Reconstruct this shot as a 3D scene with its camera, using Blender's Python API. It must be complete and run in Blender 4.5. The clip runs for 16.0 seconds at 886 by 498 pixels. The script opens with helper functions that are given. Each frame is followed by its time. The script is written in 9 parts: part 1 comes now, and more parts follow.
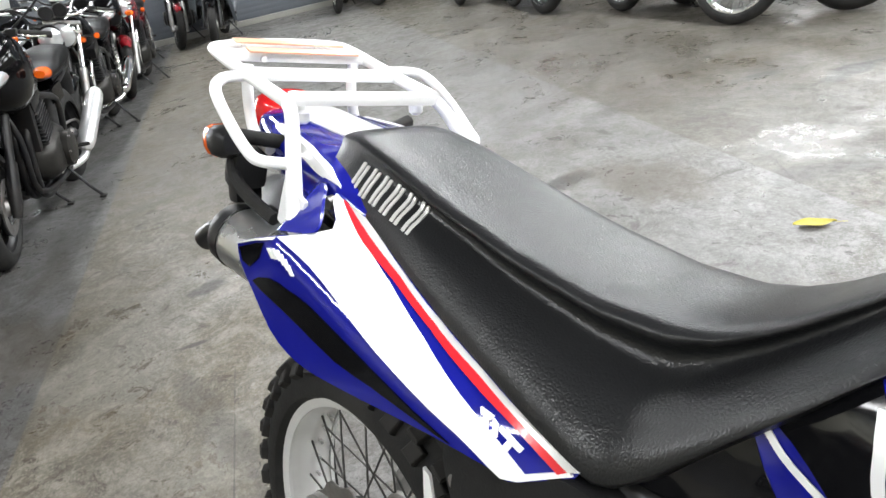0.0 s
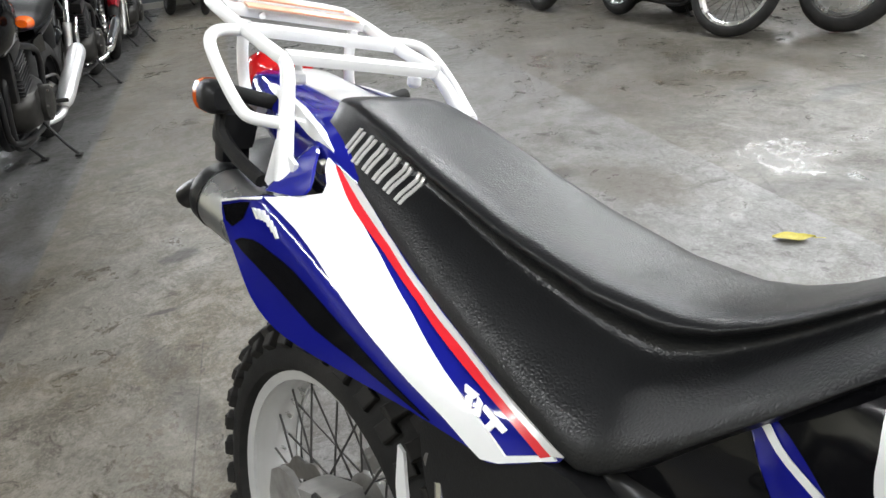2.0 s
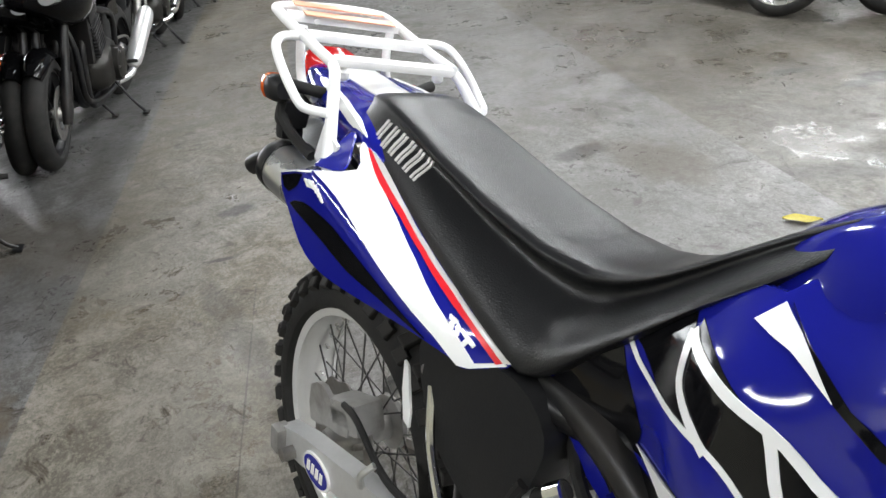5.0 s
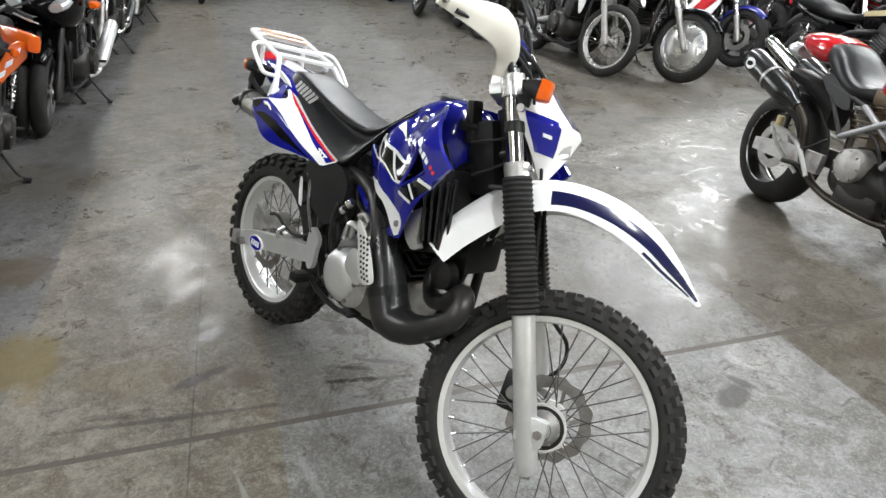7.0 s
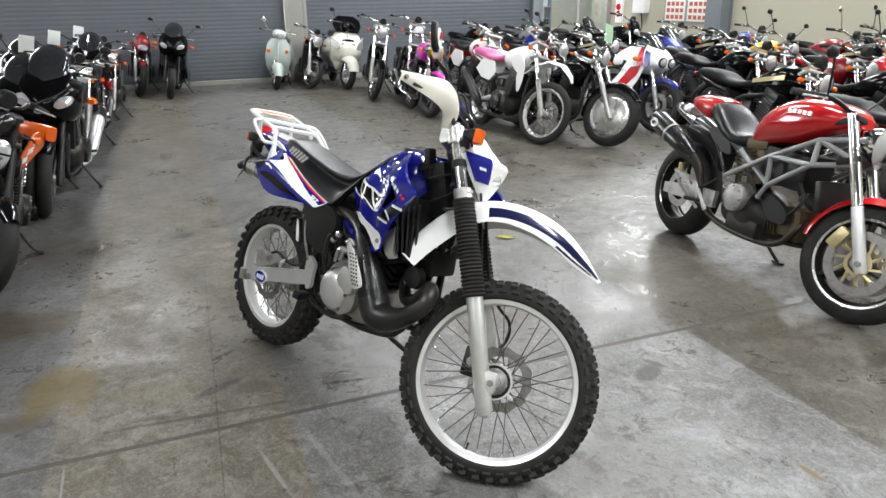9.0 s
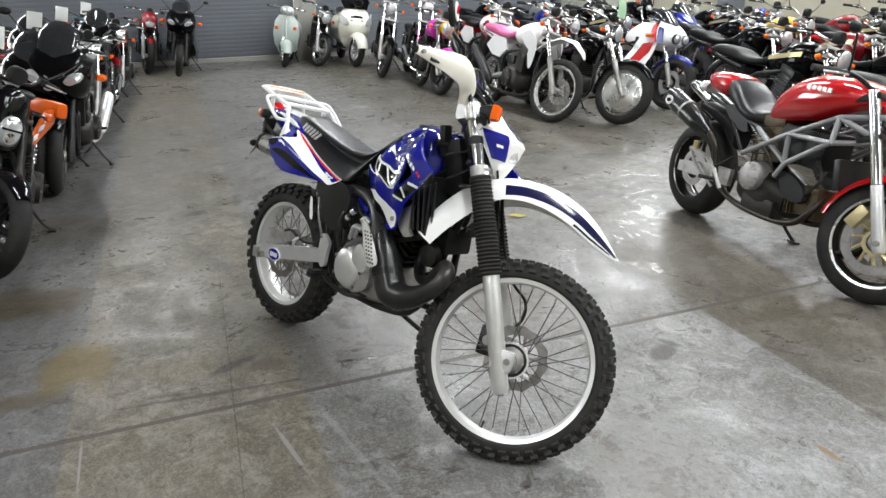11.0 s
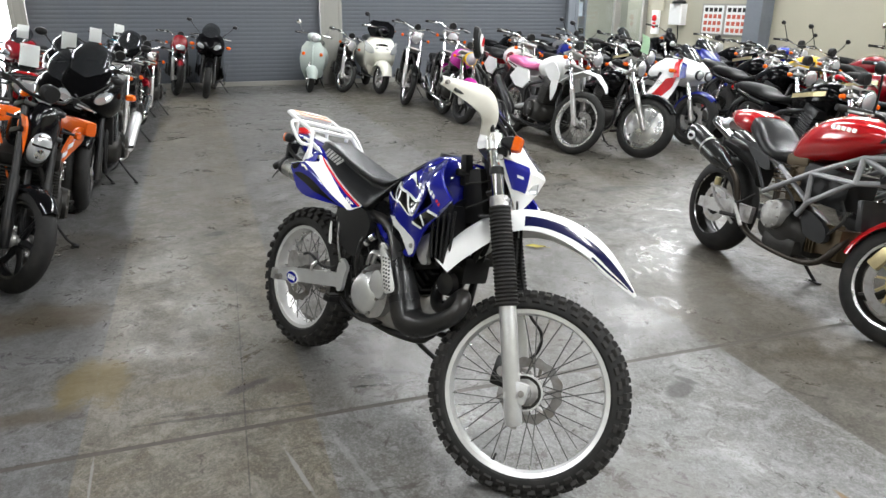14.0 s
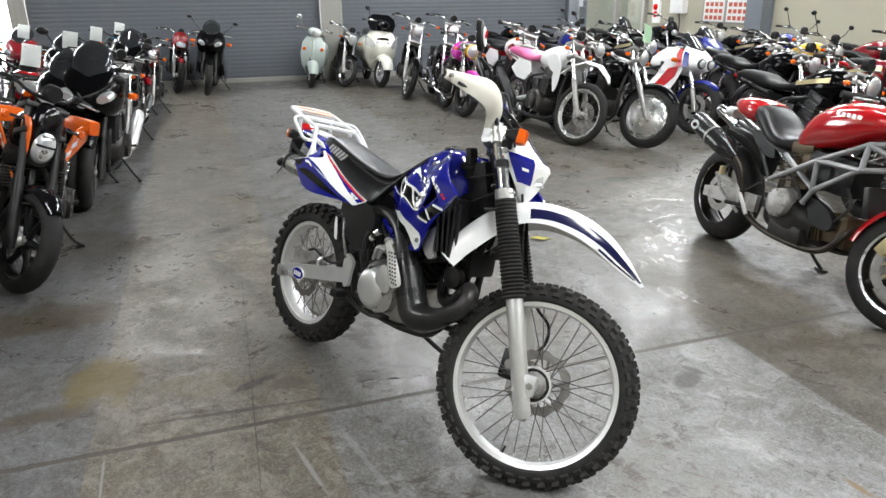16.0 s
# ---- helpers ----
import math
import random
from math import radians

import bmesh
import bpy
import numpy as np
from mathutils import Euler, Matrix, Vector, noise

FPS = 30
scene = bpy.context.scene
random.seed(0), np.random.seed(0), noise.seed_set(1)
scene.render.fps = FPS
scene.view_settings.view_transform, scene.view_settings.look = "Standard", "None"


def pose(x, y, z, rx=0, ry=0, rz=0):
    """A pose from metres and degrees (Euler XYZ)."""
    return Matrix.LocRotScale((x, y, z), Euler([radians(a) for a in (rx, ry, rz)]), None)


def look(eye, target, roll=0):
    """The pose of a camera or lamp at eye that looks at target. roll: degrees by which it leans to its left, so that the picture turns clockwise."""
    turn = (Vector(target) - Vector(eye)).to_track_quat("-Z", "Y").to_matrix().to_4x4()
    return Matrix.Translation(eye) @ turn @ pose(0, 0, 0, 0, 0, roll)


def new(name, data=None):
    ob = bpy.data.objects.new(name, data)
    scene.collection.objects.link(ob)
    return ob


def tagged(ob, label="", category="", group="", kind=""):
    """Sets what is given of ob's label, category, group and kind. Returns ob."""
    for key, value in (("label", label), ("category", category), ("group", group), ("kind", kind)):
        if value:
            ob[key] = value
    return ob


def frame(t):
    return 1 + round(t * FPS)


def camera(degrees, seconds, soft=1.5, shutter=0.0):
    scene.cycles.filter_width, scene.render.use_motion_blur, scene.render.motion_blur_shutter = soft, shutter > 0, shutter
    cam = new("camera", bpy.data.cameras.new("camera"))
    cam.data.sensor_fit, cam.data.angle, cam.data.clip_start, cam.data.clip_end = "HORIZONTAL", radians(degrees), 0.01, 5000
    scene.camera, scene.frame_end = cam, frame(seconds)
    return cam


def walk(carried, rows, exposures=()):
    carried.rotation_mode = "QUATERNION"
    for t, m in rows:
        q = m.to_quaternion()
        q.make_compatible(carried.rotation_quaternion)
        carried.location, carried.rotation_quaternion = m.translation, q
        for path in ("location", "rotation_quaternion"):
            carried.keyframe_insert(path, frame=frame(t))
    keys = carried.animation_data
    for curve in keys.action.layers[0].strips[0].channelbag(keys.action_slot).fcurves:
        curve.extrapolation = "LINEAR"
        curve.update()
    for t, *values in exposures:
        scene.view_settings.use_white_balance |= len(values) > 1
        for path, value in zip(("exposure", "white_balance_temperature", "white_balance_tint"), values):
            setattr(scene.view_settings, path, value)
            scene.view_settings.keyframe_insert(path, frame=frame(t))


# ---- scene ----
cam = camera(64.5, 16.0)
PATH = [
    (0, (0.736, -0.241, 1.198), (-0.721, 0.811, 0.320), -12.2),
    (0.5, (0.689, -0.244, 1.177), (-0.778, 0.805, 0.311), -10.2),
    (1, (0.696, -0.243, 1.170), (-0.746, 0.814, 0.275), -8.9),
    (1.5, (0.711, -0.249, 1.172), (-0.703, 0.837, 0.264), -7.3),
    (2, (0.714, -0.249, 1.175), (-0.691, 0.845, 0.265), -6.8),
    (2.5, (0.713, -0.252, 1.170), (-0.687, 0.854, 0.266), -6.2),
    (3, (0.719, -0.239, 1.166), (-0.672, 0.867, 0.249), -6.2),
    (3.2, (0.716, -0.243, 1.160), (-0.667, 0.867, 0.236), -6.3),
    (5.3, (1.032, -0.38, 1.308), (-0.433, 0.56, 0.322), -5.8),
    (5.5, (1.141, -0.444, 1.327), (-0.315, 0.523, 0.354), -4.3),
    (6, (1.474, -0.609, 1.379), (0.079, 0.452, 0.415), -0.4),
    (6.5, (1.904, -0.769, 1.450), (0.53, 0.357, 0.532), 0.8),
    (7, (2.208, -1.082, 1.514), (0.873, 0.112, 0.625), 1.2),
    (7.5, (2.51, -1.321, 1.536), (1.193, -0.052, 0.726), 0.9),
    (8, (2.701, -1.478, 1.577), (1.343, -0.195, 0.860), -0.2),
    (8.5, (2.717, -1.562, 1.580), (1.356, -0.241, 0.944), -0.5),
    (9, (2.701, -1.561, 1.564), (1.374, -0.228, 0.885), -0.9),
    (9.5, (2.669, -1.57, 1.560), (1.355, -0.252, 0.829), -1.2),
    (9.7, (2.668, -1.564, 1.560), (1.343, -0.259, 0.824), -1.3),
    (12, (2.663, -1.575, 1.551), (1.343, -0.261, 0.821), -0.3),
    (12.5, (2.653, -1.571, 1.551), (1.333, -0.248, 0.840), 0.5),
    (13, (2.651, -1.578, 1.553), (1.314, -0.263, 0.857), 0.9),
    (13.5, (2.658, -1.578, 1.559), (1.292, -0.284, 0.881), 0.8),
    (14, (2.666, -1.573, 1.560), (1.286, -0.286, 0.898), 0.4),
    (14.5, (2.666, -1.57, 1.559), (1.285, -0.28, 0.903), 0.0),
    (15, (2.667, -1.572, 1.558), (1.293, -0.278, 0.898), -0.3),
    (15.5, (2.665, -1.577, 1.558), (1.291, -0.288, 0.888), -0.4),
    (16, (2.659, -1.578, 1.562), (1.277, -0.303, 0.882), -0.6),
]
walk(cam, [(t, look(eye, target, roll)) for t, eye, target, roll in PATH],
     exposures=[(0.0, 1.12), (0.5, 1.0), (1.0, 0.84), (1.5, 0.76), (5.3, 0.78), (5.6, 0.82), (6.0, 0.98), (6.5, 0.86), (7.0, 0.76), (8.0, 0.66), (16.0, 0.63)])

# ---- frame of the building: u runs towards the camera's end, v towards the notice-board wall ----
TURN = -24.0
CU, SU = math.cos(radians(TURN)), math.sin(radians(TURN))


def uv(u, v, z=0.0):
    return Vector((u * CU - v * SU, u * SU + v * CU, z))


def upose(u, v, z=0.0, rz=0.0):
    p = uv(u, v, z)
    return pose(p.x, p.y, p.z, 0, 0, TURN + rz)


U_BACK, U_NEAR, V_LEFT, V_RIGHT, H_ROOM = -11.3, 9.0, -9.0, 9.5, 5.0

# ---- world and lamps ----
world = bpy.data.worlds.new("world")
scene.world = world
world.use_nodes = True
wn = world.node_tree.nodes
sky = wn.new("ShaderNodeTexSky")
sky.sky_type, sky.sun_disc = "NISHITA", False
sky.sun_elevation, sky.sun_rotation = radians(50), radians(200)
world.node_tree.links.new(sky.outputs[0], wn["Background"].inputs[0])
wn["Background"].inputs[1].default_value = 0.12


def area_lamp(name, m, sx, sy, watts, colour=(1, 1, 1)):
    d = bpy.data.lights.new(name, "AREA")
    d.shape, d.size, d.size_y, d.energy, d.color = "RECTANGLE", sx, sy, watts, colour
    ob = new(name, d)
    ob.matrix_world = m
    return ob


LAMPS = [(-8.6, -5.5), (-8.6, -1.2), (-8.6, 3.1), (-8.6, 7.4), (-4.6, 3.1), (-4.6, 7.4), (0.4, -4.4), (4.4, -4.4), (-0.6, 3.1), (3.4, 1.0), (3.4, 3.1), (3.4, 7.4), (7.0, 5.2)]
for u, v in LAMPS:
    area_lamp("tube_light", upose(u, v, H_ROOM - 0.42), 2.3, 0.3, 92, (0.95, 0.98, 1.0))
# daylight through the high windows of the notice-board wall and the open shutter
WINDOWS = [(-9.3, 1.9), (-5.9, 1.9), (-2.5, 1.9), (0.9, 1.9)]
for u, w in WINDOWS:
    area_lamp("window_daylight", upose(u, V_RIGHT + 0.02, 4.25) @ pose(0, 0, 0, -90, 0, 0), w, 0.9, 75, (0.93, 0.97, 1.0))
area_lamp("doorway_daylight", upose(U_BACK - 0.15, -6.0, 1.9) @ pose(0, 0, 0, 0, -90, 0), 3.4, 5.0, 250, (0.95, 0.98, 1.0))

# ---- materials ----
def material(name, colour, rough=0.5, metal=0.0, spec=0.5, coat=0.0):
    m = bpy.data.materials.new(name)
    m.use_nodes = True
    b = m.node_tree.nodes["Principled BSDF"]
    b.inputs["Base Color"].default_value = (*colour, 1)
    b.inputs["Roughness"].default_value = rough
    b.inputs["Metallic"].default_value = metal
    b.inputs["Specular IOR Level"].default_value = spec
    b.inputs["Coat Weight"].default_value = coat
    b.inputs["Coat Roughness"].default_value = 0.06
    return m


def grain(m, scale=60.0, amount=0.25, rough=0.15, bump=0.0, bump_scale=None, stretch=(1, 1, 1), dirt=None, dirt_scale=4.0, dirt_amount=0.5):
    """Two scales of variation on colour and roughness, and a fine relief."""
    nt = m.node_tree
    n, l = nt.nodes, nt.links
    b = n["Principled BSDF"]
    base = tuple(b.inputs["Base Color"].default_value)
    r0 = b.inputs["Roughness"].default_value
    tc = n.new("ShaderNodeTexCoord")
    mp = n.new("ShaderNodeMapping")
    mp.inputs["Scale"].default_value = stretch
    l.new(tc.outputs["Object"], mp.inputs[0])
    fine = n.new("ShaderNodeTexNoise")
    fine.inputs["Scale"].default_value, fine.inputs["Detail"].default_value = scale, 4
    l.new(mp.outputs[0], fine.inputs["Vector"])
    big = n.new("ShaderNodeTexNoise")
    big.inputs["Scale"].default_value, big.inputs["Detail"].default_value = dirt_scale, 5
    l.new(tc.outputs["Object"], big.inputs["Vector"])
    mix = n.new("ShaderNodeMix")
    mix.data_type = "RGBA"
    mix.inputs[6].default_value = base
    mix.inputs[7].default_value = tuple(c * (1 - amount) for c in base[:3]) + (1,)
    l.new(fine.outputs[0], mix.inputs[0])
    out = mix.outputs[2]
    if dirt:
        ramp = n.new("ShaderNodeMapRange")
        ramp.inputs[1].default_value, ramp.inputs[2].default_value = 0.48, 0.72
        ramp.inputs[4].default_value = dirt_amount
        l.new(big.outputs[0], ramp.inputs[0])
        mix2 = n.new("ShaderNodeMix")
        mix2.data_type = "RGBA"
        l.new(ramp.outputs[0], mix2.inputs[0])
        l.new(out, mix2.inputs[6])
        mix2.inputs[7].default_value = (*dirt, 1)
        out = mix2.outputs[2]
    l.new(out, b.inputs["Base Color"])
    rr = n.new("ShaderNodeMapRange")
    rr.inputs[3].default_value, rr.inputs[4].default_value = max(0.02, r0 - rough), min(1, r0 + rough)
    l.new(big.outputs[0], rr.inputs[0])
    l.new(rr.outputs[0], b.inputs["Roughness"])
    if bump:
        bt = n.new("ShaderNodeTexNoise")
        bt.inputs["Scale"].default_value, bt.inputs["Detail"].default_value = bump_scale or scale, 3
        l.new(mp.outputs[0], bt.inputs["Vector"])
        bp = n.new("ShaderNodeBump")
        bp.inputs["Strength"].default_value, bp.inputs["Distance"].default_value = bump, 0.002
        l.new(bt.outputs[0], bp.inputs["Height"])
        l.new(bp.outputs[0], b.inputs["Normal"])
    return m


BLACK_RUBBER = grain(material("tyre_rubber", (0.021, 0.0205, 0.020), 0.72, spec=0.25), 40, 0.4, 0.12, 0.35, 260, dirt=(0.06, 0.055, 0.05), dirt_scale=9, dirt_amount=0.35)
BLACK_PLASTIC = grain(material("black_plastic", (0.018, 0.018, 0.0188), 0.40, spec=0.36), 120, 0.3, 0.12, 0.15, 400, dirt=(0.030, 0.028, 0.026), dirt_scale=6, dirt_amount=0.25)
BLACK_GLOSS = grain(material("black_gloss", (0.004, 0.004, 0.005), 0.09, spec=0.35), 30, 0.3, 0.03)
BLACK_STEEL = grain(material("black_painted_steel", (0.010, 0.010, 0.011), 0.34, spec=0.32), 70, 0.3, 0.12, dirt=(0.035, 0.027, 0.02), dirt_scale=14, dirt_amount=0.3)
PIPE_BLACK = grain(material("exhaust_black", (0.016, 0.016, 0.0165), 0.30, spec=0.42), 50, 0.35, 0.12, 0.1, 200, dirt=(0.06, 0.05, 0.042), dirt_scale=8, dirt_amount=0.35)
LEATHER = material("seat_vinyl", (0.0105, 0.0108, 0.0116), 0.36, spec=0.55)
PLAIN_SEAT = grain(material("plain_black_seat", (0.006, 0.006, 0.0065), 0.48, spec=0.14), 90, 0.3, 0.1, 0.2, 300)
ALU = grain(material("brushed_aluminium", (0.74, 0.74, 0.73), 0.28, 0.9), 90, 0.15, 0.1, 0.1, 300, dirt=(0.36, 0.35, 0.33), dirt_scale=10, dirt_amount=0.4)
ALU_SATIN = grain(material("satin_silver", (0.80, 0.805, 0.81), 0.36, 0.72), 80, 0.12, 0.1, dirt=(0.42, 0.41, 0.39), dirt_scale=7, dirt_amount=0.35)
CAST_ALU = grain(material("cast_aluminium", (0.52, 0.51, 0.495), 0.5, 0.75), 60, 0.3, 0.12, 0.3, 220, dirt=(0.14, 0.12, 0.10), dirt_scale=14, dirt_amount=0.6)
CHROME = grain(material("chrome", (0.80, 0.80, 0.80), 0.09, 1.0), 30, 0.08, 0.04)
STEEL = grain(material("bare_steel", (0.38, 0.37, 0.36), 0.42, 0.9), 80, 0.25, 0.12, dirt=(0.16, 0.11, 0.07), dirt_scale=20, dirt_amount=0.4)
DARK_ALLOY = grain(material("stained_engine_alloy", (0.040, 0.038, 0.035), 0.38, 0.5, spec=0.3), 40, 0.5, 0.12, 0.3, 180, dirt=(0.02, 0.018, 0.016), dirt_scale=11, dirt_amount=0.7)
SPOKE = material("spoke_steel", (0.10, 0.098, 0.095), 0.42, 0.6)
RIM_ALU = grain(material("polished_rim", (0.86, 0.86, 0.85), 0.25, 0.45), 60, 0.06, 0.06, dirt=(0.5, 0.49, 0.47), dirt_scale=9, dirt_amount=0.3)
WHITE_PLASTIC = grain(material("white_plastic", (0.86, 0.86, 0.855), 0.30, coat=0.3), 40, 0.04, 0.08, dirt=(0.62, 0.60, 0.55), dirt_scale=5, dirt_amount=0.25)
WHITE_RACK = grain(material("white_powder_coat", (0.87, 0.87, 0.865), 0.38), 60, 0.05, 0.08, dirt=(0.66, 0.64, 0.6), dirt_scale=10, dirt_amount=0.25)
YELLOWED = grain(material("aged_white_plastic", (0.74, 0.72, 0.64), 0.42), 50, 0.06, 0.1, dirt=(0.52, 0.49, 0.41), dirt_scale=7, dirt_amount=0.35)
BLUE = grain(material("blue_paint", (0.009, 0.012, 0.25), 0.09, coat=0.3), 40, 0.12, 0.03)
NAVY = grain(material("navy_decal", (0.008, 0.009, 0.055), 0.2, coat=0.5), 40, 0.15, 0.05)
DECAL_WHITE = grain(material("white_decal", (0.87, 0.87, 0.87), 0.25, coat=0.3), 40, 0.04, 0.05)
DECAL_RED = material("red_decal", (0.62, 0.02, 0.03), 0.25, coat=0.3)
DECAL_SILVER = material("silver_decal", (0.62, 0.61, 0.59), 0.32, 0.3)
DECAL_BLACK = grain(material("black_decal", (0.005, 0.005, 0.006), 0.10, spec=0.35), 40, 0.2, 0.03)
RED = grain(material("red_paint", (0.50, 0.008, 0.012), 0.15, coat=0.8), 30, 0.1, 0.05)
ORANGE = grain(material("orange_paint", (0.80, 0.13, 0.008), 0.25, coat=0.4), 30, 0.1, 0.06)
GOLD = grain(material("gold_alloy", (0.66, 0.56, 0.32), 0.32, 0.7), 60, 0.2, 0.1)
GREY_FRAME = grain(material("grey_painted_tube", (0.27, 0.27, 0.28), 0.32, 0.3, coat=0.3), 50, 0.12, 0.06)
CARBON = grain(material("carbon_fibre", (0.018, 0.018, 0.018), 0.22), 300, 0.6, 0.06)
HEAT_STEEL = grain(material("heat_stained_steel", (0.075, 0.064, 0.054), 0.38, 0.85), 60, 0.4, 0.12, dirt=(0.03, 0.024, 0.018), dirt_scale=12, dirt_amount=0.6)
CARRIER = grain(material("pale_gold_anodised", (0.62, 0.52, 0.30), 0.4, 0.6), 60, 0.15, 0.1)
BRONZE = grain(material("bronze_engine", (0.10, 0.072, 0.04), 0.45, 0.6), 50, 0.4, 0.12, 0.2, 200)
AMBER = material("amber_lens", (0.70, 0.115, 0.008), 0.12)
AMBER_FADED = grain(material("faded_orange_strip", (0.86, 0.42, 0.26), 0.35), 30, 0.25, 0.1, dirt=(0.85, 0.62, 0.45), dirt_scale=18, dirt_amount=0.7)
RED_LENS = material("red_lens", (0.62, 0.012, 0.014), 0.12)
LENS = material("lamp_glass", (0.72, 0.74, 0.76), 0.16, 0.65)
MIRROR = material("mirror_glass", (0.8, 0.8, 0.8), 0.03, 1.0)
PAPER = grain(material("price_paper", (0.80, 0.82, 0.80), 0.7), 40, 0.06, 0.05)
GREEN_PAPER = grain(material("green_paper", (0.50, 0.70, 0.50), 0.7), 40, 0.06, 0.05)
for lens_material in (AMBER, RED_LENS):
    lens_material.node_tree.nodes["Principled BSDF"].inputs["Subsurface Weight"].default_value = 0.25
    lens_material.node_tree.nodes["Principled BSDF"].inputs["Subsurface Radius"].default_value = (0.01, 0.005, 0.002)

LEATHER.node_tree.nodes["Principled BSDF"].inputs["IOR"].default_value = 1.42
BLACK_PLASTIC.node_tree.nodes["Principled BSDF"].inputs["IOR"].default_value = 1.35
# wrinkled grain of the seat cover
nt = LEATHER.node_tree
tc = nt.nodes.new("ShaderNodeTexCoord")
vo = nt.nodes.new("ShaderNodeTexVoronoi")
vo.feature = "DISTANCE_TO_EDGE"
vo.inputs["Scale"].default_value = 260
no = nt.nodes.new("ShaderNodeTexNoise")
no.inputs["Scale"].default_value, no.inputs["Detail"].default_value = 16, 6
nt.links.new(tc.outputs["Object"], vo.inputs["Vector"])
nt.links.new(tc.outputs["Object"], no.inputs["Vector"])
b1 = nt.nodes.new("ShaderNodeBump")
b1.inputs["Strength"].default_value, b1.inputs["Distance"].default_value = 0.42, 0.0012
b2 = nt.nodes.new("ShaderNodeBump")
b2.inputs["Strength"].default_value, b2.inputs["Distance"].default_value = 0.25, 0.006
nt.links.new(vo.outputs[0], b1.inputs["Height"])
nt.links.new(no.outputs[0], b2.inputs["Height"])
nt.links.new(b2.outputs[0], b1.inputs["Normal"])
nt.links.new(b1.outputs[0], nt.nodes["Principled BSDF"].inputs["Normal"])
mr = nt.nodes.new("ShaderNodeMapRange")
mr.inputs[3].default_value, mr.inputs[4].default_value = 0.26, 0.37
nt.links.new(no.outputs[0], mr.inputs[0])
nt.links.new(mr.outputs[0], nt.nodes["Principled BSDF"].inputs["Roughness"])


def paint(name, colour, rough=0.2, coat=0.6, metal=0.0):
    return grain(material(name, colour, rough, metal, coat=coat), 40, 0.15, 0.06)


def concrete(tone=1.0, brown=0.5, tint=(1.0, 1.0, 1.0), marks=(), polish=()):
    """Worn, stained, half-polished concrete; marks are stains (u, v, half length, half width, turn, colour, strength)."""
    m = material("worn_concrete", (0.2, 0.2, 0.19), 0.4)
    nt = m.node_tree
    n, l = nt.nodes, nt.links
    b = n["Principled BSDF"]
    tc = n.new("ShaderNodeTexCoord")

    def noise_node(scale, detail=6, rough=0.6, dist=0.0, stretch=None, shift=0.0):
        t = n.new("ShaderNodeTexNoise")
        t.inputs["Scale"].default_value, t.inputs["Detail"].default_value = scale, detail
        t.inputs["Roughness"].default_value, t.inputs["Distortion"].default_value = rough, dist
        mp = n.new("ShaderNodeMapping")
        mp.inputs["Location"].default_value = (shift, shift * 1.7, scale * 0.13)
        if stretch:
            mp.inputs["Scale"].default_value = stretch
        l.new(tc.outputs["Object"], mp.inputs[0])
        l.new(mp.outputs[0], t.inputs["Vector"])
        return t.outputs[0]

    def span(v, a, b_, c, d):
        r = n.new("ShaderNodeMapRange")
        for k, val in zip((1, 2, 3, 4), (a, b_, c, d)):
            r.inputs[k].default_value = val
        l.new(v, r.inputs[0])
        return r.outputs[0]

    def maths(op, x, y):
        q = n.new("ShaderNodeMath")
        q.operation = op
        for k, v in enumerate((x, y)):
            if isinstance(v, (int, float)):
                q.inputs[k].default_value = v
            else:
                l.new(v, q.inputs[k])
        return q.outputs[0]

    def mixc(f, a, c2):
        x = n.new("ShaderNodeMix")
        x.data_type = "RGBA"
        l.new(f, x.inputs[0])
        if isinstance(a, tuple):
            x.inputs[6].default_value = (*a, 1)
        else:
            l.new(a, x.inputs[6])
        x.inputs[7].default_value = (*c2, 1)
        return x.outputs[2]

    def t(r, g, bl):
        return (0.70 * r * tone * tint[0], 0.675 * g * tone * tint[1], 0.645 * bl * tone * tint[2])

    ragged = noise_node(7, 8, 0.7, 0.4, None, 5.0)

    def blob(u, v, ru, rv, turn, soft=0.5):
        mp = n.new("ShaderNodeMapping")
        mp.vector_type = "TEXTURE"
        mp.inputs["Location"].default_value = (u, v, 0)
        mp.inputs["Rotation"].default_value = (0, 0, radians(turn))
        mp.inputs["Scale"].default_value = (ru, rv, 1)
        l.new(tc.outputs["Object"], mp.inputs[0])
        ln = n.new("ShaderNodeVectorMath")
        ln.operation = "LENGTH"
        l.new(mp.outputs[0], ln.inputs[0])
        d = maths("ADD", ln.outputs["Value"], maths("MULTIPLY", maths("SUBTRACT", ragged, 0.5), 2.6))
        return span(d, 1.25, 1.25 - soft, 0, 1)

    col = mixc(span(noise_node(0.6, 5, 0.6, 0.5), 0.40, 0.60, 0, 1), t(0.128, 0.125, 0.117), t(0.225, 0.224, 0.220))
    col = mixc(span(noise_node(1.7, 10, 0.78, 0.8), 0.46, 0.56, 0, 0.85), col, t(0.088, 0.082, 0.068))
    col = mixc(span(noise_node(1.0, 8, 0.72, 1.2, None, 3.0), 0.46, 0.60, 0, brown), col, t(0.118, 0.100, 0.066))
    col = mixc(span(noise_node(5.5, 10, 0.8, 0.9), 0.49, 0.58, 0, 0.7), col, t(0.285, 0.284, 0.280))
    col = mixc(span(noise_node(21, 9, 0.8, 0.9, None, 2.0), 0.50, 0.62, 0, 0.5), col, t(0.078, 0.073, 0.062))
    col = mixc(span(noise_node(13, 9, 0.8, 0.7, None, 7.0), 0.52, 0.64, 0, 0.45), col, t(0.30, 0.299, 0.292))
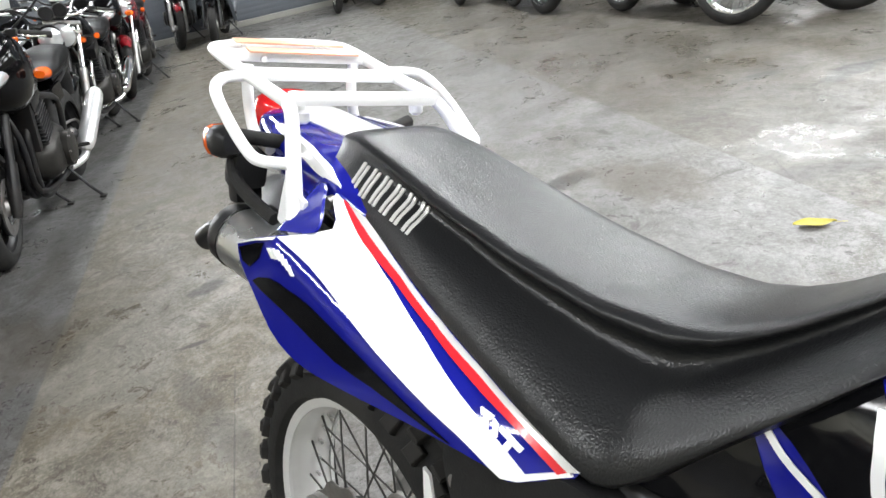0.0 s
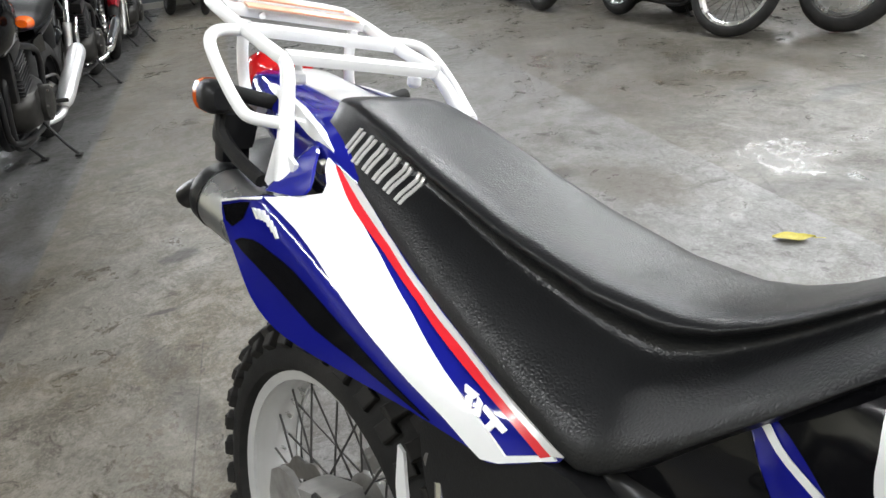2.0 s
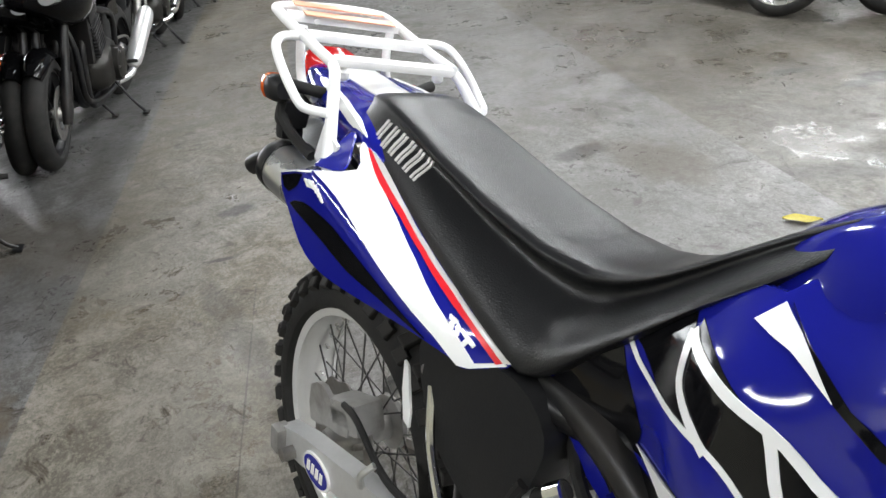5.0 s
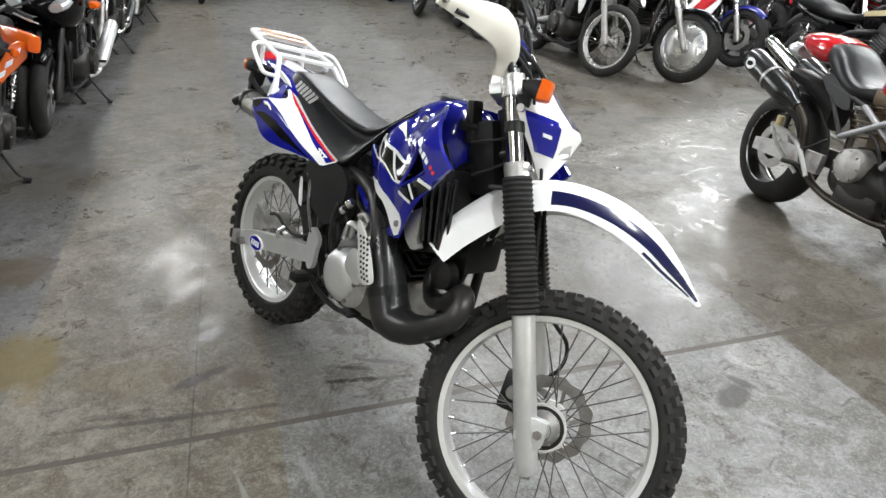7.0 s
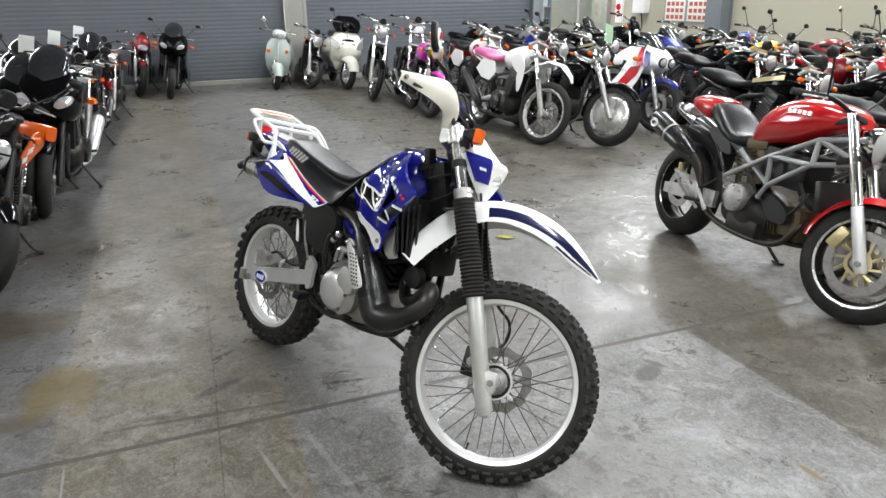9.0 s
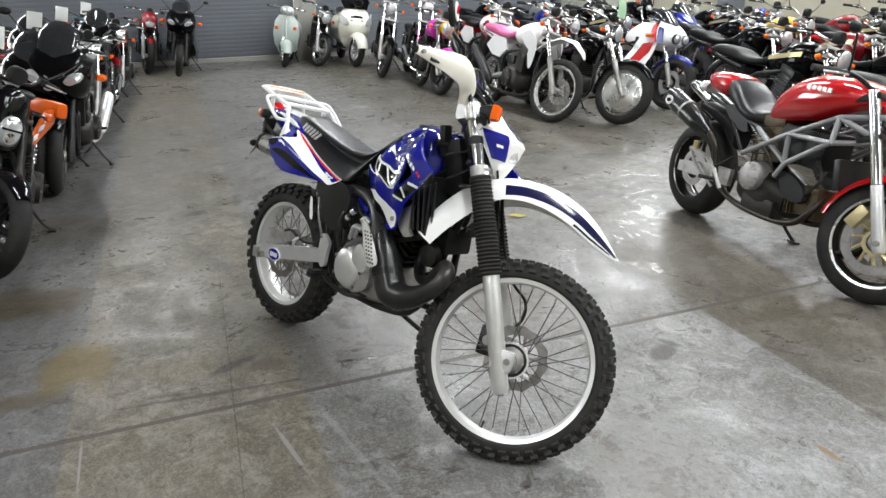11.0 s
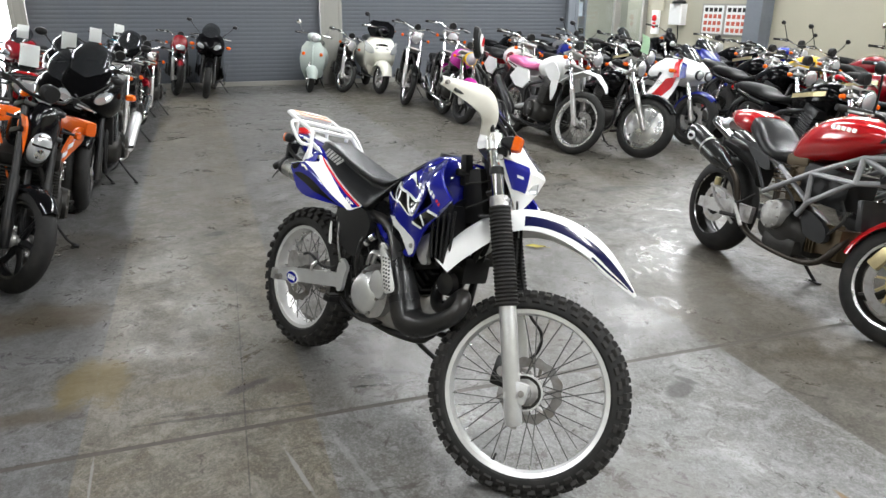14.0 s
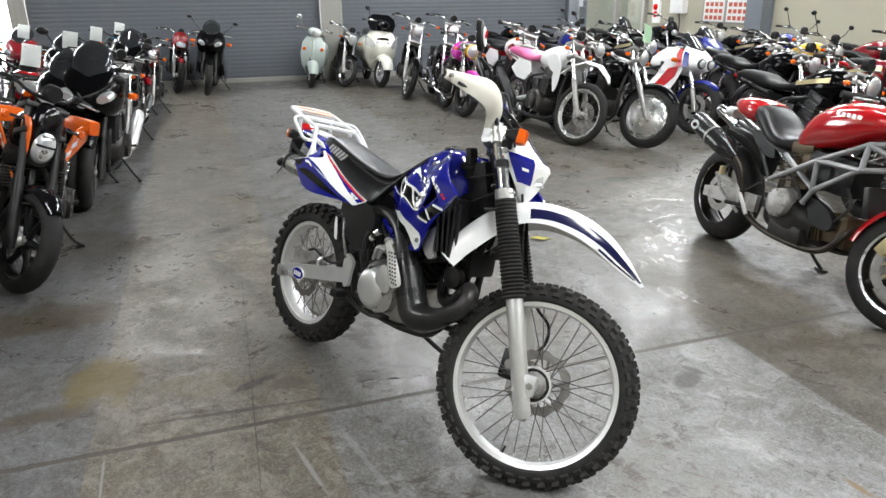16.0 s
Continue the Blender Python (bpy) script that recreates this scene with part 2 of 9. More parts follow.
    col = mixc(span(noise_node(42, 6, 0.8), 0.47, 0.58, 0, 0.50), col, t(0.085, 0.082, 0.074))
    col = mixc(span(noise_node(92, 6, 0.8, 0.0, None, 9.0), 0.49, 0.60, 0, 0.5), col, t(0.30, 0.30, 0.297))
    col = mixc(span(noise_node(170, 4, 0.85), 0.50, 0.62, 0, 0.45), col, t(0.075, 0.073, 0.067))
    col = mixc(span(noise_node(4.2, 10, 0.8, 1.6), 0.565, 0.625, 0, 0.85), col, t(0.042, 0.035, 0.025))
    col = mixc(span(noise_node(11, 8, 0.75, 2.2, None, 11.0), 0.605, 0.65, 0, 0.85), col, t(0.034, 0.030, 0.023))
    col = mixc(span(noise_node(2.0, 7, 0.7, 0.8, (1, 11, 1)), 0.62, 0.69, 0, 0.28), col, t(0.062, 0.056, 0.045))
    col = mixc(span(noise_node(3.0, 7, 0.7, 0.5, (9, 1, 1), 4.0), 0.66, 0.72, 0, 0.22), col, t(0.26, 0.26, 0.255))
    for u, v, ru, rv, turn, c, k in marks:
        col = mixc(maths("MULTIPLY", blob(u, v, ru, rv, turn), k), col, c)
    l.new(col, b.inputs["Base Color"])
    rough = span(maths("ADD", maths("MULTIPLY", noise_node(1.9, 10, 0.75, 0.8), 0.55), maths("MULTIPLY", noise_node(9, 9, 0.8, 1.0, None, 8.0), 0.45)), 0.42, 0.58, 0.24, 0.60)
    for u, v, ru, rv, turn in polish:
        rough = maths("SUBTRACT", rough, maths("MULTIPLY", blob(u, v, ru, rv, turn), maths("MULTIPLY", rough, 0.33)))
    l.new(rough, b.inputs["Roughness"])
    b.inputs["Specular IOR Level"].default_value = 0.5
    bp = n.new("ShaderNodeBump")
    bp.inputs["Strength"].default_value, bp.inputs["Distance"].default_value = 0.34, 0.0026
    l.new(maths("ADD", noise_node(48, 7, 0.75), noise_node(17, 5, 0.65, 0.6, None, 6.0)), bp.inputs["Height"])
    l.new(bp.outputs[0], b.inputs["Normal"])
    return m


OCHRE, OIL, RUST, CHALK = (0.118, 0.090, 0.034), (0.022, 0.020, 0.016), (0.064, 0.050, 0.031), (0.24, 0.24, 0.235)
CONCRETE = concrete()
MID_BAY = concrete(1.08, 0.4, (0.985, 1.0, 1.035),
                   [(-1.9, 1.24, 0.06, 0.14, 10, OIL, 0.85), (-1.7, 1.5, 0.3, 0.18, 20, RUST, 0.6), (0.47, 0.30, 0.012, 0.14, -8, OIL, 0.9), (0.37, 0.34, 0.012, 0.08, -22, OIL, 0.85), (0.39, 0.25, 0.012, 0.07, -22, OIL, 0.8), (-0.85, 3.6, 0.30, 0.05, 15, OIL, 0.7), (-1.6, 2.6, 0.22, 0.04, 60, OIL, 0.6), (-2.4, 4.0, 0.35, 0.06, -20, OIL, 0.6), (-0.1, 1.0, 0.5, 0.25, 30, RUST, 0.5)], [(0.18, 1.72, 0.16, 0.12, 20), (0.25, 0.35, 0.4, 0.22, 10), (-0.25, -0.02, 0.3, 0.12, 60)])
COOL_BAY = concrete(0.92, 0.3, (0.965, 1.0, 1.075), [(-0.72, -1.30, 0.17, 0.42, 0, RUST, 0.8), (0.27, -1.08, 0.05, 0.18, 0, RUST, 0.6), (0.06, -0.95, 0.20, 0.10, 0, OCHRE, 0.85), (-1.9, -1.1, 0.7, 0.25, 70, RUST, 0.4), (0.3, -1.3, 0.05, 0.4, 0, RUST, 0.4)])
BROWN_BAY = concrete(1.12, 0.9, (1.035, 1.0, 0.91), [(0.08, -0.84, 0.19, 0.08, 0, OCHRE, 0.85), (0.25, -0.50, 0.09, 0.22, -10, OCHRE, 0.25), (0.80, -0.838, 0.16, 0.005, 2, CHALK, 0.7), (0.96, -0.15, 0.17, 0.007, 12, CHALK, 0.7), (0.0, -0.288, 1.3, 0.003, -2, OIL, 0.6), (0.30, -0.285, 0.05, 0.05, 0, RUST, 0.8), (0.30, -0.28, 0.03, 0.12, 25, OIL, 0.75), (0.35, -0.16, 0.06, 0.08, 0, RUST, 0.8), (-1.93, -0.34, 0.05, 0.08, 20, OIL, 0.85), (-1.5, -0.37, 0.02, 0.07, 0, OIL, 0.8), (-1.0, -0.3, 0.35, 0.05, 20, OIL, 0.4), (0.50, -0.35, 0.012, 0.35, -4, OIL, 0.6)])
PALE_BAY = concrete(1.30, 0.15, (0.965, 1.0, 1.06), [(1.69, 1.567, 0.05, 0.014, 5, (0.13, 0.075, 0.02), 0.9), (0.851, 1.553, 0.06, 0.018, 30, OIL, 0.7), (0.30, 0.20, 0.012, 0.06, -40, OIL, 0.8), (1.05, 0.06, 0.28, 0.012, 12, CHALK, 0.35), (1.5, 1.0, 0.3, 0.2, 0, RUST, 0.3), (0.9, 1.48, 0.04, 0.09, 30, OIL, 0.8), (0.75, 1.2, 0.10, 0.05, 0, RUST, 0.5)], [(0.72, 1.74, 0.16, 0.14, 15)])
DULL_BAY = concrete(0.74, 0.85, (1.035, 1.0, 0.92), [(-2.5, 2.74, 0.06, 0.18, 0, OIL, 0.85), (-2.19, 3.02, 0.07, 0.22, 15, OIL, 0.85), (-2.2, 3.4, 0.03, 0.30, -6, OIL, 0.75), (-1.81, 3.29, 0.02, 0.14, 8, OIL, 0.75), (1.2, 2.6, 0.05, 0.25, 10, OIL, 0.6), (-0.5, 3.2, 0.4, 0.1, 30, RUST, 0.6), (-1.2, 2.3, 0.5, 0.08, 70, OIL, 0.5)], [(-1.6, 2.2, 0.2, 0.2, 0)])
JOINT_FILL = grain(material("joint_mortar", (0.090, 0.080, 0.065), 0.6), 60, 0.5, 0.1, 0.3, 90)
CREAM = grain(material("cream_wall_paint", (0.43, 0.41, 0.32), 0.6), 30, 0.05, 0.1, 0.2, 120, dirt=(0.38, 0.355, 0.28), dirt_scale=1.3, dirt_amount=0.35)
# grey steel; the blue tint paints in the haze at the far end
SHUTTER = grain(material("hazed_grey_shutter_steel", (0.104, 0.114, 0.132), 0.5, 0.1), 20, 0.12, 0.1, dirt=(0.12, 0.125, 0.13), dirt_scale=1.5, dirt_amount=0.5)
POST = grain(material("painted_steel_post", (0.29, 0.285, 0.26), 0.45), 20, 0.1, 0.1, dirt=(0.33, 0.31, 0.27), dirt_scale=3, dirt_amount=0.5)
GREY_POST = grain(material("blue_grey_column", (0.20, 0.22, 0.25), 0.5), 20, 0.1, 0.1, dirt=(0.13, 0.14, 0.16), dirt_scale=3, dirt_amount=0.4)
CEILING = grain(material("ceiling_sheet", (0.13, 0.13, 0.13), 0.7), 12, 0.1, 0.1)
GLASS = material("window_glass", (0.9, 0.95, 0.95), 0.03)
GLASS.node_tree.nodes["Principled BSDF"].inputs["Transmission Weight"].default_value = 1.0
SCREEN = material("smoked_screen", (0.03, 0.032, 0.035), 0.05)
SCREEN.node_tree.nodes["Principled BSDF"].inputs["Transmission Weight"].default_value = 0.35
DAYLIGHT = bpy.data.materials.new("bright_daylight")
DAYLIGHT.use_nodes = True
db = DAYLIGHT.node_tree.nodes["Principled BSDF"]
db.inputs["Emission Color"].default_value, db.inputs["Emission Strength"].default_value = (0.95, 0.98, 1, 1), 4.5
TUBE_GLOW = bpy.data.materials.new("fluorescent_tube")
TUBE_GLOW.use_nodes = True
tb = TUBE_GLOW.node_tree.nodes["Principled BSDF"]
tb.inputs["Emission Color"].default_value, tb.inputs["Emission Strength"].default_value = (1, 0.98, 0.94, 1), 14

# ---- shapes ----
def part(name, bm, mat, parent=None, label="", sharp=38.0):
    me = bpy.data.meshes.new(name)
    bmesh.ops.recalc_face_normals(bm, faces=bm.faces)
    bm.to_mesh(me)
    bm.free()
    for p in me.polygons:
        p.use_smooth = True
    me.set_sharp_from_angle(angle=radians(sharp))
    me.materials.append(mat)
    ob = new(name, me)
    if parent is not None:
        ob.parent = parent
    if label:
        tagged(ob, label)
    return ob


def twin(name, ob, m):
    """One more part on the same mesh, beside ob, moved by m."""
    t = new(name, ob.data)
    t.parent = ob.parent
    t.matrix_basis = m
    return t


def add(bm, other, m=None):
    if m is not None:
        other.transform(m)
    me = bpy.data.meshes.new("joined")
    other.to_mesh(me)
    other.free()
    bm.from_mesh(me)
    bpy.data.meshes.remove(me)
    return bm


def bent(pts, n=4, closed=False):
    """A smooth curve through the points."""
    P = [Vector(p) for p in pts]
    if len(P) < 3 or n < 2:
        return P
    out = []
    last = len(P) if closed else len(P) - 1
    for i in range(last):
        a = P[i - 1] if (i or closed) else P[0] * 2 - P[1]
        b, c = P[i], P[(i + 1) % len(P)]
        d = P[(i + 2) % len(P)] if (i + 2 < len(P) or closed) else P[-1] * 2 - P[-2]
        for k in range(n):
            t = k / n
            out.append(0.5 * (2 * b + (c - a) * t + (2 * a - 5 * b + 4 * c - d) * t * t + (3 * b - a - 3 * c + d) * t ** 3))
    if not closed:
        out.append(P[-1])
    return out


def tube(pts, r, seg=10, n=4, closed=False, flat=1.0):
    """A round bar along the points; r one radius or one for each point."""
    P = bent(pts, n, closed)
    k = len(pts)
    if isinstance(r, (int, float)):
        R = [r] * len(P)
    else:
        R = []
        for i in range(len(P)):
            s = i * (k - 1) / max(1, len(P) - 1)
            j = min(int(s), k - 2)
            R.append(r[j] + (r[j + 1] - r[j]) * (s - j))
    bm = bmesh.new()
    rings = []
    up = None
    for i, p in enumerate(P):
        if closed:
            d = (P[(i + 1) % len(P)] - P[i - 1]).normalized()
        else:
            d = (P[min(i + 1, len(P) - 1)] - P[max(i - 1, 0)]).normalized()
        if up is None:
            up = d.orthogonal().normalized()
        up = (up - d * up.dot(d)).normalized()
        side = d.cross(up)
        rings.append([bm.verts.new(p + R[i] * (up * math.cos(6.28319 * q / seg) + side * flat * math.sin(6.28319 * q / seg))) for q in range(seg)])
    m = len(rings)
    for i in range(m if closed else m - 1):
        a, b = rings[i], rings[(i + 1) % m]
        for q in range(seg):
            bm.faces.new((a[q], a[(q + 1) % seg], b[(q + 1) % seg], b[q]))
    if not closed:
        bm.faces.new(rings[0][::-1])
        bm.faces.new(rings[-1])
    return bm


def loft(rings, caps=True, ring_closed=True):
    bm = bmesh.new()
    vs = [[bm.verts.new(p) for p in r] for r in rings]
    n = len(vs[0])
    for a, b in zip(vs, vs[1:]):
        for q in range(n if ring_closed else n - 1):
            bm.faces.new((a[q], a[(q + 1) % n], b[(q + 1) % n], b[q]))
    if caps:
        bm.faces.new(vs[0][::-1])
        bm.faces.new(vs[-1])
    return bm


def lathe(profile, seg=40, c=(0, 0, 0), axis="y", closed=False):
    """profile: (radius, along) pairs, turned about an axis through c."""
    bm = bmesh.new()
    rings = []
    c = Vector(c)
    for r, a in profile:
        ring = []
        for q in range(seg):
            x, y = r * math.cos(6.28319 * q / seg), r * math.sin(6.28319 * q / seg)
            v = {"y": (x, a, y), "x": (a, x, y), "z": (x, y, a)}[axis]
            ring.append(bm.verts.new(c + Vector(v)))
        rings.append(ring)
    m = len(rings)
    for i in range(m if closed else m - 1):
        a, b = rings[i], rings[(i + 1) % m]
        for q in range(seg):
            bm.faces.new((a[q], a[(q + 1) % seg], b[(q + 1) % seg], b[q]))
    if not closed:
        bm.faces.new(rings[0])
        bm.faces.new(rings[-1][::-1])
    return bm


def rod(a, b, r, seg=12, r2=None):
    return tube([a, b], [r, r if r2 is None else r2], seg, 1)


def box(c, s, bev=0.004, m=None, seg=2):
    bm = bmesh.new()
    bmesh.ops.create_cube(bm, size=1)
    bm.transform(Matrix.Diagonal((*s, 1)))
    if bev:
        bmesh.ops.bevel(bm, geom=bm.edges[:], offset=min(bev, min(s) * 0.45), segments=seg, affect="EDGES", profile=0.7)
    if m is not None:
        bm.transform(m)
    bm.transform(Matrix.Translation(c))
    return bm


def slab(outline, yf, thick=0.003, cell=0.035, side=-1, cut=True):
    """A panel with a side outline of (x, h), bent over to y = yf(x, h), with thickness towards the middle."""
    bm = bmesh.new()
    vs = [bm.verts.new((x, 0, h)) for x, h in outline]
    es = [bm.edges.new((vs[i], vs[(i + 1) % len(vs)])) for i in range(len(vs))]
    bmesh.ops.triangle_fill(bm, use_beauty=True, edges=es)
    for _ in range(4 if cut else 0):
        long = [e for e in bm.edges if e.calc_length() > cell]
        if not long:
            break
        bmesh.ops.subdivide_edges(bm, edges=long, cuts=1)
        bmesh.ops.triangulate(bm, faces=[f for f in bm.faces if len(f.verts) > 3])
    for v in bm.verts:
        v.co.y = yf(v.co.x, v.co.z)
    if thick:
        g = bmesh.ops.extrude_face_region(bm, geom=bm.faces[:])
        for v in g["geom"]:
            if isinstance(v, bmesh.types.BMVert):
                v.co.y -= side * thick
    return bm


def smooth2(pts, n=4, closed=True):
    return [(p.x, p.z) for p in bent([(x, 0, h) for x, h in pts], n, closed)]


def mirrored(bm):
    bm.transform(Matrix.Diagonal((1, -1, 1, 1)))
    bmesh.ops.reverse_faces(bm, faces=bm.faces)
    return bm


def oval(c, rx, ry, n=20):
    return [(c[0] + rx * math.cos(6.28319 * i / n), c[1] + ry * math.sin(6.28319 * i / n)) for i in range(n)]


def thing(name, m, label, category, group="", kind=""):
    ob = new(name)
    ob.empty_display_size = 0.1
    ob.matrix_world = m
    return tagged(ob, label, category, group, kind)


def steer_matrix(x, h, rake, angle):
    axis = Vector((-math.sin(radians(rake)), 0, math.cos(radians(rake))))
    o = Vector((x, 0, h))
    return Matrix.Translation(o) @ Matrix.Rotation(radians(angle), 4, axis) @ Matrix.Translation(-o)

# ---- the hall ----
def structure(name, bm, mat, label, m=None):
    ob = part(name, bm, mat)
    ob.matrix_world = upose(0, 0) if m is None else m
    return tagged(ob, label, kind="structure")


def slabbox(u0, u1, v0, v1, z0, z1, bev=0.0):
    return box(((u0 + u1) / 2, (v0 + v1) / 2, (z0 + z1) / 2), (u1 - u0, v1 - v0, z1 - z0), bev)


# the floor: cast bays with recessed joints between them
floor = structure("floor", slabbox(U_BACK - 6, U_NEAR + 0.2, V_LEFT - 0.2, V_RIGHT + 0.2, -0.2, -0.008), CONCRETE, "bare stained concrete floor with joints and worn patches")
BAY_U = [-17.3, -11.2, -5.3, 0.62, 6.5, 9.2]
BAY_V = [-9.2, -6.8, -3.85, -0.90, -0.04, 1.90, 4.90, 9.7]
for i in range(len(BAY_U) - 1):
    for j in range(len(BAY_V) - 1):
        mat_ = {2: COOL_BAY, 3: BROWN_BAY, 4: PALE_BAY if i >= 3 else MID_BAY, 5: DULL_BAY}.get(j, MID_BAY)
        far_edge = BAY_U[i + 1] - (0.013 if i == 2 else 0.0)
        near_edge = BAY_U[i] + (0.013 if i == 3 else 0.0)
        part("floor_bay", slabbox(near_edge, far_edge, BAY_V[j], BAY_V[j + 1], -0.06, 0.0), mat_, floor)
for j in range(len(BAY_V) - 1):
    part("joint_filler", slabbox(0.607, 0.633, BAY_V[j] + 0.001, BAY_V[j + 1] - 0.001, -0.05, -0.0008), JOINT_FILL, floor, "brown mortar joint")

structure("ceiling", slabbox(U_BACK - 0.2, U_NEAR + 0.2, V_LEFT - 0.2, V_RIGHT + 0.2, H_ROOM, H_ROOM + 0.15), CEILING, "grey sheet ceiling of the hall")
structure("wall_near", slabbox(U_NEAR, U_NEAR + 0.2, V_LEFT, V_RIGHT, 0, H_ROOM), CREAM, "plain cream wall")
structure("wall_left", slabbox(U_BACK, U_NEAR, V_LEFT - 0.2, V_LEFT, 0, H_ROOM), CREAM, "plain cream wall")
# notice-board wall with high windows
wr = slabbox(U_BACK - 0.2, U_NEAR, V_RIGHT, V_RIGHT + 0.2, 0, 3.75)
add(wr, slabbox(U_BACK - 0.2, U_NEAR, V_RIGHT, V_RIGHT + 0.2, 4.75, H_ROOM))
edges = [U_BACK - 0.2] + [e for u, w in WINDOWS for e in (u - w / 2 - 0.1, u + w / 2 + 0.1)] + [U_NEAR]
for a, b in zip(edges[::2], edges[1::2]):
    add(wr, slabbox(a, b, V_RIGHT, V_RIGHT + 0.2, 3.75, 4.75))
structure("wall_right", wr, CREAM, "cream painted wall with high windows")
for k, (u, w) in enumerate(WINDOWS):
    win = structure(f"window_{k + 1}", slabbox(u - w / 2 - 0.1, u + w / 2 + 0.1, V_RIGHT + 0.16, V_RIGHT + 0.17, 3.75, 4.75), DAYLIGHT, "bright high window")
    for a in (-1, 1):
        fr = part("window_frame", slabbox(u + a * (w / 2 + 0.075) - 0.025, u + a * (w / 2 + 0.075) + 0.025, V_RIGHT + 0.1, V_RIGHT + 0.15, 3.75, 4.75), POST, win)

# shutter wall
V_OPEN, V_P1, V_P2, V_GL = -3.15, 2.05, 2.45, 7.55
structure("wall_back", slabbox(U_BACK - 0.3, U_BACK - 0.1, V_OPEN, V_RIGHT, 3.6, H_ROOM), GREY_POST, "grey lintel above the rolling shutters")
structure("wall_back_left", slabbox(U_BACK - 0.3, U_BACK - 0.1, V_LEFT, -8.6, 0, H_ROOM), CREAM, "cream wall beside the open doorway")
structure("lintel", slabbox(U_BACK - 0.3, U_BACK - 0.1, -8.6, V_OPEN, 3.6, H_ROOM), GREY_POST, "grey lintel above the open doorway")


def shutter(name, v0, v1):
    sh = structure(name, slabbox(U_BACK - 0.16, U_BACK - 0.12, v0, v1, 0.0, 3.6), SHUTTER, "closed grey steel rolling shutter with ribbed slats")
    prof = [(0.0, 0.0), (0.0022, 0.010), (0.0034, 0.036), (0.0022, 0.064), (0.0, 0.0745)]
    first = None
    z = 0.1
    while z < 3.5:
        if first is None:
            ring = [[Vector((U_BACK - 0.12 + a, v, z + b)) for a, b in prof] for v in (v0, v1)]
            first = part("shutter_slat", loft(ring, True, True), SHUTTER, sh)
        else:
            twin("shutter_slat", first, Matrix.Translation((0, 0, z - 0.1)))
        z += 0.076
    part("bottom_bar", slabbox(U_BACK - 0.14, U_BACK - 0.07, v0, v1, 0.0, 0.085, 0.006), POST, sh, "pale steel bottom bar")
    return sh


shutter("shutter_1", V_OPEN + 0.12, V_P1)
shutter("shutter_2", V_P2, V_GL - 0.1)


def post(name, u, v, wide, deep, mat, label, top=3.6):
    bm = slabbox(u - deep / 2, u + deep / 2, v - wide / 2, v + wide / 2, 0, top, 0.008)
    ob = structure(name, bm, mat, label)
    part("flange", slabbox(u + deep / 2 - 0.002, u + deep / 2 + 0.012, v - wide / 2 - 0.02, v - wide / 2 + 0.05, 0, top, 0.002), mat, ob)
    part("flange", slabbox(u + deep / 2 - 0.002, u + deep / 2 + 0.012, v + wide / 2 - 0.05, v + wide / 2 + 0.02, 0, top, 0.002), mat, ob)
    return ob


post("shutter_post_1", U_BACK - 0.08, V_OPEN, 0.22, 0.2, POST, "pale painted steel shutter post by the doorway")
post("shutter_post_2", U_BACK - 0.08, (V_P1 + V_P2) / 2, V_P2 - V_P1 - 0.02, 0.22, POST, "pale worn steel post between two shutters")
post("shutter_post_3", U_BACK - 0.08, V_GL, 0.2, 0.2, GREY_POST, "grey steel post beside the glazed front")

# outdoors past the open doorway
structure("backdrop", slabbox(U_BACK - 6.0, U_BACK - 5.9, V_LEFT - 6, V_OPEN + 5, -0.1, 6.0), DAYLIGHT, "overexposed daylight outside the open doorway")

# glazed office front
gl = structure("glazed_front", slabbox(U_BACK - 0.14, U_BACK - 0.10, V_GL + 0.1, V_RIGHT, 0.0, 0.35, 0.004), GREY_POST, "glazed shop front with pale metal frames")
for v, w in ((V_GL + 0.14, 0.08), (8.72, 0.14), (9.44, 0.1)):
    part("mullion", slabbox(U_BACK - 0.16, U_BACK - 0.06, v - w / 2, v + w / 2, 0.35, 3.6, 0.006), POST, gl)
for a, b in ((V_GL + 0.18, 8.65), (8.79, 9.39)):
    pane = part("pane", slabbox(U_BACK - 0.125, U_BACK - 0.115, a, b, 0.35, 3.6), GLASS, gl, "clear glass pane")
    pane.visible_shadow = False
structure("office_wall", slabbox(U_BACK - 3.4, U_BACK - 3.2, V_GL - 1.5, V_RIGHT + 1.5, 0, 3.6), CREAM, "cream office wall behind the glass")
structure("office_ceiling", slabbox(U_BACK - 3.4, U_BACK - 0.2, V_GL - 1.5, V_RIGHT + 1.5, 3.6, 3.7), CEILING, "office ceiling behind the glass")
# unseen lamp without a fixture, added to brighten the room behind the glass
area_lamp("office_light", upose(U_BACK - 1.7, 8.5, 3.5), 1.2, 0.6, 70)

# emissive panel, no known window; added for the white glow behind the glass
structure("office_window", slabbox(U_BACK - 3.2, U_BACK - 3.17, 7.9, 8.5, 1.1, 2.6), DAYLIGHT, "bright window on the far office wall")
# made-up shelf and cartons for the blurred blue shapes and reflections behind the glass
shelf = thing("display_shelf", upose(U_BACK - 2.6, 8.5, 0.0), "made-up dark shelf with blue and white boxes behind the glass", "shelf")
for z in (0.35, 0.8, 1.25, 1.7):
    part("shelf_board", box((0, 0.05, z), (0.35, 1.5, 0.03), 0.004), GREY_POST, shelf)
for v in (-0.68, 0.05, 0.78):
    part("shelf_upright", box((0, v, 0.95), (0.33, 0.03, 1.86), 0.004), GREY_POST, shelf)
BOX_BLUE = grain(material("blue_carton", (0.06, 0.10, 0.22), 0.5), 30, 0.2)
BOX_PALE = grain(material("pale_carton", (0.55, 0.60, 0.66), 0.5), 30, 0.2)
rnd = random.Random(5)
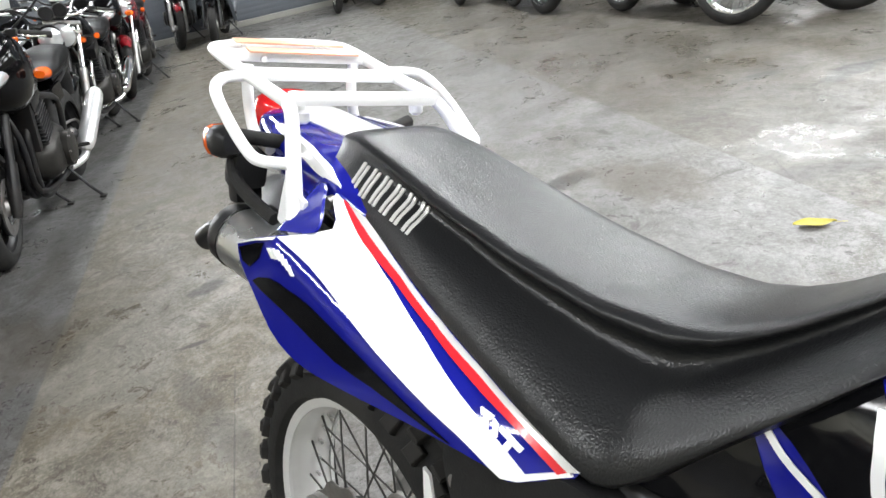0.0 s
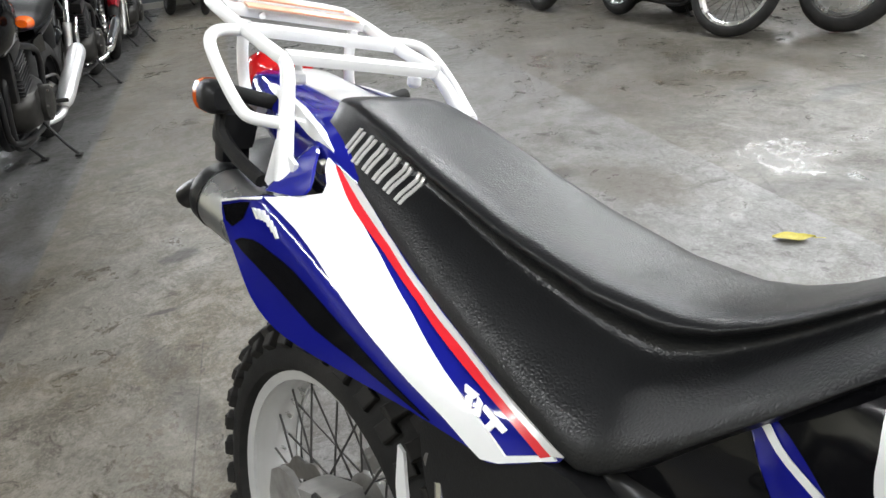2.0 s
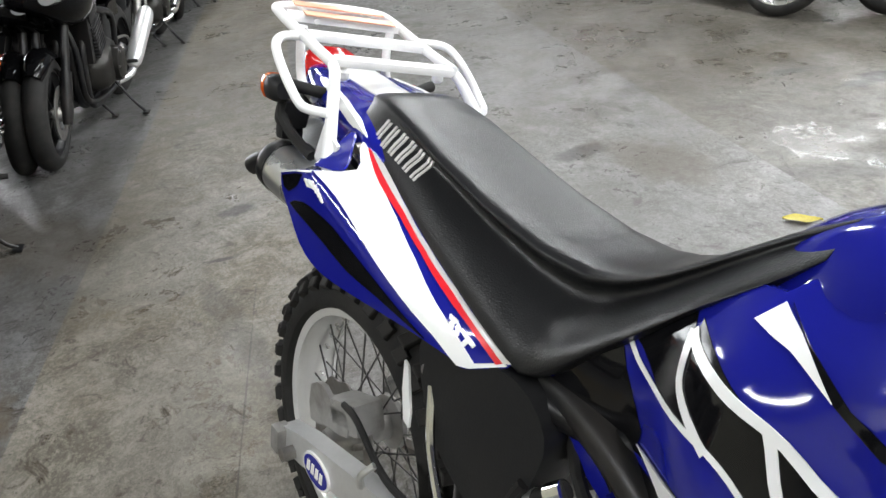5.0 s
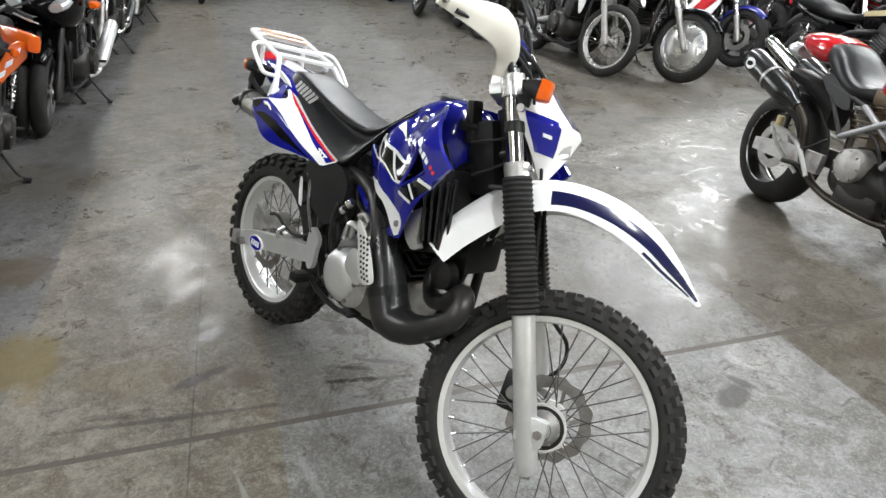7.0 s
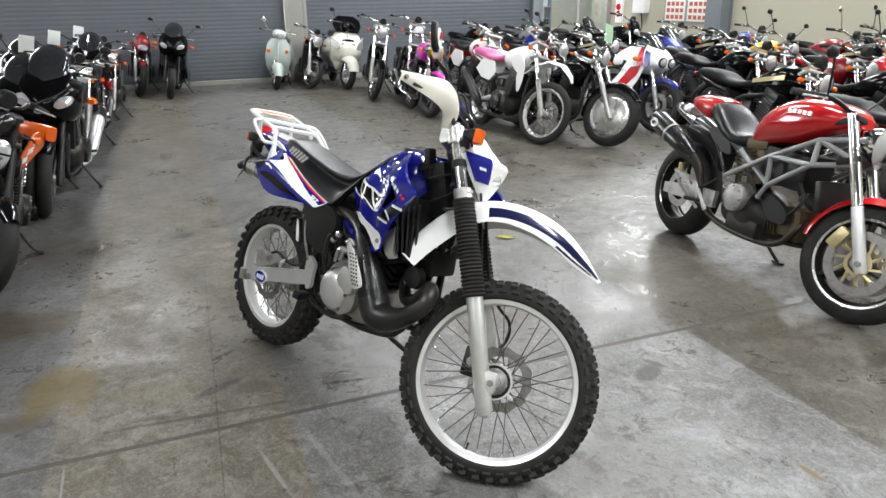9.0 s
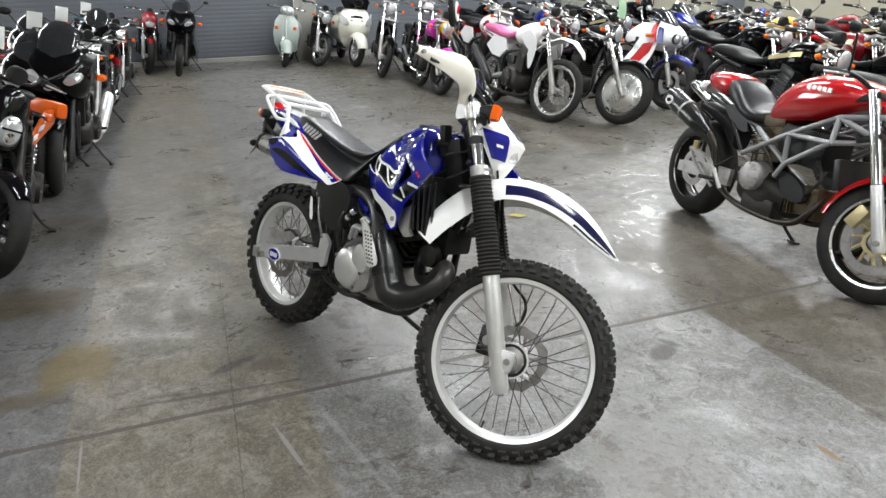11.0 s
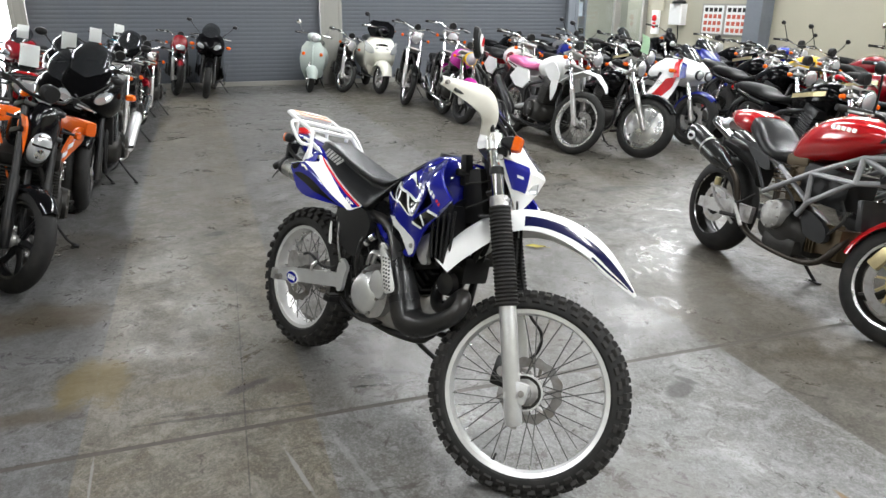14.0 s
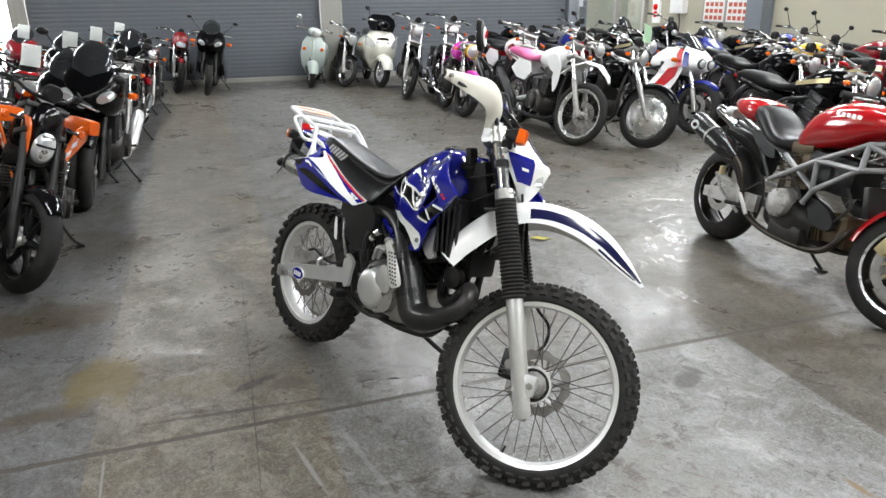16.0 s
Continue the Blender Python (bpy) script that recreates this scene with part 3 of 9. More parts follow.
for z in (0.365, 0.815, 1.265, 1.715):
    v = -0.6
    while v < 0.72:
        w, h = rnd.uniform(0.08, 0.2), rnd.uniform(0.15, 0.34)
        carton = thing("carton", upose(U_BACK - 2.6, 8.5 + v + w / 2, z), "small made-up coloured carton on the shelf", "carton", "shelf cartons")
        part("body", box((0, 0, h / 2), (0.22, w * 0.92, h), 0.004), rnd.choice((BOX_BLUE, BOX_PALE, BLACK_PLASTIC)), carton)
        part("lid_flap", box((0.0, 0, h + 0.002), (0.225, w * 0.94, 0.006), 0.001), BOX_PALE, carton)
        v += w + rnd.uniform(0.01, 0.12)

# column on the notice-board wall
post("steel_column", -7.75, V_RIGHT - 0.12, 0.24, 0.42, GREY_POST, "blue-grey steel column against the cream wall", H_ROOM)

# ceiling lamps
for k, (u, v) in enumerate(LAMPS):
    lamp = thing("ceiling_light", upose(u, v, H_ROOM - 0.02), "white twin-tube fluorescent ceiling light", "ceiling light", "hall lights")
    part("housing", box((0, 0, -0.06), (2.45, 0.36, 0.08), 0.01), WHITE_RACK, lamp)
    for s in (-0.09, 0.09):
        part("tube", rod((-1.15, s, -0.16), (1.15, s, -0.16), 0.016, 10), TUBE_GLOW, lamp)
    for s in (-1.05, 1.05):
        part("hanger", rod((s, 0, -0.03), (s, 0, 0.02), 0.008, 8), STEEL, lamp)

# ---- motorcycles ----
def section(x, w, h0, h1, n=18, p=2.5, y=0.0, lean=0.0):
    """A rounded cross-section at x, half as wide as w, from h0 to h1."""
    out = []
    for i in range(n):
        a = 6.28319 * i / n
        c, s = math.cos(a), math.sin(a)
        k = (abs(c) ** p + abs(s) ** p) ** (-1 / p)
        zz = (h0 + h1) / 2 + (h1 - h0) / 2 * k * s
        out.append(Vector((x + lean * (zz - h0), y + w * k * c, zz)))
    return out


def body(rows, n=18, p=2.5, fine=3, lean=0.0):
    """A smooth hull through rows of (x, half width, bottom, top)."""
    curve = bent([(r[0], r[1], r[2]) for r in rows], fine)
    tops = bent([(r[0], r[1], r[3]) for r in rows], fine)
    return loft([section(c.x, max(c.y, 0.003), c.z, t.z, n, p, 0.0, lean) for c, t in zip(curve, tops)])


def torus_tyre(rad, wide, rim, seg=44, crown=0.62):
    prof = []
    n = 14
    for i in range(n + 1):
        a = -1.15 * math.pi / 2 + i / n * 1.15 * math.pi
        prof.append((rad - wide * crown + wide * crown * math.cos(a) * (1 if math.cos(a) > 0 else 0.3), wide / 2 * math.sin(a) / max(0.97, 1)))
    prof = [(rim, -wide * 0.32)] + prof + [(rim, wide * 0.32)]
    return lathe(prof, seg, closed=True)


def rim_ring(rim, wide, seg=44, deep=0.028):
    w = wide * 0.36
    return lathe([(rim + 0.004, -w), (rim + 0.006, -w * 0.7), (rim - 0.006, -w * 0.55), (rim - 0.012, 0), (rim - 0.006, w * 0.55), (rim + 0.006, w * 0.7), (rim + 0.004, w),
                  (rim - 0.008, w), (rim - 0.012, w * 0.6), (rim - deep, w * 0.25), (rim - deep, -w * 0.25), (rim - 0.012, -w * 0.6), (rim - 0.008, -w)], seg, closed=True)


def disc_brake(rad, y, inner=0.62):
    return lathe([(rad, y - 0.0025), (rad, y + 0.0025), (rad * inner, y + 0.0025), (rad * inner, y - 0.0025)], 36, closed=True)


def wheel(name, parent, c, rad, wide, rim, style, rim_mat, disc=(0.14,), m=None, disc_side=1, hub_mat=None, holes=False):
    """A wheel with its hub as the part and tyre, rim, spokes and disc under it."""
    m = m or Matrix.Identity(4)
    place = m @ Matrix.Translation(c)
    hub_mat = hub_mat or CAST_ALU

    def put(nm, bm, mat, par, label=""):
        bm.transform(place)
        return part(nm, bm, mat, par, label)

    hub = put(name, lathe([(0.018, -0.085), (0.03, -0.08), (0.045, -0.05), (0.03, -0.035), (0.028, 0.035), (0.045, 0.05), (0.03, 0.08), (0.018, 0.085)], 24), hub_mat, parent)
    put("tyre", torus_tyre(rad, wide, rim), BLACK_RUBBER, hub, "black rubber tyre")
    put("rim", rim_ring(rim, wide), rim_mat, hub)
    if style == "spoke":
        bm = bmesh.new()
        for k in range(32):
            a = 6.28319 * k / 32
            s = 1 if k % 2 else -1
            b = a + (0.32 if k % 4 < 2 else -0.32)
            add(bm, rod((0.042 * math.cos(b + 0.5), 0.04 * s, 0.042 * math.sin(b + 0.5)), ((rim - 0.01) * math.cos(a), 0.008 * s, (rim - 0.01) * math.sin(a)), 0.0022, 5))
        put("spokes", bm, SPOKE, hub, "thin wire spokes")
    elif style == "cast":
        for k in range(6):
            a = 6.28319 * k / 6
            bm = tube([(0.03, 0, 0), (rim * 0.55, 0.0, 0.012), (rim - 0.015, 0, 0)], [0.03, 0.017, 0.022], 8, 3, flat=0.7)
            bm.transform(Matrix.Rotation(a, 4, "Y"))
            put("spoke", bm, rim_mat, hub)
    elif style == "plate":
        put("wheel_disc", lathe([(rim - 0.02, -0.022), (rim * 0.8, -0.045), (0.07, -0.055), (0.065, -0.075), (0.02, -0.08), (0.02, 0.08), (0.065, 0.075), (0.07, 0.055), (rim * 0.8, 0.045), (rim - 0.02, 0.022)], 44), ALU, hub, "solid polished aluminium wheel disc")
    for d in disc:
        for s in ((disc_side,) if not isinstance(disc_side, tuple) else disc_side):
            put("brake_disc", disc_brake(d, 0.062 * s), STEEL, hub)
    return hub


def mirror_part(parent, base, top, out, mat=BLACK_PLASTIC, m=None, size=(0.046, 0.03)):
    m = m or Matrix.Identity(4)
    s = part("mirror_stalk", _t(tube([base, (Vector(base) + Vector(top)) / 2 + Vector((0.01, out * 0.02, 0.01)), top], 0.0055, 8), m), mat, parent)
    bm = loft([[Vector((top[0] + dx, top[1] + out * 0.03 + k * size[0] * math.cos(6.28319 * i / 18), top[2] + 0.02 + k * size[1] * math.sin(6.28319 * i / 18))) for i in range(18)] for dx, k in ((-0.012, 0.97), (-0.01, 1.0), (0.006, 0.9), (0.018, 0.5), (0.02, 0.1))])
    hd = part("mirror", _t(bm, m), mat, parent)
    g = loft([[Vector((top[0] + dx, top[1] + out * 0.03 + 0.9 * size[0] * math.cos(6.28319 * i / 18), top[2] + 0.02 + 0.9 * size[1] * math.sin(6.28319 * i / 18))) for i in range(18)] for dx in (-0.0135, -0.0125)])
    part("mirror_glass", _t(g, m), MIRROR, hd)


def _t(bm, m):
    bm.transform(m)
    return bm


def tag_paper(parent, p, m=None, wide=0.2, high=0.28, mat=None, yaw=0.0):
    bm = bmesh.new()
    n = 5
    rows = [[bm.verts.new((0.012 * math.sin(3.1 * i / n) + 0.006 * j, (j - 1) * wide / 2, -i * high / n)) for j in range(3)] for i in range(n + 1)]
    for a, b in zip(rows, rows[1:]):
        for j in range(2):
            bm.faces.new((a[j], a[j + 1], b[j + 1], b[j]))
    bmesh.ops.solidify(bm, geom=bm.faces[:], thickness=0.0008)
    bm.transform(Matrix.Translation(p) @ Matrix.Rotation(radians(yaw), 4, "Z") @ Matrix.Rotation(radians(-12), 4, "Y"))
    if m is not None:
        bm.transform(m)
    pp = part("price_card", bm, mat or PAPER, parent, "printed paper price card")
    bar = bmesh.new()
    for k in range(3):
        add(bar, box((0.006, 0, -high * (0.18 + 0.21 * k)), (0.004, wide * (0.7 - 0.12 * k), 0.012), 0))
    bar.transform(Matrix.Translation(p) @ Matrix.Rotation(radians(yaw), 4, "Z") @ Matrix.Rotation(radians(-12), 4, "Y"))
    if m is not None:
        bar.transform(m)
    part("print_bars", bar, BLACK_PLASTIC, pp)


def engine_block(parent, x, h, style="four", mat=None, w=0.19):
    mat = mat or CAST_ALU
    case = body([(x - 0.24, w * 0.5, h - 0.06, h + 0.06), (x - 0.18, w * 0.85, h - 0.13, h + 0.12), (x, w, h - 0.16, h + 0.12), (x + 0.14, w * 0.9, h - 0.15, h + 0.07), (x + 0.2, w * 0.5, h - 0.1, h + 0.02)], 20, 3.5)
    e = part("engine_case", case, mat, parent)
    for s in (-1, 1):
        part("engine_cover", lathe([(0.012, s * (w + 0.035)), (0.07, s * (w + 0.034)), (0.098, s * (w + 0.022)), (0.105, s * w * 0.9), (0.105, s * w * 0.6)], 28, (x - 0.05, 0, h - 0.02)), mat if style != "black" else ALU, e)
        for k in range(6):
            a = 6.28319 * k / 6
            part("bolt", rod((x - 0.05 + 0.088 * math.cos(a), s * (w + 0.015), h - 0.02 + 0.088 * math.sin(a)), (x - 0.05 + 0.088 * math.cos(a), s * (w + 0.034), h - 0.02 + 0.088 * math.sin(a)), 0.006, 6), STEEL, e)
    lift = Matrix.Translation((x + 0.08, 0, h)) @ Matrix.Rotation(radians(18), 4, "Y")
    dark_ = BLACK_STEEL if style in ("black", "four") else mat
    part("cylinder", _t(box((0, 0, 0.2), (0.13, w * 1.6, 0.24), 0.01), lift), dark_, e)
    part("cylinder_head", _t(box((0, 0, 0.335), (0.18, w * 1.7, 0.07), 0.02), lift), dark_, e)
    first = None
    for k in range(9):
        step = lift @ Matrix.Translation((0, 0, 0.10 + k * 0.022))
        if first is None:
            first = part("cooling_fin", box((0, 0, 0), (0.17, w * 1.75, 0.007), 0.002, None, 1), dark_, e)
            first.matrix_basis = step
        else:
            twin("cooling_fin", first, step)
    return e


def moto(m, label, style="naked", col=None, accent=None, steer=14.0, wb=1.42, spec=None, tag=None, group="parked motorcycles", lean=-9.0):
    """A parked road machine; its front tyre meets the ground at the origin and it heads along +x."""
    o = dict(fr=0.3, rr=0.31, fw=0.11, rw=0.15, wheel="cast", rim=BLACK_STEEL, fork=CHROME, lamp="round", bar=1.02, bar_w=0.36, bar_back=0.12, seat=0.79, tank=1.0,
             exhaust=(1,), pipe=CHROME, disc=(0.14,), tail=0.95, screen=False, fender=None, engine=DARK_ALLOY, eng="four", frame=BLACK_STEEL, mirror=BLACK_PLASTIC, wide=0.15, shroud=False)
    o.update(spec or {})
    col = col or RED
    accent = accent or BLACK_GLOSS
    T = thing("motorcycle", m @ pose(0, 0, 0, lean, 0, 0), label, "motorcycle", group)
    rake = 25 if style != "cruiser" else 31
    hx = -math.tan(radians(rake)) * (0.9 - o["fr"]) - 0.05
    S = steer_matrix(hx, 0.9, rake, steer)
    axis = Vector((-math.sin(radians(rake)), 0, math.cos(radians(rake))))
    fa = Vector((0, 0, o["fr"]))
    ra = Vector((-wb, 0, o["rr"]))
    wheel("front_wheel", T, fa, o["fr"], o["fw"], o["fr"] * 0.72 if o["wheel"] != "spoke" else o["fr"] - 0.075, o["wheel"], o["rim"], o["disc"], S, (1, -1) if style == "sport" else 1)
    wheel("rear_wheel", T, ra, o["rr"], o["rw"], o["rr"] * 0.70 if o["wheel"] != "spoke" else o["rr"] - 0.09, "spoke" if o["wheel"] == "spoke" else ("cast" if style != "cruiser" else "plate"), o["rim"], (0.11,), None, -1)
    top = o["bar"] - 0.08
    L = (top - o["fr"]) / axis.z
    for s in (-1, 1):
        y = 0.095 * s
        a = fa + Vector((0.02, y, 0))
        f = part("fork_tube", _t(rod(a + axis * 0.2, a + axis * L, 0.021, 14), S), o["fork"], T)
        part("fork_slider", _t(tube([a - axis * 0.05, a + axis * 0.02, a + axis * (0.36 if style != "sport" else 0.22)], [0.022, 0.031, 0.029], 14, 1), S), STEEL if o["fork"] is CHROME else BLACK_STEEL, f)
        for hgt, nm in ((0.62, "lower_clamp"), (L - 0.02, "upper_clamp")):
            if s == 1:
                c = fa + axis * hgt + Vector((0.0, 0, 0))
                part(nm, _t(box(c, (0.11, 0.25, 0.03), 0.012, Matrix.Rotation(radians(-rake), 4, "Y")), S), STEEL if o["fork"] is CHROME else BLACK_STEEL, T)
        cal = fa + Vector((-0.09, 0.075 * s, 0.07))
        if s == 1 or style == "sport":
            part("brake_caliper", _t(box(cal, (0.06, 0.045, 0.11), 0.012), S), BLACK_STEEL, T)
    # front mudguard
    fr = o["fr"]
    fm = o["fender"] or col
    if style == "enduro":
        rows = []
        for x, z, w in ((-0.34, 0.70, 0.05), (-0.2, 0.80, 0.075), (-0.02, 0.87, 0.08), (0.14, 0.85, 0.07), (0.26, 0.76, 0.045), (0.30, 0.70, 0.012)):
            rows.append([Vector((x - 0.05, w * math.cos(t), z + 0.035 * math.sin(t) * (1 if k < 7 else 0.55))) for k, t in enumerate([math.pi * q / 6 for q in range(7)] + [math.pi * (6 - q) / 6 for q in range(7)])])
        part("front_mudguard", _t(loft(rows), S), fm, T)
    else:
        rows = []
        a0, a1 = (50, 165) if style != "cruiser" else (35, 190)
        for q in range(11):
            a = radians(a0 + (a1 - a0) * q / 10)
            k = 0.6 + 0.4 * math.sin(math.pi * q / 10) ** 0.5
            ring = []
            for d, sgn in ((0.014, 1), (0.010, -1)):
                for t in range(7):
                    w = (t - 3) / 3 * sgn
                    rr = fr + d + 0.012 - (0.035 if abs(w) > 0.9 else 0.012 if abs(w) > 0.6 else 0) * 1.2
                    ring.append(Vector((rr * math.cos(a), (o["fw"] / 2 + 0.014) * k * w, fr + rr * math.sin(a))))
            rows.append(ring)
        part("front_mudguard", _t(loft(rows), S), fm, T)
    # handlebar
    hb = fa + axis * L
    bw, bb = o["bar_w"], o["bar_back"]
    bz = o["bar"]
    pts = [(hb.x - bb - 0.06, -bw, bz - 0.015), (hb.x - bb * 0.6, -bw + 0.17, bz + 0.012), (hb.x + 0.0, -0.11, bz - 0.02), (hb.x + 0.01, 0, bz - 0.035), (hb.x, 0.11, bz - 0.02), (hb.x - bb * 0.6, bw - 0.17, bz + 0.012), (hb.x - bb - 0.06, bw, bz - 0.015)]
    hbp = part("handlebar", _t(tube(pts, 0.011, 10), S), CHROME if o["fork"] is CHROME else BLACK_STEEL, T)
    for s in (-1, 1):
        part("grip", _t(rod((hb.x - bb - 0.066, s * (bw + 0.006), bz - 0.016), (hb.x - bb * 0.8, s * (bw - 0.12), bz + 0.006), 0.0165, 12), S), BLACK_RUBBER, hbp)
        part("lever", _t(tube([(hb.x - bb * 0.5, s * (bw - 0.14), bz), (hb.x - bb * 0.5 + 0.03, s * (bw - 0.08), bz - 0.005), (hb.x - bb * 0.7 + 0.01, s * (bw - 0.0), bz - 0.012)], 0.0055, 6), S), ALU, hbp)
        part("switch_box", _t(box((hb.x - bb * 0.65, s * (bw - 0.15), bz + 0.008), (0.045, 0.05, 0.04), 0.01), S), BLACK_PLASTIC, hbp)
        if o["mirror"] is not None:
            mirror_part(T, (hb.x - bb * 0.6, s * (bw - 0.16), bz + 0.01), (hb.x - bb * 0.55, s * (bw + 0.02), bz + 0.2), s, o["mirror"], S)
    part("instrument", _t(lathe([(0.01, -0.03), (0.05, -0.028), (0.052, 0.02), (0.045, 0.03)], 20, (hb.x + 0.04, 0.0, bz + 0.01), "x"), S), BLACK_PLASTIC, T)
    # lamps
    if o["lamp"] == "round":
        c = Vector((hb.x + 0.15, 0, bz - 0.16))
        hl = part("headlight", _t(lathe([(0.02, -0.13), (0.06, -0.12), (0.088, -0.05), (0.094, 0.0), (0.088, 0.006)], 28, c, "x"), S), o.get("lampcol", CHROME), T)
        part("lens", _t(lathe([(0.086, 0.002), (0.07, 0.016), (0.035, 0.025), (0.005, 0.028)], 28, c, "x"), S), LENS, hl)
    elif o["lamp"] == "mask":
        c = Vector((hb.x + 0.14, 0, bz - 0.16))
        rows = [section(c.x - 0.06, 0.13, c.z - 0.13, c.z + 0.16), section(c.x + 0.01, 0.11, c.z - 0.12, c.z + 0.13), section(c.x + 0.06, 0.06, c.z - 0.09, c.z + 0.05)]
        hl = part("headlight_cowl", _t(loft(rows), S), o.get("lampcol", col), T)
        part("lens", _t(body([(c.x + 0.02, 0.085, c.z - 0.1, c.z + 0.02), (c.x + 0.055, 0.075, c.z - 0.09, c.z + 0.01), (c.x + 0.078, 0.05, c.z - 0.07, c.z - 0.01)]), S), LENS, hl)
    elif o["lamp"] == "spear":
        c = Vector((-0.20, 0, 0.81))
        hl = part("headlight_cowl", _t(body([(c.x - 0.10, 0.085, c.z - 0.06, c.z + 0.24), (c.x - 0.03, 0.095, c.z - 0.10, c.z + 0.22), (c.x + 0.02, 0.07, c.z - 0.115, c.z + 0.10)], 20, 2.6, 3), S), BLACK_GLOSS, T, "black headlight cowl and small screen")
        part("lens", _t(body([(c.x - 0.02, 0.068, c.z - 0.10, c.z + 0.10), (c.x + 0.025, 0.064, c.z - 0.095, c.z + 0.085), (c.x + 0.05, 0.04, c.z - 0.07, c.z + 0.05)], 20, 2.3, 3), S), LENS, hl, "clear faceted headlight")
        part("lamp_divider", _t(box((c.x + 0.038, 0, c.z + 0.012), (0.03, 0.11, 0.012), 0.004), S), BLACK_GLOSS, hl)
        part("reflector", _t(lathe([(0.026, 0.0), (0.03, 0.004), (0.012, 0.010), (0.004, 0.012)], 16, (c.x + 0.046, 0.0, c.z - 0.036), "x"), S), CHROME, hl)
        part("position_lamp", _t(box((c.x + 0.030, 0, c.z + 0.062), (0.02, 0.07, 0.02), 0.006), S), CHROME, hl)
        for s in (-1,):
            part("lamp_horn", _t(slab(smooth2([(c.x - 0.02, c.z + 0.14), (c.x + 0.02, c.z + 0.06), (c.x + 0.01, c.z - 0.13), (c.x - 0.03, c.z - 0.12), (c.x - 0.08, c.z + 0.04), (c.x - 0.09, c.z + 0.13)], 2), lambda x, h, s=s: s * (0.085 + 0.16 * max(0, h - c.z + 0.05)), 0.012, 0.05, s), S), ORANGE, hl, "orange lamp side blade")
    for s in (-1, 1):
        if style != "sport":
            st = part("indicator", _t(tube([(hb.x + 0.08, 0.12 * s, bz - 0.17), (hb.x + 0.08, 0.2 * s, bz - 0.17)], 0.008, 8), S), BLACK_PLASTIC, T)
            part("amber_lens", _t(body([(hb.x + 0.055, 0.014, bz - 0.185, bz - 0.155), (hb.x + 0.08, 0.022, bz - 0.192, bz - 0.148), (hb.x + 0.10, 0.014, bz - 0.185, bz - 0.155)]), S @ Matrix.Translation((0, 0.22 * s, 0))), AMBER, st, "amber indicator lens")
    # frame, swinging arm, shocks
    neck = Vector((hx - 0.03, 0, 0.86))
    sh = o["seat"]
    for s in (-1, 1):
        part("frame_rail", tube([neck, (neck.x - 0.25, 0.11 * s, 0.72), (-wb + 0.45, 0.13 * s, 0.62), (-wb + 0.42, 0.12 * s, 0.36)], 0.018, 10), o["frame"], T)
        part("down_tube", tube([neck + Vector((0, 0, -0.08)), (neck.x + 0.03, 0.09 * s, 0.55), (neck.x - 0.02, 0.1 * s, 0.25), (-wb + 0.45, 0.11 * s, 0.2), (-wb + 0.42, 0.11 * s, 0.36)], 0.016, 10), o["frame"], T)
        part("rear_subframe", tube([(-wb + 0.48, 0.12 * s, 0.66), (-wb + 0.1, 0.11 * s, sh - 0.08), (-wb - 0.2, 0.09 * s, sh - 0.02)], 0.012, 8), o["frame"], T)
        part("swingarm", tube([(-wb + 0.44, 0.12 * s, 0.4), (-wb + 0.2, 0.115 * s, 0.345), (-wb - 0.04, 0.11 * s, o["rr"])], [0.028, 0.024, 0.022], 10, 3), ALU_SATIN if style == "enduro" else o["frame"], T)
        if style in ("naked", "classic", "cruiser"):
            sk = part("shock_absorber", rod((-wb + 0.02, 0.135 * s, o["rr"] + 0.03), (-wb + 0.08, 0.135 * s, sh - 0.14), 0.014, 10), CHROME, T)
            coil = [Vector((-wb + 0.025 + 0.055 * k / 60, 0.135 * s, o["rr"] + 0.08 + 0.24 * k / 60)) + Vector((math.cos(k * 0.8) * 0.026, math.sin(k * 0.8) * 0.026, 0)) for k in range(61)]
            part("spring", tube(coil, 0.005, 6, 1), o.get("spring", CHROME), sk)
    engine_block(T, -wb + 0.72, 0.40, o["eng"], o["engine"])
    part("radiator" if style == "sport" else "carburettor", box((-wb + 0.98 if style == "sport" else -wb + 0.58, 0, 0.58), (0.05, 0.3, 0.26) if style == "sport" else (0.12, 0.24, 0.1), 0.015), BLACK_STEEL, T)
    # exhausts: header pipes and silencers
    for k in ((-0.1, -0.035, 0.035, 0.1) if o["eng"] == "four" else (0.0,)):
        part("header_pipe", tube([(-wb + 0.92, k, 0.66), (-wb + 1.02, k, 0.5), (-wb + 0.98, k * 0.9, 0.24), (-wb + 0.8, k * 0.8, 0.17), (-wb + 0.5, k * 0.6, 0.17)], 0.02, 10), BLACK_STEEL if o.get("half") else o["pipe"], T)
    for s in o["exhaust"]:
        ex = part("silencer_link", tube([(-wb + 0.55, 0.02 * s, 0.17), (-wb + 0.3, -0.14 * s, 0.2), (-wb + 0.2, -0.17 * s, 0.26)], 0.024, 10), o["pipe"], T)
        up = o.get("pipe_up", 0.16)
        part("silencer", tube([(-wb + 0.24, -0.17 * s, 0.25), (-wb + 0.18, -0.175 * s, 0.25 + up * 0.25), (-wb - 0.2, -0.19 * s, 0.27 + up), (-wb - 0.27, -0.19 * s, 0.275 + up * 1.12)], [0.03, 0.055, 0.055, 0.04], 18, 3), o["pipe"], ex)
    # tank, seat, tail
    t = o["tank"]
    tx0, tx1 = -wb + 0.52, hx - 0.02
    tl = tx1 - tx0
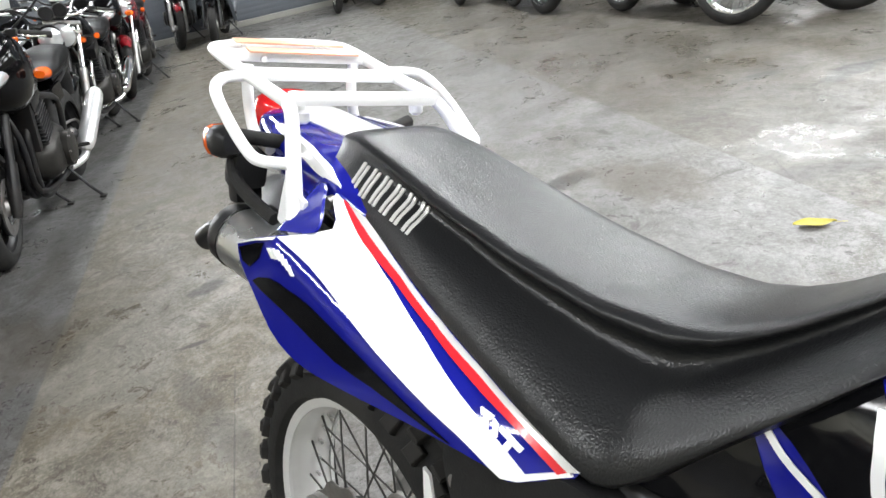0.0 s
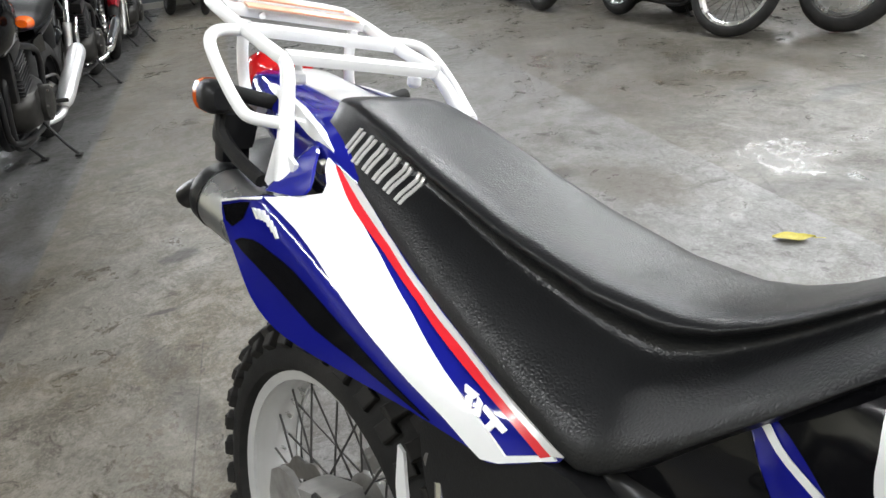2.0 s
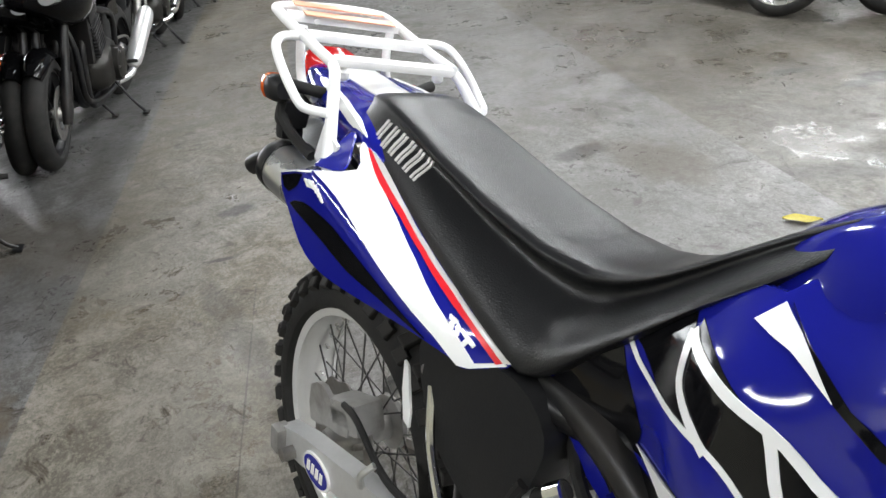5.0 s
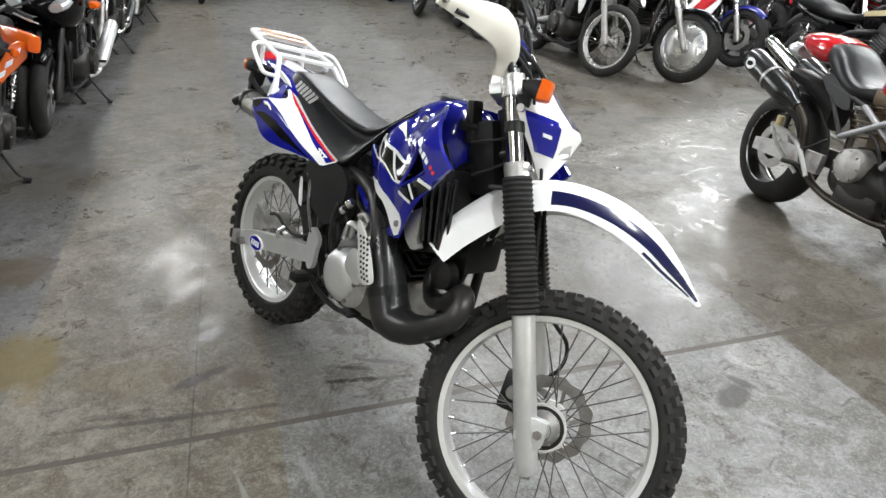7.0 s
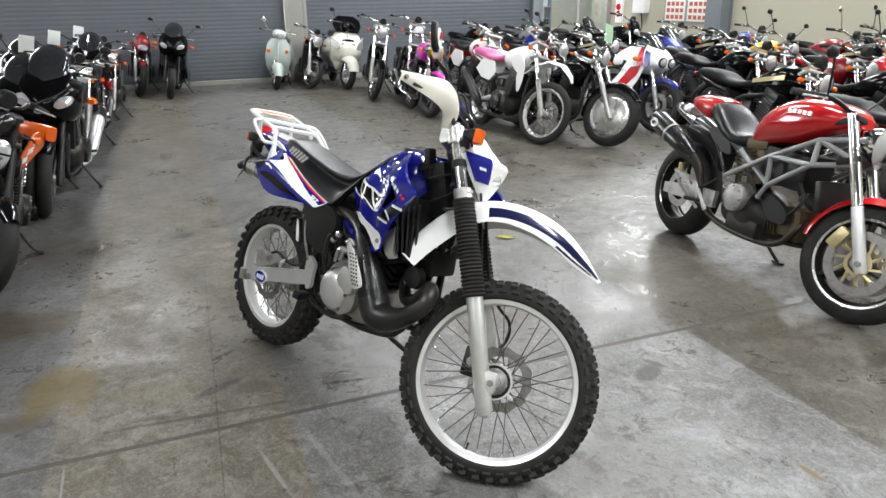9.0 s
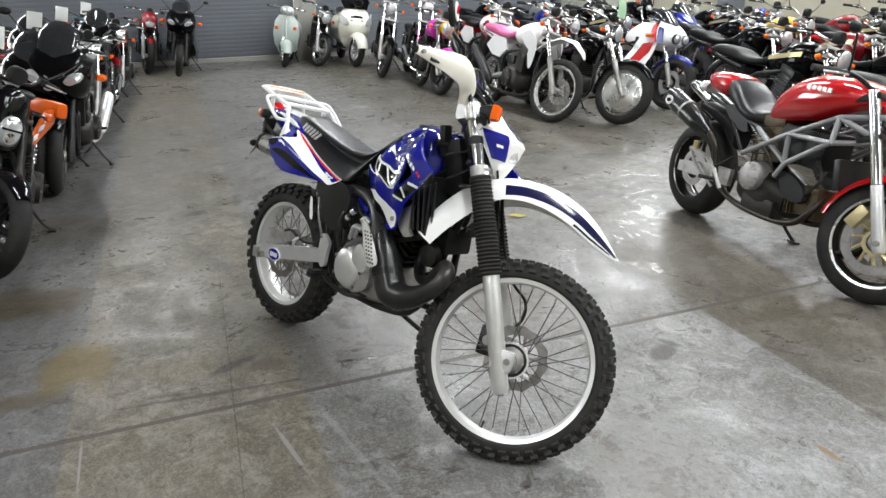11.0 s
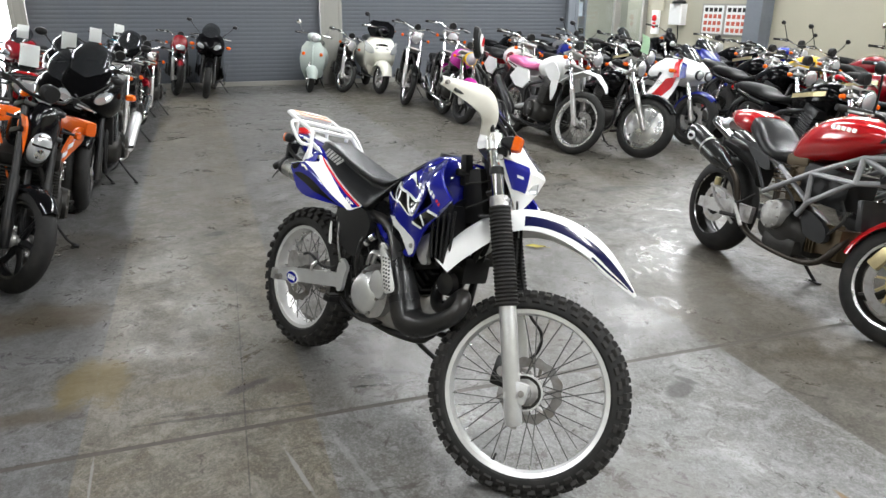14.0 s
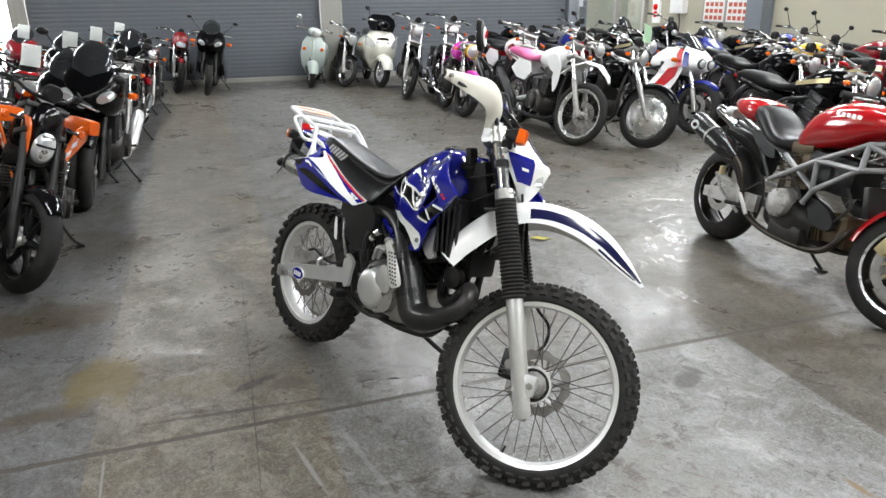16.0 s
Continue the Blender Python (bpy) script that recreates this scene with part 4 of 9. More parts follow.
    tk = part("fuel_tank", body([(tx0, 0.07, sh - 0.08, sh + 0.02), (tx0 + tl * 0.2, 0.115, sh - 0.12, sh + 0.09), (tx0 + tl * 0.55, o["wide"], sh - 0.14, sh + 0.17 * t), (tx0 + tl * 0.85, o["wide"] * 0.9, sh - 0.1, sh + 0.17 * t), (tx1, 0.07, sh + 0.0, sh + 0.1)], 22, 2.4, 4), col, T)
    part("filler_cap", lathe([(0.01, 0.012), (0.03, 0.01), (0.035, 0.0), (0.035, -0.02)], 18, (tx0 + tl * 0.7, 0, sh + 0.175 * t), "z"), CHROME, tk)
    if o.get("stripe") is not None:
        for s in (-1, 1):
            part("tank_stripe", slab([(tx0 + tl * 0.15, sh + 0.0), (tx0 + tl * 0.9, sh + 0.06), (tx0 + tl * 0.9, sh + 0.1), (tx0 + tl * 0.15, sh + 0.035)], lambda x, h, s=s: s * (0.012 + 0.115 + (o["wide"] - 0.115) * min(1, max(0, (x - tx0) / tl * 1.9 - 0.2))), 0.006, 0.04, s), o["stripe"], tk)
    part("seat", body([(-wb - 0.28, 0.07, sh + 0.01, sh + 0.055), (-wb - 0.15, 0.115, sh - 0.03, sh + 0.075), (-wb + 0.1, 0.125, sh - 0.06, sh + 0.06), (-wb + 0.22, 0.13, sh - 0.07, sh + 0.01), (-wb + 0.42, 0.115, sh - 0.07, sh + 0.0), (-wb + 0.55, 0.075, sh - 0.05, sh + 0.035)], 20, 3.2, 3), o.get("seatcol", PLAIN_SEAT), T, o.get("seatlabel", "black vinyl seat"))
    tb_ = o["tail"]
    tc_ = part("tail_cowl", body([(-wb + 0.3, 0.10, sh - 0.14, sh - 0.05), (-wb + 0.0, 0.115, sh - 0.11, sh - 0.02), (-wb - 0.25, 0.085, sh - 0.05, sh + 0.03 * tb_), (-wb - 0.36, 0.05, sh - 0.02, sh + 0.035 * tb_)], 18, 3), o.get("tailcol", col), T)
    part("tail_light", body([(-wb - 0.41, 0.03, sh - 0.02, sh + 0.02), (-wb - 0.37, 0.055, sh - 0.03, sh + 0.03), (-wb - 0.33, 0.05, sh - 0.02, sh + 0.02)]), RED_LENS, tc_)
    for s in (-1, 1):
        cover = [(-wb - 0.05, 0.70), (-wb + 0.12, 0.60), (-wb + 0.32, 0.58), (-wb + 0.46, 0.68), (-wb + 0.40, sh - 0.08), (-wb + 0.1, sh - 0.06)] if style == "enduro" else [(-wb + 0.26, 0.60), (-wb + 0.48, 0.60), (-wb + 0.52, 0.66), (-wb + 0.46, sh - 0.10), (-wb + 0.28, sh - 0.09)]
        part("side_cover", slab(smooth2(cover, 1), lambda x, h, s=s: s * 0.132, 0.016, 0.08, s), o.get("covercol", col), T)
    part("rear_mudguard", tube([(-wb - 0.18, 0, sh - 0.06), (-wb - 0.34, 0, 0.62), (-wb - 0.37, 0, 0.5)], [0.05, 0.055, 0.04], 12, 3, flat=0.35), BLACK_PLASTIC, T)
    part("chain", tube([(-wb, 0.09, o["rr"] + 0.09), (-wb + 0.45, 0.09, 0.44), (-wb + 0.52, 0.09, 0.38), (-wb + 0.45, 0.09, 0.33), (-wb, 0.09, o["rr"] - 0.09), (-wb - 0.09, 0.09, o["rr"])], 0.009, 6, 4, True), STEEL, T)
    for s in (-1, 1):
        part("foot_peg", rod((-wb + 0.46, 0.13 * s, 0.33), (-wb + 0.44, 0.25 * s, 0.34), 0.012, 8), BLACK_RUBBER, T)
    ls = radians(-lean)
    foot = Vector((-wb + 0.62, 0.30, 0.012 + 0.30 * math.tan(ls)))
    sp = part("side_stand", tube([(-wb + 0.62, 0.13, 0.27), (-wb + 0.63, 0.24, 0.13), foot], 0.009, 8), BLACK_STEEL, T)
    part("stand_foot", box(foot, (0.06, 0.035, 0.012), 0.004), BLACK_STEEL, sp)
    # fairings
    if style == "sport":
        nose = hx + 0.30
        before = set(T.children_recursive)
        shell = [(hx - 0.12, 0.17, 0.66, 0.96), (hx + 0.05, 0.185, 0.64, 0.99), (hx + 0.18, 0.17, 0.68, 0.95), (nose - 0.02, 0.145, 0.71, 0.88), (nose + 0.02, 0.115, 0.725, 0.855), (nose + 0.03, 0.05, 0.75, 0.82)] if o.get("twin") else [(hx - 0.12, 0.17, 0.62, 0.96), (hx + 0.05, 0.19, 0.62, 1.0), (hx + 0.18, 0.17, 0.66, 0.95), (nose, 0.09, 0.72, 0.86), (nose + 0.05, 0.02, 0.76, 0.8)]
        fr_ = part("upper_fairing", body(shell, 24, 2.6, 4), o.get("nosecol", col), T)
        part("windscreen", body([(hx - 0.07, 0.11, 0.95, 1.13), (hx + 0.03, 0.12, 0.94, 1.09), (hx + 0.14, 0.10, 0.90, 1.0), (hx + 0.22, 0.05, 0.87, 0.925)], 20, 1.8, 3), SCREEN, fr_, "smoked clear windscreen")
        if o.get("twin"):
            for s in (-1, 1):
                c = (nose + 0.022, 0.066 * s, 0.79)
                hl = part("headlight", lathe([(0.055, -0.03), (0.06, 0.012), (0.052, 0.02)], 22, c, "x"), BLACK_PLASTIC, fr_)
                part("lens", lathe([(0.05, 0.016), (0.035, 0.028), (0.004, 0.032)], 22, c, "x"), LENS, fr_)
        else:
            for s in (-1, 1):
                part("headlight", _t(body([(-0.11, 0.066, -0.036, 0.042), (-0.02, 0.060, -0.036, 0.034), (0.035, 0.035, -0.028, 0.016)], 18, 2.2, 3), Matrix.Translation((nose, 0.098 * s, 0.80)) @ Matrix.Rotation(radians(24 * s), 4, "X")), LENS, fr_, "clear slanted headlight")
        if o.get("twin"):
            for s in (-1, 1):
                for k, cc in enumerate((DECAL_RED, DEEP_BLUE)):
                    a = hx + 0.02 + 0.10 * k
                    part("colour_flash", slab([(a, 0.96 - 0.05 * k), (a + 0.07, 0.94 - 0.05 * k), (a + 0.10, 0.74), (a + 0.02, 0.72)], lambda x, h, s=s: s * (0.194 - 0.35 * max(0, x - hx - 0.05) * 0.4 - 0.9 * max(0, h - 0.86) ** 1.3), 0.012, 0.03, s), cc, fr_)
        for s in (-1, 1):
            if not o.get("half"):
                part("side_fairing", slab(smooth2([(hx + 0.12, 0.78), (hx + 0.1, 0.62), (hx - 0.02, 0.42), (hx - 0.2, 0.22), (hx - 0.5, 0.22), (hx - 0.46, 0.4), (hx - 0.3, 0.6), (hx - 0.12, 0.82)]), lambda x, h, s=s: s * (0.185 + 0.02 * math.sin(h * 7)), 0.006, 0.07, s), o.get("sidecol", col), T)
            if o.get("flash") is not None:
                part("colour_flash", slab([(hx + 0.08, 0.74), (hx + 0.04, 0.62), (hx - 0.3, 0.3), (hx - 0.36, 0.4), (hx - 0.1, 0.7)], lambda x, h, s=s: s * (0.19 + 0.02 * math.sin(h * 7)), 0.003, 0.07, s), o["flash"], T)
            part("indicator", _t(body([(hx + 0.02, 0.02, 0.78, 0.82), (hx + 0.05, 0.035, 0.775, 0.825), (hx + 0.1, 0.02, 0.785, 0.815)]), Matrix.Translation((0, 0.24 * s, 0))), AMBER, T, "amber indicator")
        if o.get("bulk"):
            grow = Matrix.Translation((hx, 0, 0.35)) @ Matrix.Diagonal((1.12, 1.22, o["bulk"], 1)) @ Matrix.Translation((-hx, 0, -0.35))
            for ob in set(T.children_recursive) - before:
                ob.data.transform(grow)
    if o["shroud"]:
        for s in (-1, 1):
            part("tank_shroud", slab(smooth2([(hx + 0.02, 0.86), (hx + 0.07, 0.78), (hx + 0.03, 0.60), (hx - 0.04, 0.52), (hx - 0.08, 0.56), (hx - 0.16, 0.72), (hx - 0.34, 0.84), (hx - 0.30, 0.90), (hx - 0.12, 0.93)], 2), lambda x, h, s=s: s * (0.125 + 0.06 * min(1, max(0, (x - hx + 0.35) / 0.5))), 0.008, 0.06, s), o.get("shroudcol", col), T)
    if tag is not None:
        tag_paper(T, (hb.x + 0.06 if style != "sport" else hx + 0.12, 0.02, bz + 0.20 if style != "sport" else 1.24), S, wide=0.15, high=0.19, mat=tag)
    return T


def at_uv(u, v, rz=0.0):
    return upose(u, v, 0.0, rz)


def at_xy(x, y, heading):
    return pose(x, y, 0, 0, 0, heading)

# ---- the blue and white trail machine ----
LEAN_MAIN, STEER_MAIN = -15.0, 30.0
TRAIL = thing("trail_motorcycle", pose(0, 0, 0.018, LEAN_MAIN, 0, 0), "blue and white trail motorcycle with white rack on its side stand", "motorcycle")
SM = steer_matrix(1.03, 0.9, 26.5, STEER_MAIN)
ID = Matrix.Identity(4)


def lerp_table(x, table):
    if x <= table[0][0]:
        return table[0][1]
    for (a, b), (c, d) in zip(table, table[1:]):
        if x <= c:
            t = (x - a) / (c - a)
            return b + (d - b) * t
    return table[-1][1]


def tyre_block(lx, ly, hgt, y, tilt, r0):
    bm = bmesh.new()
    m = Matrix.Translation((r0, y, 0)) @ Matrix.Rotation(tilt, 4, "Z")
    vs = []
    for dx, k in ((-0.010, 1.0), (hgt - 0.002, 0.94), (hgt, 0.80)):
        for sy, sz in ((-1, -1), (1, -1), (1, 1), (-1, 1)):
            vs.append(bm.verts.new(m @ Vector((dx, sy * ly / 2 * k, sz * lx / 2 * k))))
    for f in ((3, 2, 1, 0), (8, 9, 10, 11)):
        bm.faces.new([vs[i] for i in f])
    for o in (0, 4):
        for i in range(4):
            bm.faces.new((vs[o + i], vs[o + (i + 1) % 4], vs[o + 4 + (i + 1) % 4], vs[o + 4 + i]))
    return bm


def tread(hub, place, rad, wide, n):
    """Rows of rubber blocks standing on the carcass; alike blocks share one mesh."""
    r1 = rad - 0.011
    step = 6.28319 / n
    kinds = [(1, 0, 0.022, wide * 0.25, 0.008, wide * 0.14, 0, r1 - 0.002), (1, 0, 0.022, wide * 0.25, 0.008, -wide * 0.14, 0, r1 - 0.002),
             (0, 0, 0.025, wide * 0.27, 0.007, wide * 0.335, 0.45, r1 - 0.010), (0, 0, 0.025, wide * 0.27, 0.007, -wide * 0.335, -0.45, r1 - 0.010),
             (1, 0.5, 0.027, wide * 0.2, 0.005, wide * 0.46, 0.95, r1 - 0.030), (1, 0.5, 0.027, wide * 0.2, 0.005, -wide * 0.46, -0.95, r1 - 0.030),
             (0, 0.1, 0.019, wide * 0.16, 0.008, 0, 0, r1 - 0.001)]
    for odd, lag, lx, ly, hgt, y, tilt, r0 in kinds:
        first = None
        for k in range(odd, n, 2):
            turn = place @ Matrix.Rotation(-(k + lag) * step, 4, "Y")
            if first is None:
                first = part("tyre_block", tyre_block(lx, ly, hgt, y, tilt, r0), BLACK_RUBBER, hub)
                first.matrix_basis = turn
            else:
                twin("tyre_block", first, turn)


def laced_wheel(name, c, rad, wide, rim, rows, m, disc, disc_side, spokes=36):
    place = m @ Matrix.Translation(c)
    hub = part(name, _t(lathe([(0.012, -0.1), (0.02, -0.098), (0.03, -0.07), (0.052, -0.045), (0.054, -0.038), (0.034, -0.03), (0.032, 0.03), (0.054, 0.038), (0.056, 0.046), (0.03, 0.07), (0.02, 0.09), (0.012, 0.1)], 28), place), CAST_ALU, TRAIL)
    part("tyre", _t(torus_tyre(rad - 0.011, wide, rim, 64, 0.55), place), BLACK_RUBBER, hub, "black knobbly off-road tyre", 25)
    tread(hub, place, rad, wide, rows)
    for s in (-1, 1):
        part("rim_lip", _t(lathe([(rim - 0.010, s * wide * 0.36), (rim + 0.010, s * wide * 0.40), (rim + 0.011, s * wide * 0.34), (rim - 0.010, s * wide * 0.31)], 72, closed=True), place), RIM_ALU, hub)
    part("rim", _t(rim_ring(rim + 0.004, wide * 0.9, 72, 0.02), place), RIM_ALU, hub, "polished aluminium rim")
    base = [None, None]
    for k in range(spokes):
        kind = k % 4
        s = 1 if kind % 2 else -1
        q = 0.55 if kind < 2 else -0.55
        a = 6.28319 * k / spokes
        m2 = place @ Matrix.Rotation(-a, 4, "Y")
        key = (kind,)
        if k < 4:
            sp = part("spoke", rod((0.05 * math.cos(q), 0.041 * s, 0.05 * math.sin(q)), (rim - 0.012, 0.006 * s, 0.0), 0.0019, 6), SPOKE, hub)
            sp.matrix_basis = m2
            laced_wheel.kinds[kind] = sp.data
        else:
            sp = new("spoke", laced_wheel.kinds[kind])
            sp.parent, sp.matrix_basis = hub, m2
    first = None
    for k in range(spokes):
        turn = place @ Matrix.Rotation(-6.28319 * k / spokes, 4, "Y")
        if first is None:
            first = part("nipple", rod((rim - 0.03, 0.007, 0), (rim - 0.012, 0.006, 0), 0.0033, 6), ALU, hub)
            first.matrix_basis = turn
        else:
            twin("nipple", first, turn)
    # petal disc with drilled web
    bm = bmesh.new()
    N = 72
    rings = []
    for y in (-0.002, 0.002):
        outer = [bm.verts.new(((disc + 0.004 * math.cos(12 * 6.28319 * i / N)) * math.cos(6.28319 * i / N), y, (disc + 0.004 * math.cos(12 * 6.28319 * i / N)) * math.sin(6.28319 * i / N))) for i in range(N)]
        inner = [bm.verts.new((disc * 0.72 * math.cos(6.28319 * i / N), y, disc * 0.72 * math.sin(6.28319 * i / N))) for i in range(N)]
        rings += [outer, inner]
    order = [(0, 1), (1, 3), (3, 2), (2, 0)]
    for a, b in order:
        for i in range(N):
            bm.faces.new((rings[a][i], rings[a][(i + 1) % N], rings[b][(i + 1) % N], rings[b][i]))
    for k in range(6):
        a = 6.28319 * k / 6
        add(bm, tube([(0.04 * math.cos(a), 0, 0.04 * math.sin(a)), (disc * 0.76 * math.cos(a + 0.35), 0, disc * 0.76 * math.sin(a + 0.35))], 0.007, 6, 1, flat=0.35))
    part("brake_disc", _t(bm, place @ Matrix.Translation((0, 0.062 * disc_side, 0))), STEEL, hub, "worn steel brake disc")
    return hub


laced_wheel.kinds = {}
FA, RA = Vector((1.324, 0, 0.298)), Vector((-0.03, 0, 0.322))
FRAD, RRAD = 0.352, 0.334
front_hub = laced_wheel("front_wheel", FA, FRAD, 0.092, 0.276, 84, SM, 0.115, 1)
rear_hub = laced_wheel("rear_wheel", RA, RRAD, 0.128, 0.236, 70, ID, 0.11, -1)
part("speedometer_drive", _t(lathe([(0.012, -0.084), (0.026, -0.083), (0.030, -0.06), (0.024, -0.05)], 28, FA), SM), DARK_ALLOY, front_hub)
part("hub_plate", _t(lathe([(0.020, -0.052), (0.056, -0.052), (0.056, -0.048), (0.020, -0.048)], 32, FA, "y", True), SM), DARK_ALLOY, front_hub, "dark drilled hub plate")
part("hub_ring", _t(lathe([(0.056, -0.056), (0.062, -0.056), (0.062, -0.046), (0.056, -0.046)], 40, FA, "y", True), SM), RIM_ALU, front_hub, "thin bright hub ring")
for k in range(8):
    a = 0.785 * k
    part("hub_bolt", _t(rod(FA + Vector((0.042 * math.cos(a), -0.056, 0.042 * math.sin(a))), FA + Vector((0.042 * math.cos(a), -0.05, 0.042 * math.sin(a))), 0.005, 8), SM), ALU, front_hub)
part("axle_nut", _t(rod(FA + Vector((0, -0.137, 0)), FA + Vector((0, -0.09, 0)), 0.012, 6), SM), STEEL, front_hub)
part("wheel_valve", _t(rod(FA + Vector((-0.04, 0, -0.262)), FA + Vector((-0.036, 0, -0.232)), 0.004, 8), SM), BLACK_RUBBER, front_hub)

# forks
F_LO, F_BOOT, F_TOP, F_END = Vector((1.332, 0, 0.19)), Vector((1.19, 0, 0.555)), Vector((1.058, 0, 0.868)), Vector((0.962, 0, 1.10))
for s in (-1, 1):
    oy = Vector((0, 0.108 * s, 0))
    sl = part("fork_slider", _t(tube([F_LO + oy, F_LO + oy + Vector((-0.006, 0, 0.012)), F_BOOT + oy], [0.021, 0.029, 0.029], 20, 1), SM), ALU_SATIN, TRAIL, "silver fork slider")
    part("axle_clamp", _t(box(Vector((1.305, 0.11 * s, 0.298)), (0.075, 0.042, 0.07), 0.014), SM), ALU_SATIN, sl)
    part("fork_drain_bolt", _t(rod(F_LO + oy + Vector((0.0, 0, -0.008)), F_LO + oy + Vector((-0.003, 0, 0.01)), 0.012, 6), SM), STEEL, sl)
    prof, N = [], 26
    for i in range(N * 2 + 1):
        t = i / (N * 2)
        prof.append((F_BOOT + (F_TOP - F_BOOT) * t + oy, 0.042 - 0.003 * t if i % 2 else 0.0355))
    part("fork_gaiter", _t(tube([p for p, r in prof], [r for p, r in prof], 22, 1), SM), BLACK_RUBBER, TRAIL, "black ribbed rubber fork gaiter", )
    part("fork_tube", _t(rod(F_TOP + oy - Vector((-0.01, 0, 0.03)), F_END + oy, 0.0215, 20), SM), CHROME, TRAIL, "chromed fork tube")
    part("fork_cap", _t(rod(F_END + oy, F_END + oy + Vector((-0.007, 0, 0.018)), 0.018, 8), SM), ALU, TRAIL)
    part("tube_band", _t(rod((F_TOP + F_END) / 2 + oy - Vector((-0.004, 0, 0.012)), (F_TOP + F_END) / 2 + oy + Vector((-0.004, 0, 0.012)), 0.026, 18), SM), BLACK_PLASTIC, TRAIL)
TILT = Matrix.Rotation(radians(-23), 4, "Y")
AX = (F_END - F_TOP).normalized()
lc = part("lower_triple_clamp", _t(box(F_TOP + Vector((-0.02, 0, 0.018)), (0.055, 0.17, 0.034), 0.012, TILT), SM), CAST_ALU, TRAIL)
uc = part("upper_triple_clamp", _t(box(F_END + Vector((-0.03, 0, -0.03)), (0.06, 0.17, 0.03), 0.012, TILT), SM), ALU_SATIN, TRAIL)
for s in (-1, 1):
    oy = Vector((0, 0.108 * s, 0))
    part("clamp_ring", _t(rod(F_TOP + oy - AX * 0.004, F_TOP + oy + AX * 0.036, 0.031, 20), SM), CAST_ALU, lc)
    for k in (0.006, 0.026):
        part("clamp_bolt", _t(rod(F_TOP + oy + AX * k + Vector((0.026, -0.024, 0.01)), F_TOP + oy + AX * k + Vector((0.026, 0.024, 0.01)), 0.0075, 6), SM), ALU, lc)
    part("clamp_ring", _t(rod(F_END + oy - AX * 0.050, F_END + oy + AX * 0.004, 0.0305, 20), SM), ALU, uc)
    part("bar_riser", _t(box((0.92, 0.045 * s, 1.105), (0.05, 0.04, 0.06), 0.012), SM), ALU_SATIN, uc)
part("steering_stem", _t(rod((1.045, 0, 0.86), (0.94, 0, 1.08), 0.026, 16), SM), BLACK_STEEL, TRAIL)
part("head_tube", rod((1.025, 0, 0.885), (0.955, 0, 1.035), 0.034, 16), BLACK_STEEL, TRAIL)

# front mudguard: a high arched blade
F_ROWS = [(0.866, 0.640, 0.066, 0.080), (0.92, 0.738, 0.076, 0.094), (1.012, 0.840, 0.084, 0.096), (1.11, 0.890, 0.090, 0.082), (1.21, 0.908, 0.092, 0.078), (1.32, 0.898, 0.089, 0.078), (1.42, 0.860, 0.078, 0.072), (1.50, 0.800, 0.055, 0.055), (1.575, 0.722, 0.012, 0.008)]


def guard_point(t, a, lift=0.0):
    """A point on the blade; t along it, a across it from -1 to 1."""
    k = t * (len(F_ROWS) - 1)
    rows = guard_point.rows
    i = min(int(k * 6), len(rows[0]) - 2)
    f = k * 6 - i
    p = rows[0][i].lerp(rows[0][i + 1], f)
    q = rows[1][i].lerp(rows[1][i + 1], f)
    w, d = q.x, q.y
    tang = (rows[0][min(i + 1, len(rows[0]) - 1)] - rows[0][max(i - 1, 0)]).normalized()
    nrm = Vector((-tang.z, 0, tang.x))
    drop = d * (0.10 * a * a + 0.90 * abs(a) ** 5)
    return p + nrm * (lift - drop) + Vector((0, w * (1 - 0.06 * abs(a) ** 6) * a, 0))


guard_point.rows = (bent([(x, 0, z) for x, z, w, d in F_ROWS], 6), bent([(w, d, 0) for x, z, w, d in F_ROWS], 6))


def guard_patch(t0, t1, a0, a1, lift, thick, nt=20, na=8, fade=None):
    top = []
    for i in range(nt + 1):
        t = t0 + (t1 - t0) * i / nt
        b0, b1 = (a0, a1) if fade is None else fade(i / nt)
        top.append([guard_point(t, b0 + (b1 - b0) * j / na, lift) for j in range(na + 1)] + [guard_point(t, b1 + (b0 - b1) * j / na, lift - thick) for j in range(na + 1)])
    return loft(top)


mg = part("front_mudguard", _t(guard_patch(0, 1, -1, 1, 0, 0.0035, 48, 20), SM), WHITE_PLASTIC, TRAIL, "white high front mudguard")
for s in (-1, 1):
    part("mudguard_decal", _t(guard_patch(0.41, 0.985, 0, 0, 0.0014, 0.0012, 28, 5, lambda f, s=s: (s * (0.968 - 0.05 * f), s * (0.83 + 0.02 * f - 0.10 * f * f))), SM), NAVY, mg, "navy side flash")
    part("mudguard_tip_decal", _t(guard_patch(0.77, 0.965, 0, 0, 0.0014, 0.0012, 12, 3, lambda f, s=s: (s * (0.996 - 0.01 * f), s * (0.975 - 0.02 * f))), SM), NAVY, mg)
part("mudguard_bracket", _t(box((1.06, 0, 0.845), (0.16, 0.12, 0.012), 0.004, Matrix.Rotation(radians(-14), 4, "Y")), SM), BLACK_STEEL, mg)

# headlight mask
M_ROWS = [(0.888, 0.022, 1.112, 1.092), (0.92, 0.055, 1.128, 1.075), (0.965, 0.092, 1.148, 1.045), (1.015, 0.125, 1.162, 1.008), (1.035, 0.126, 1.150, 1.0), (1.07, 0.105, 1.10, 1.0), (1.11, 0.08, 1.055, 0.99), (1.16, 0.045, 0.995, 0.965)]


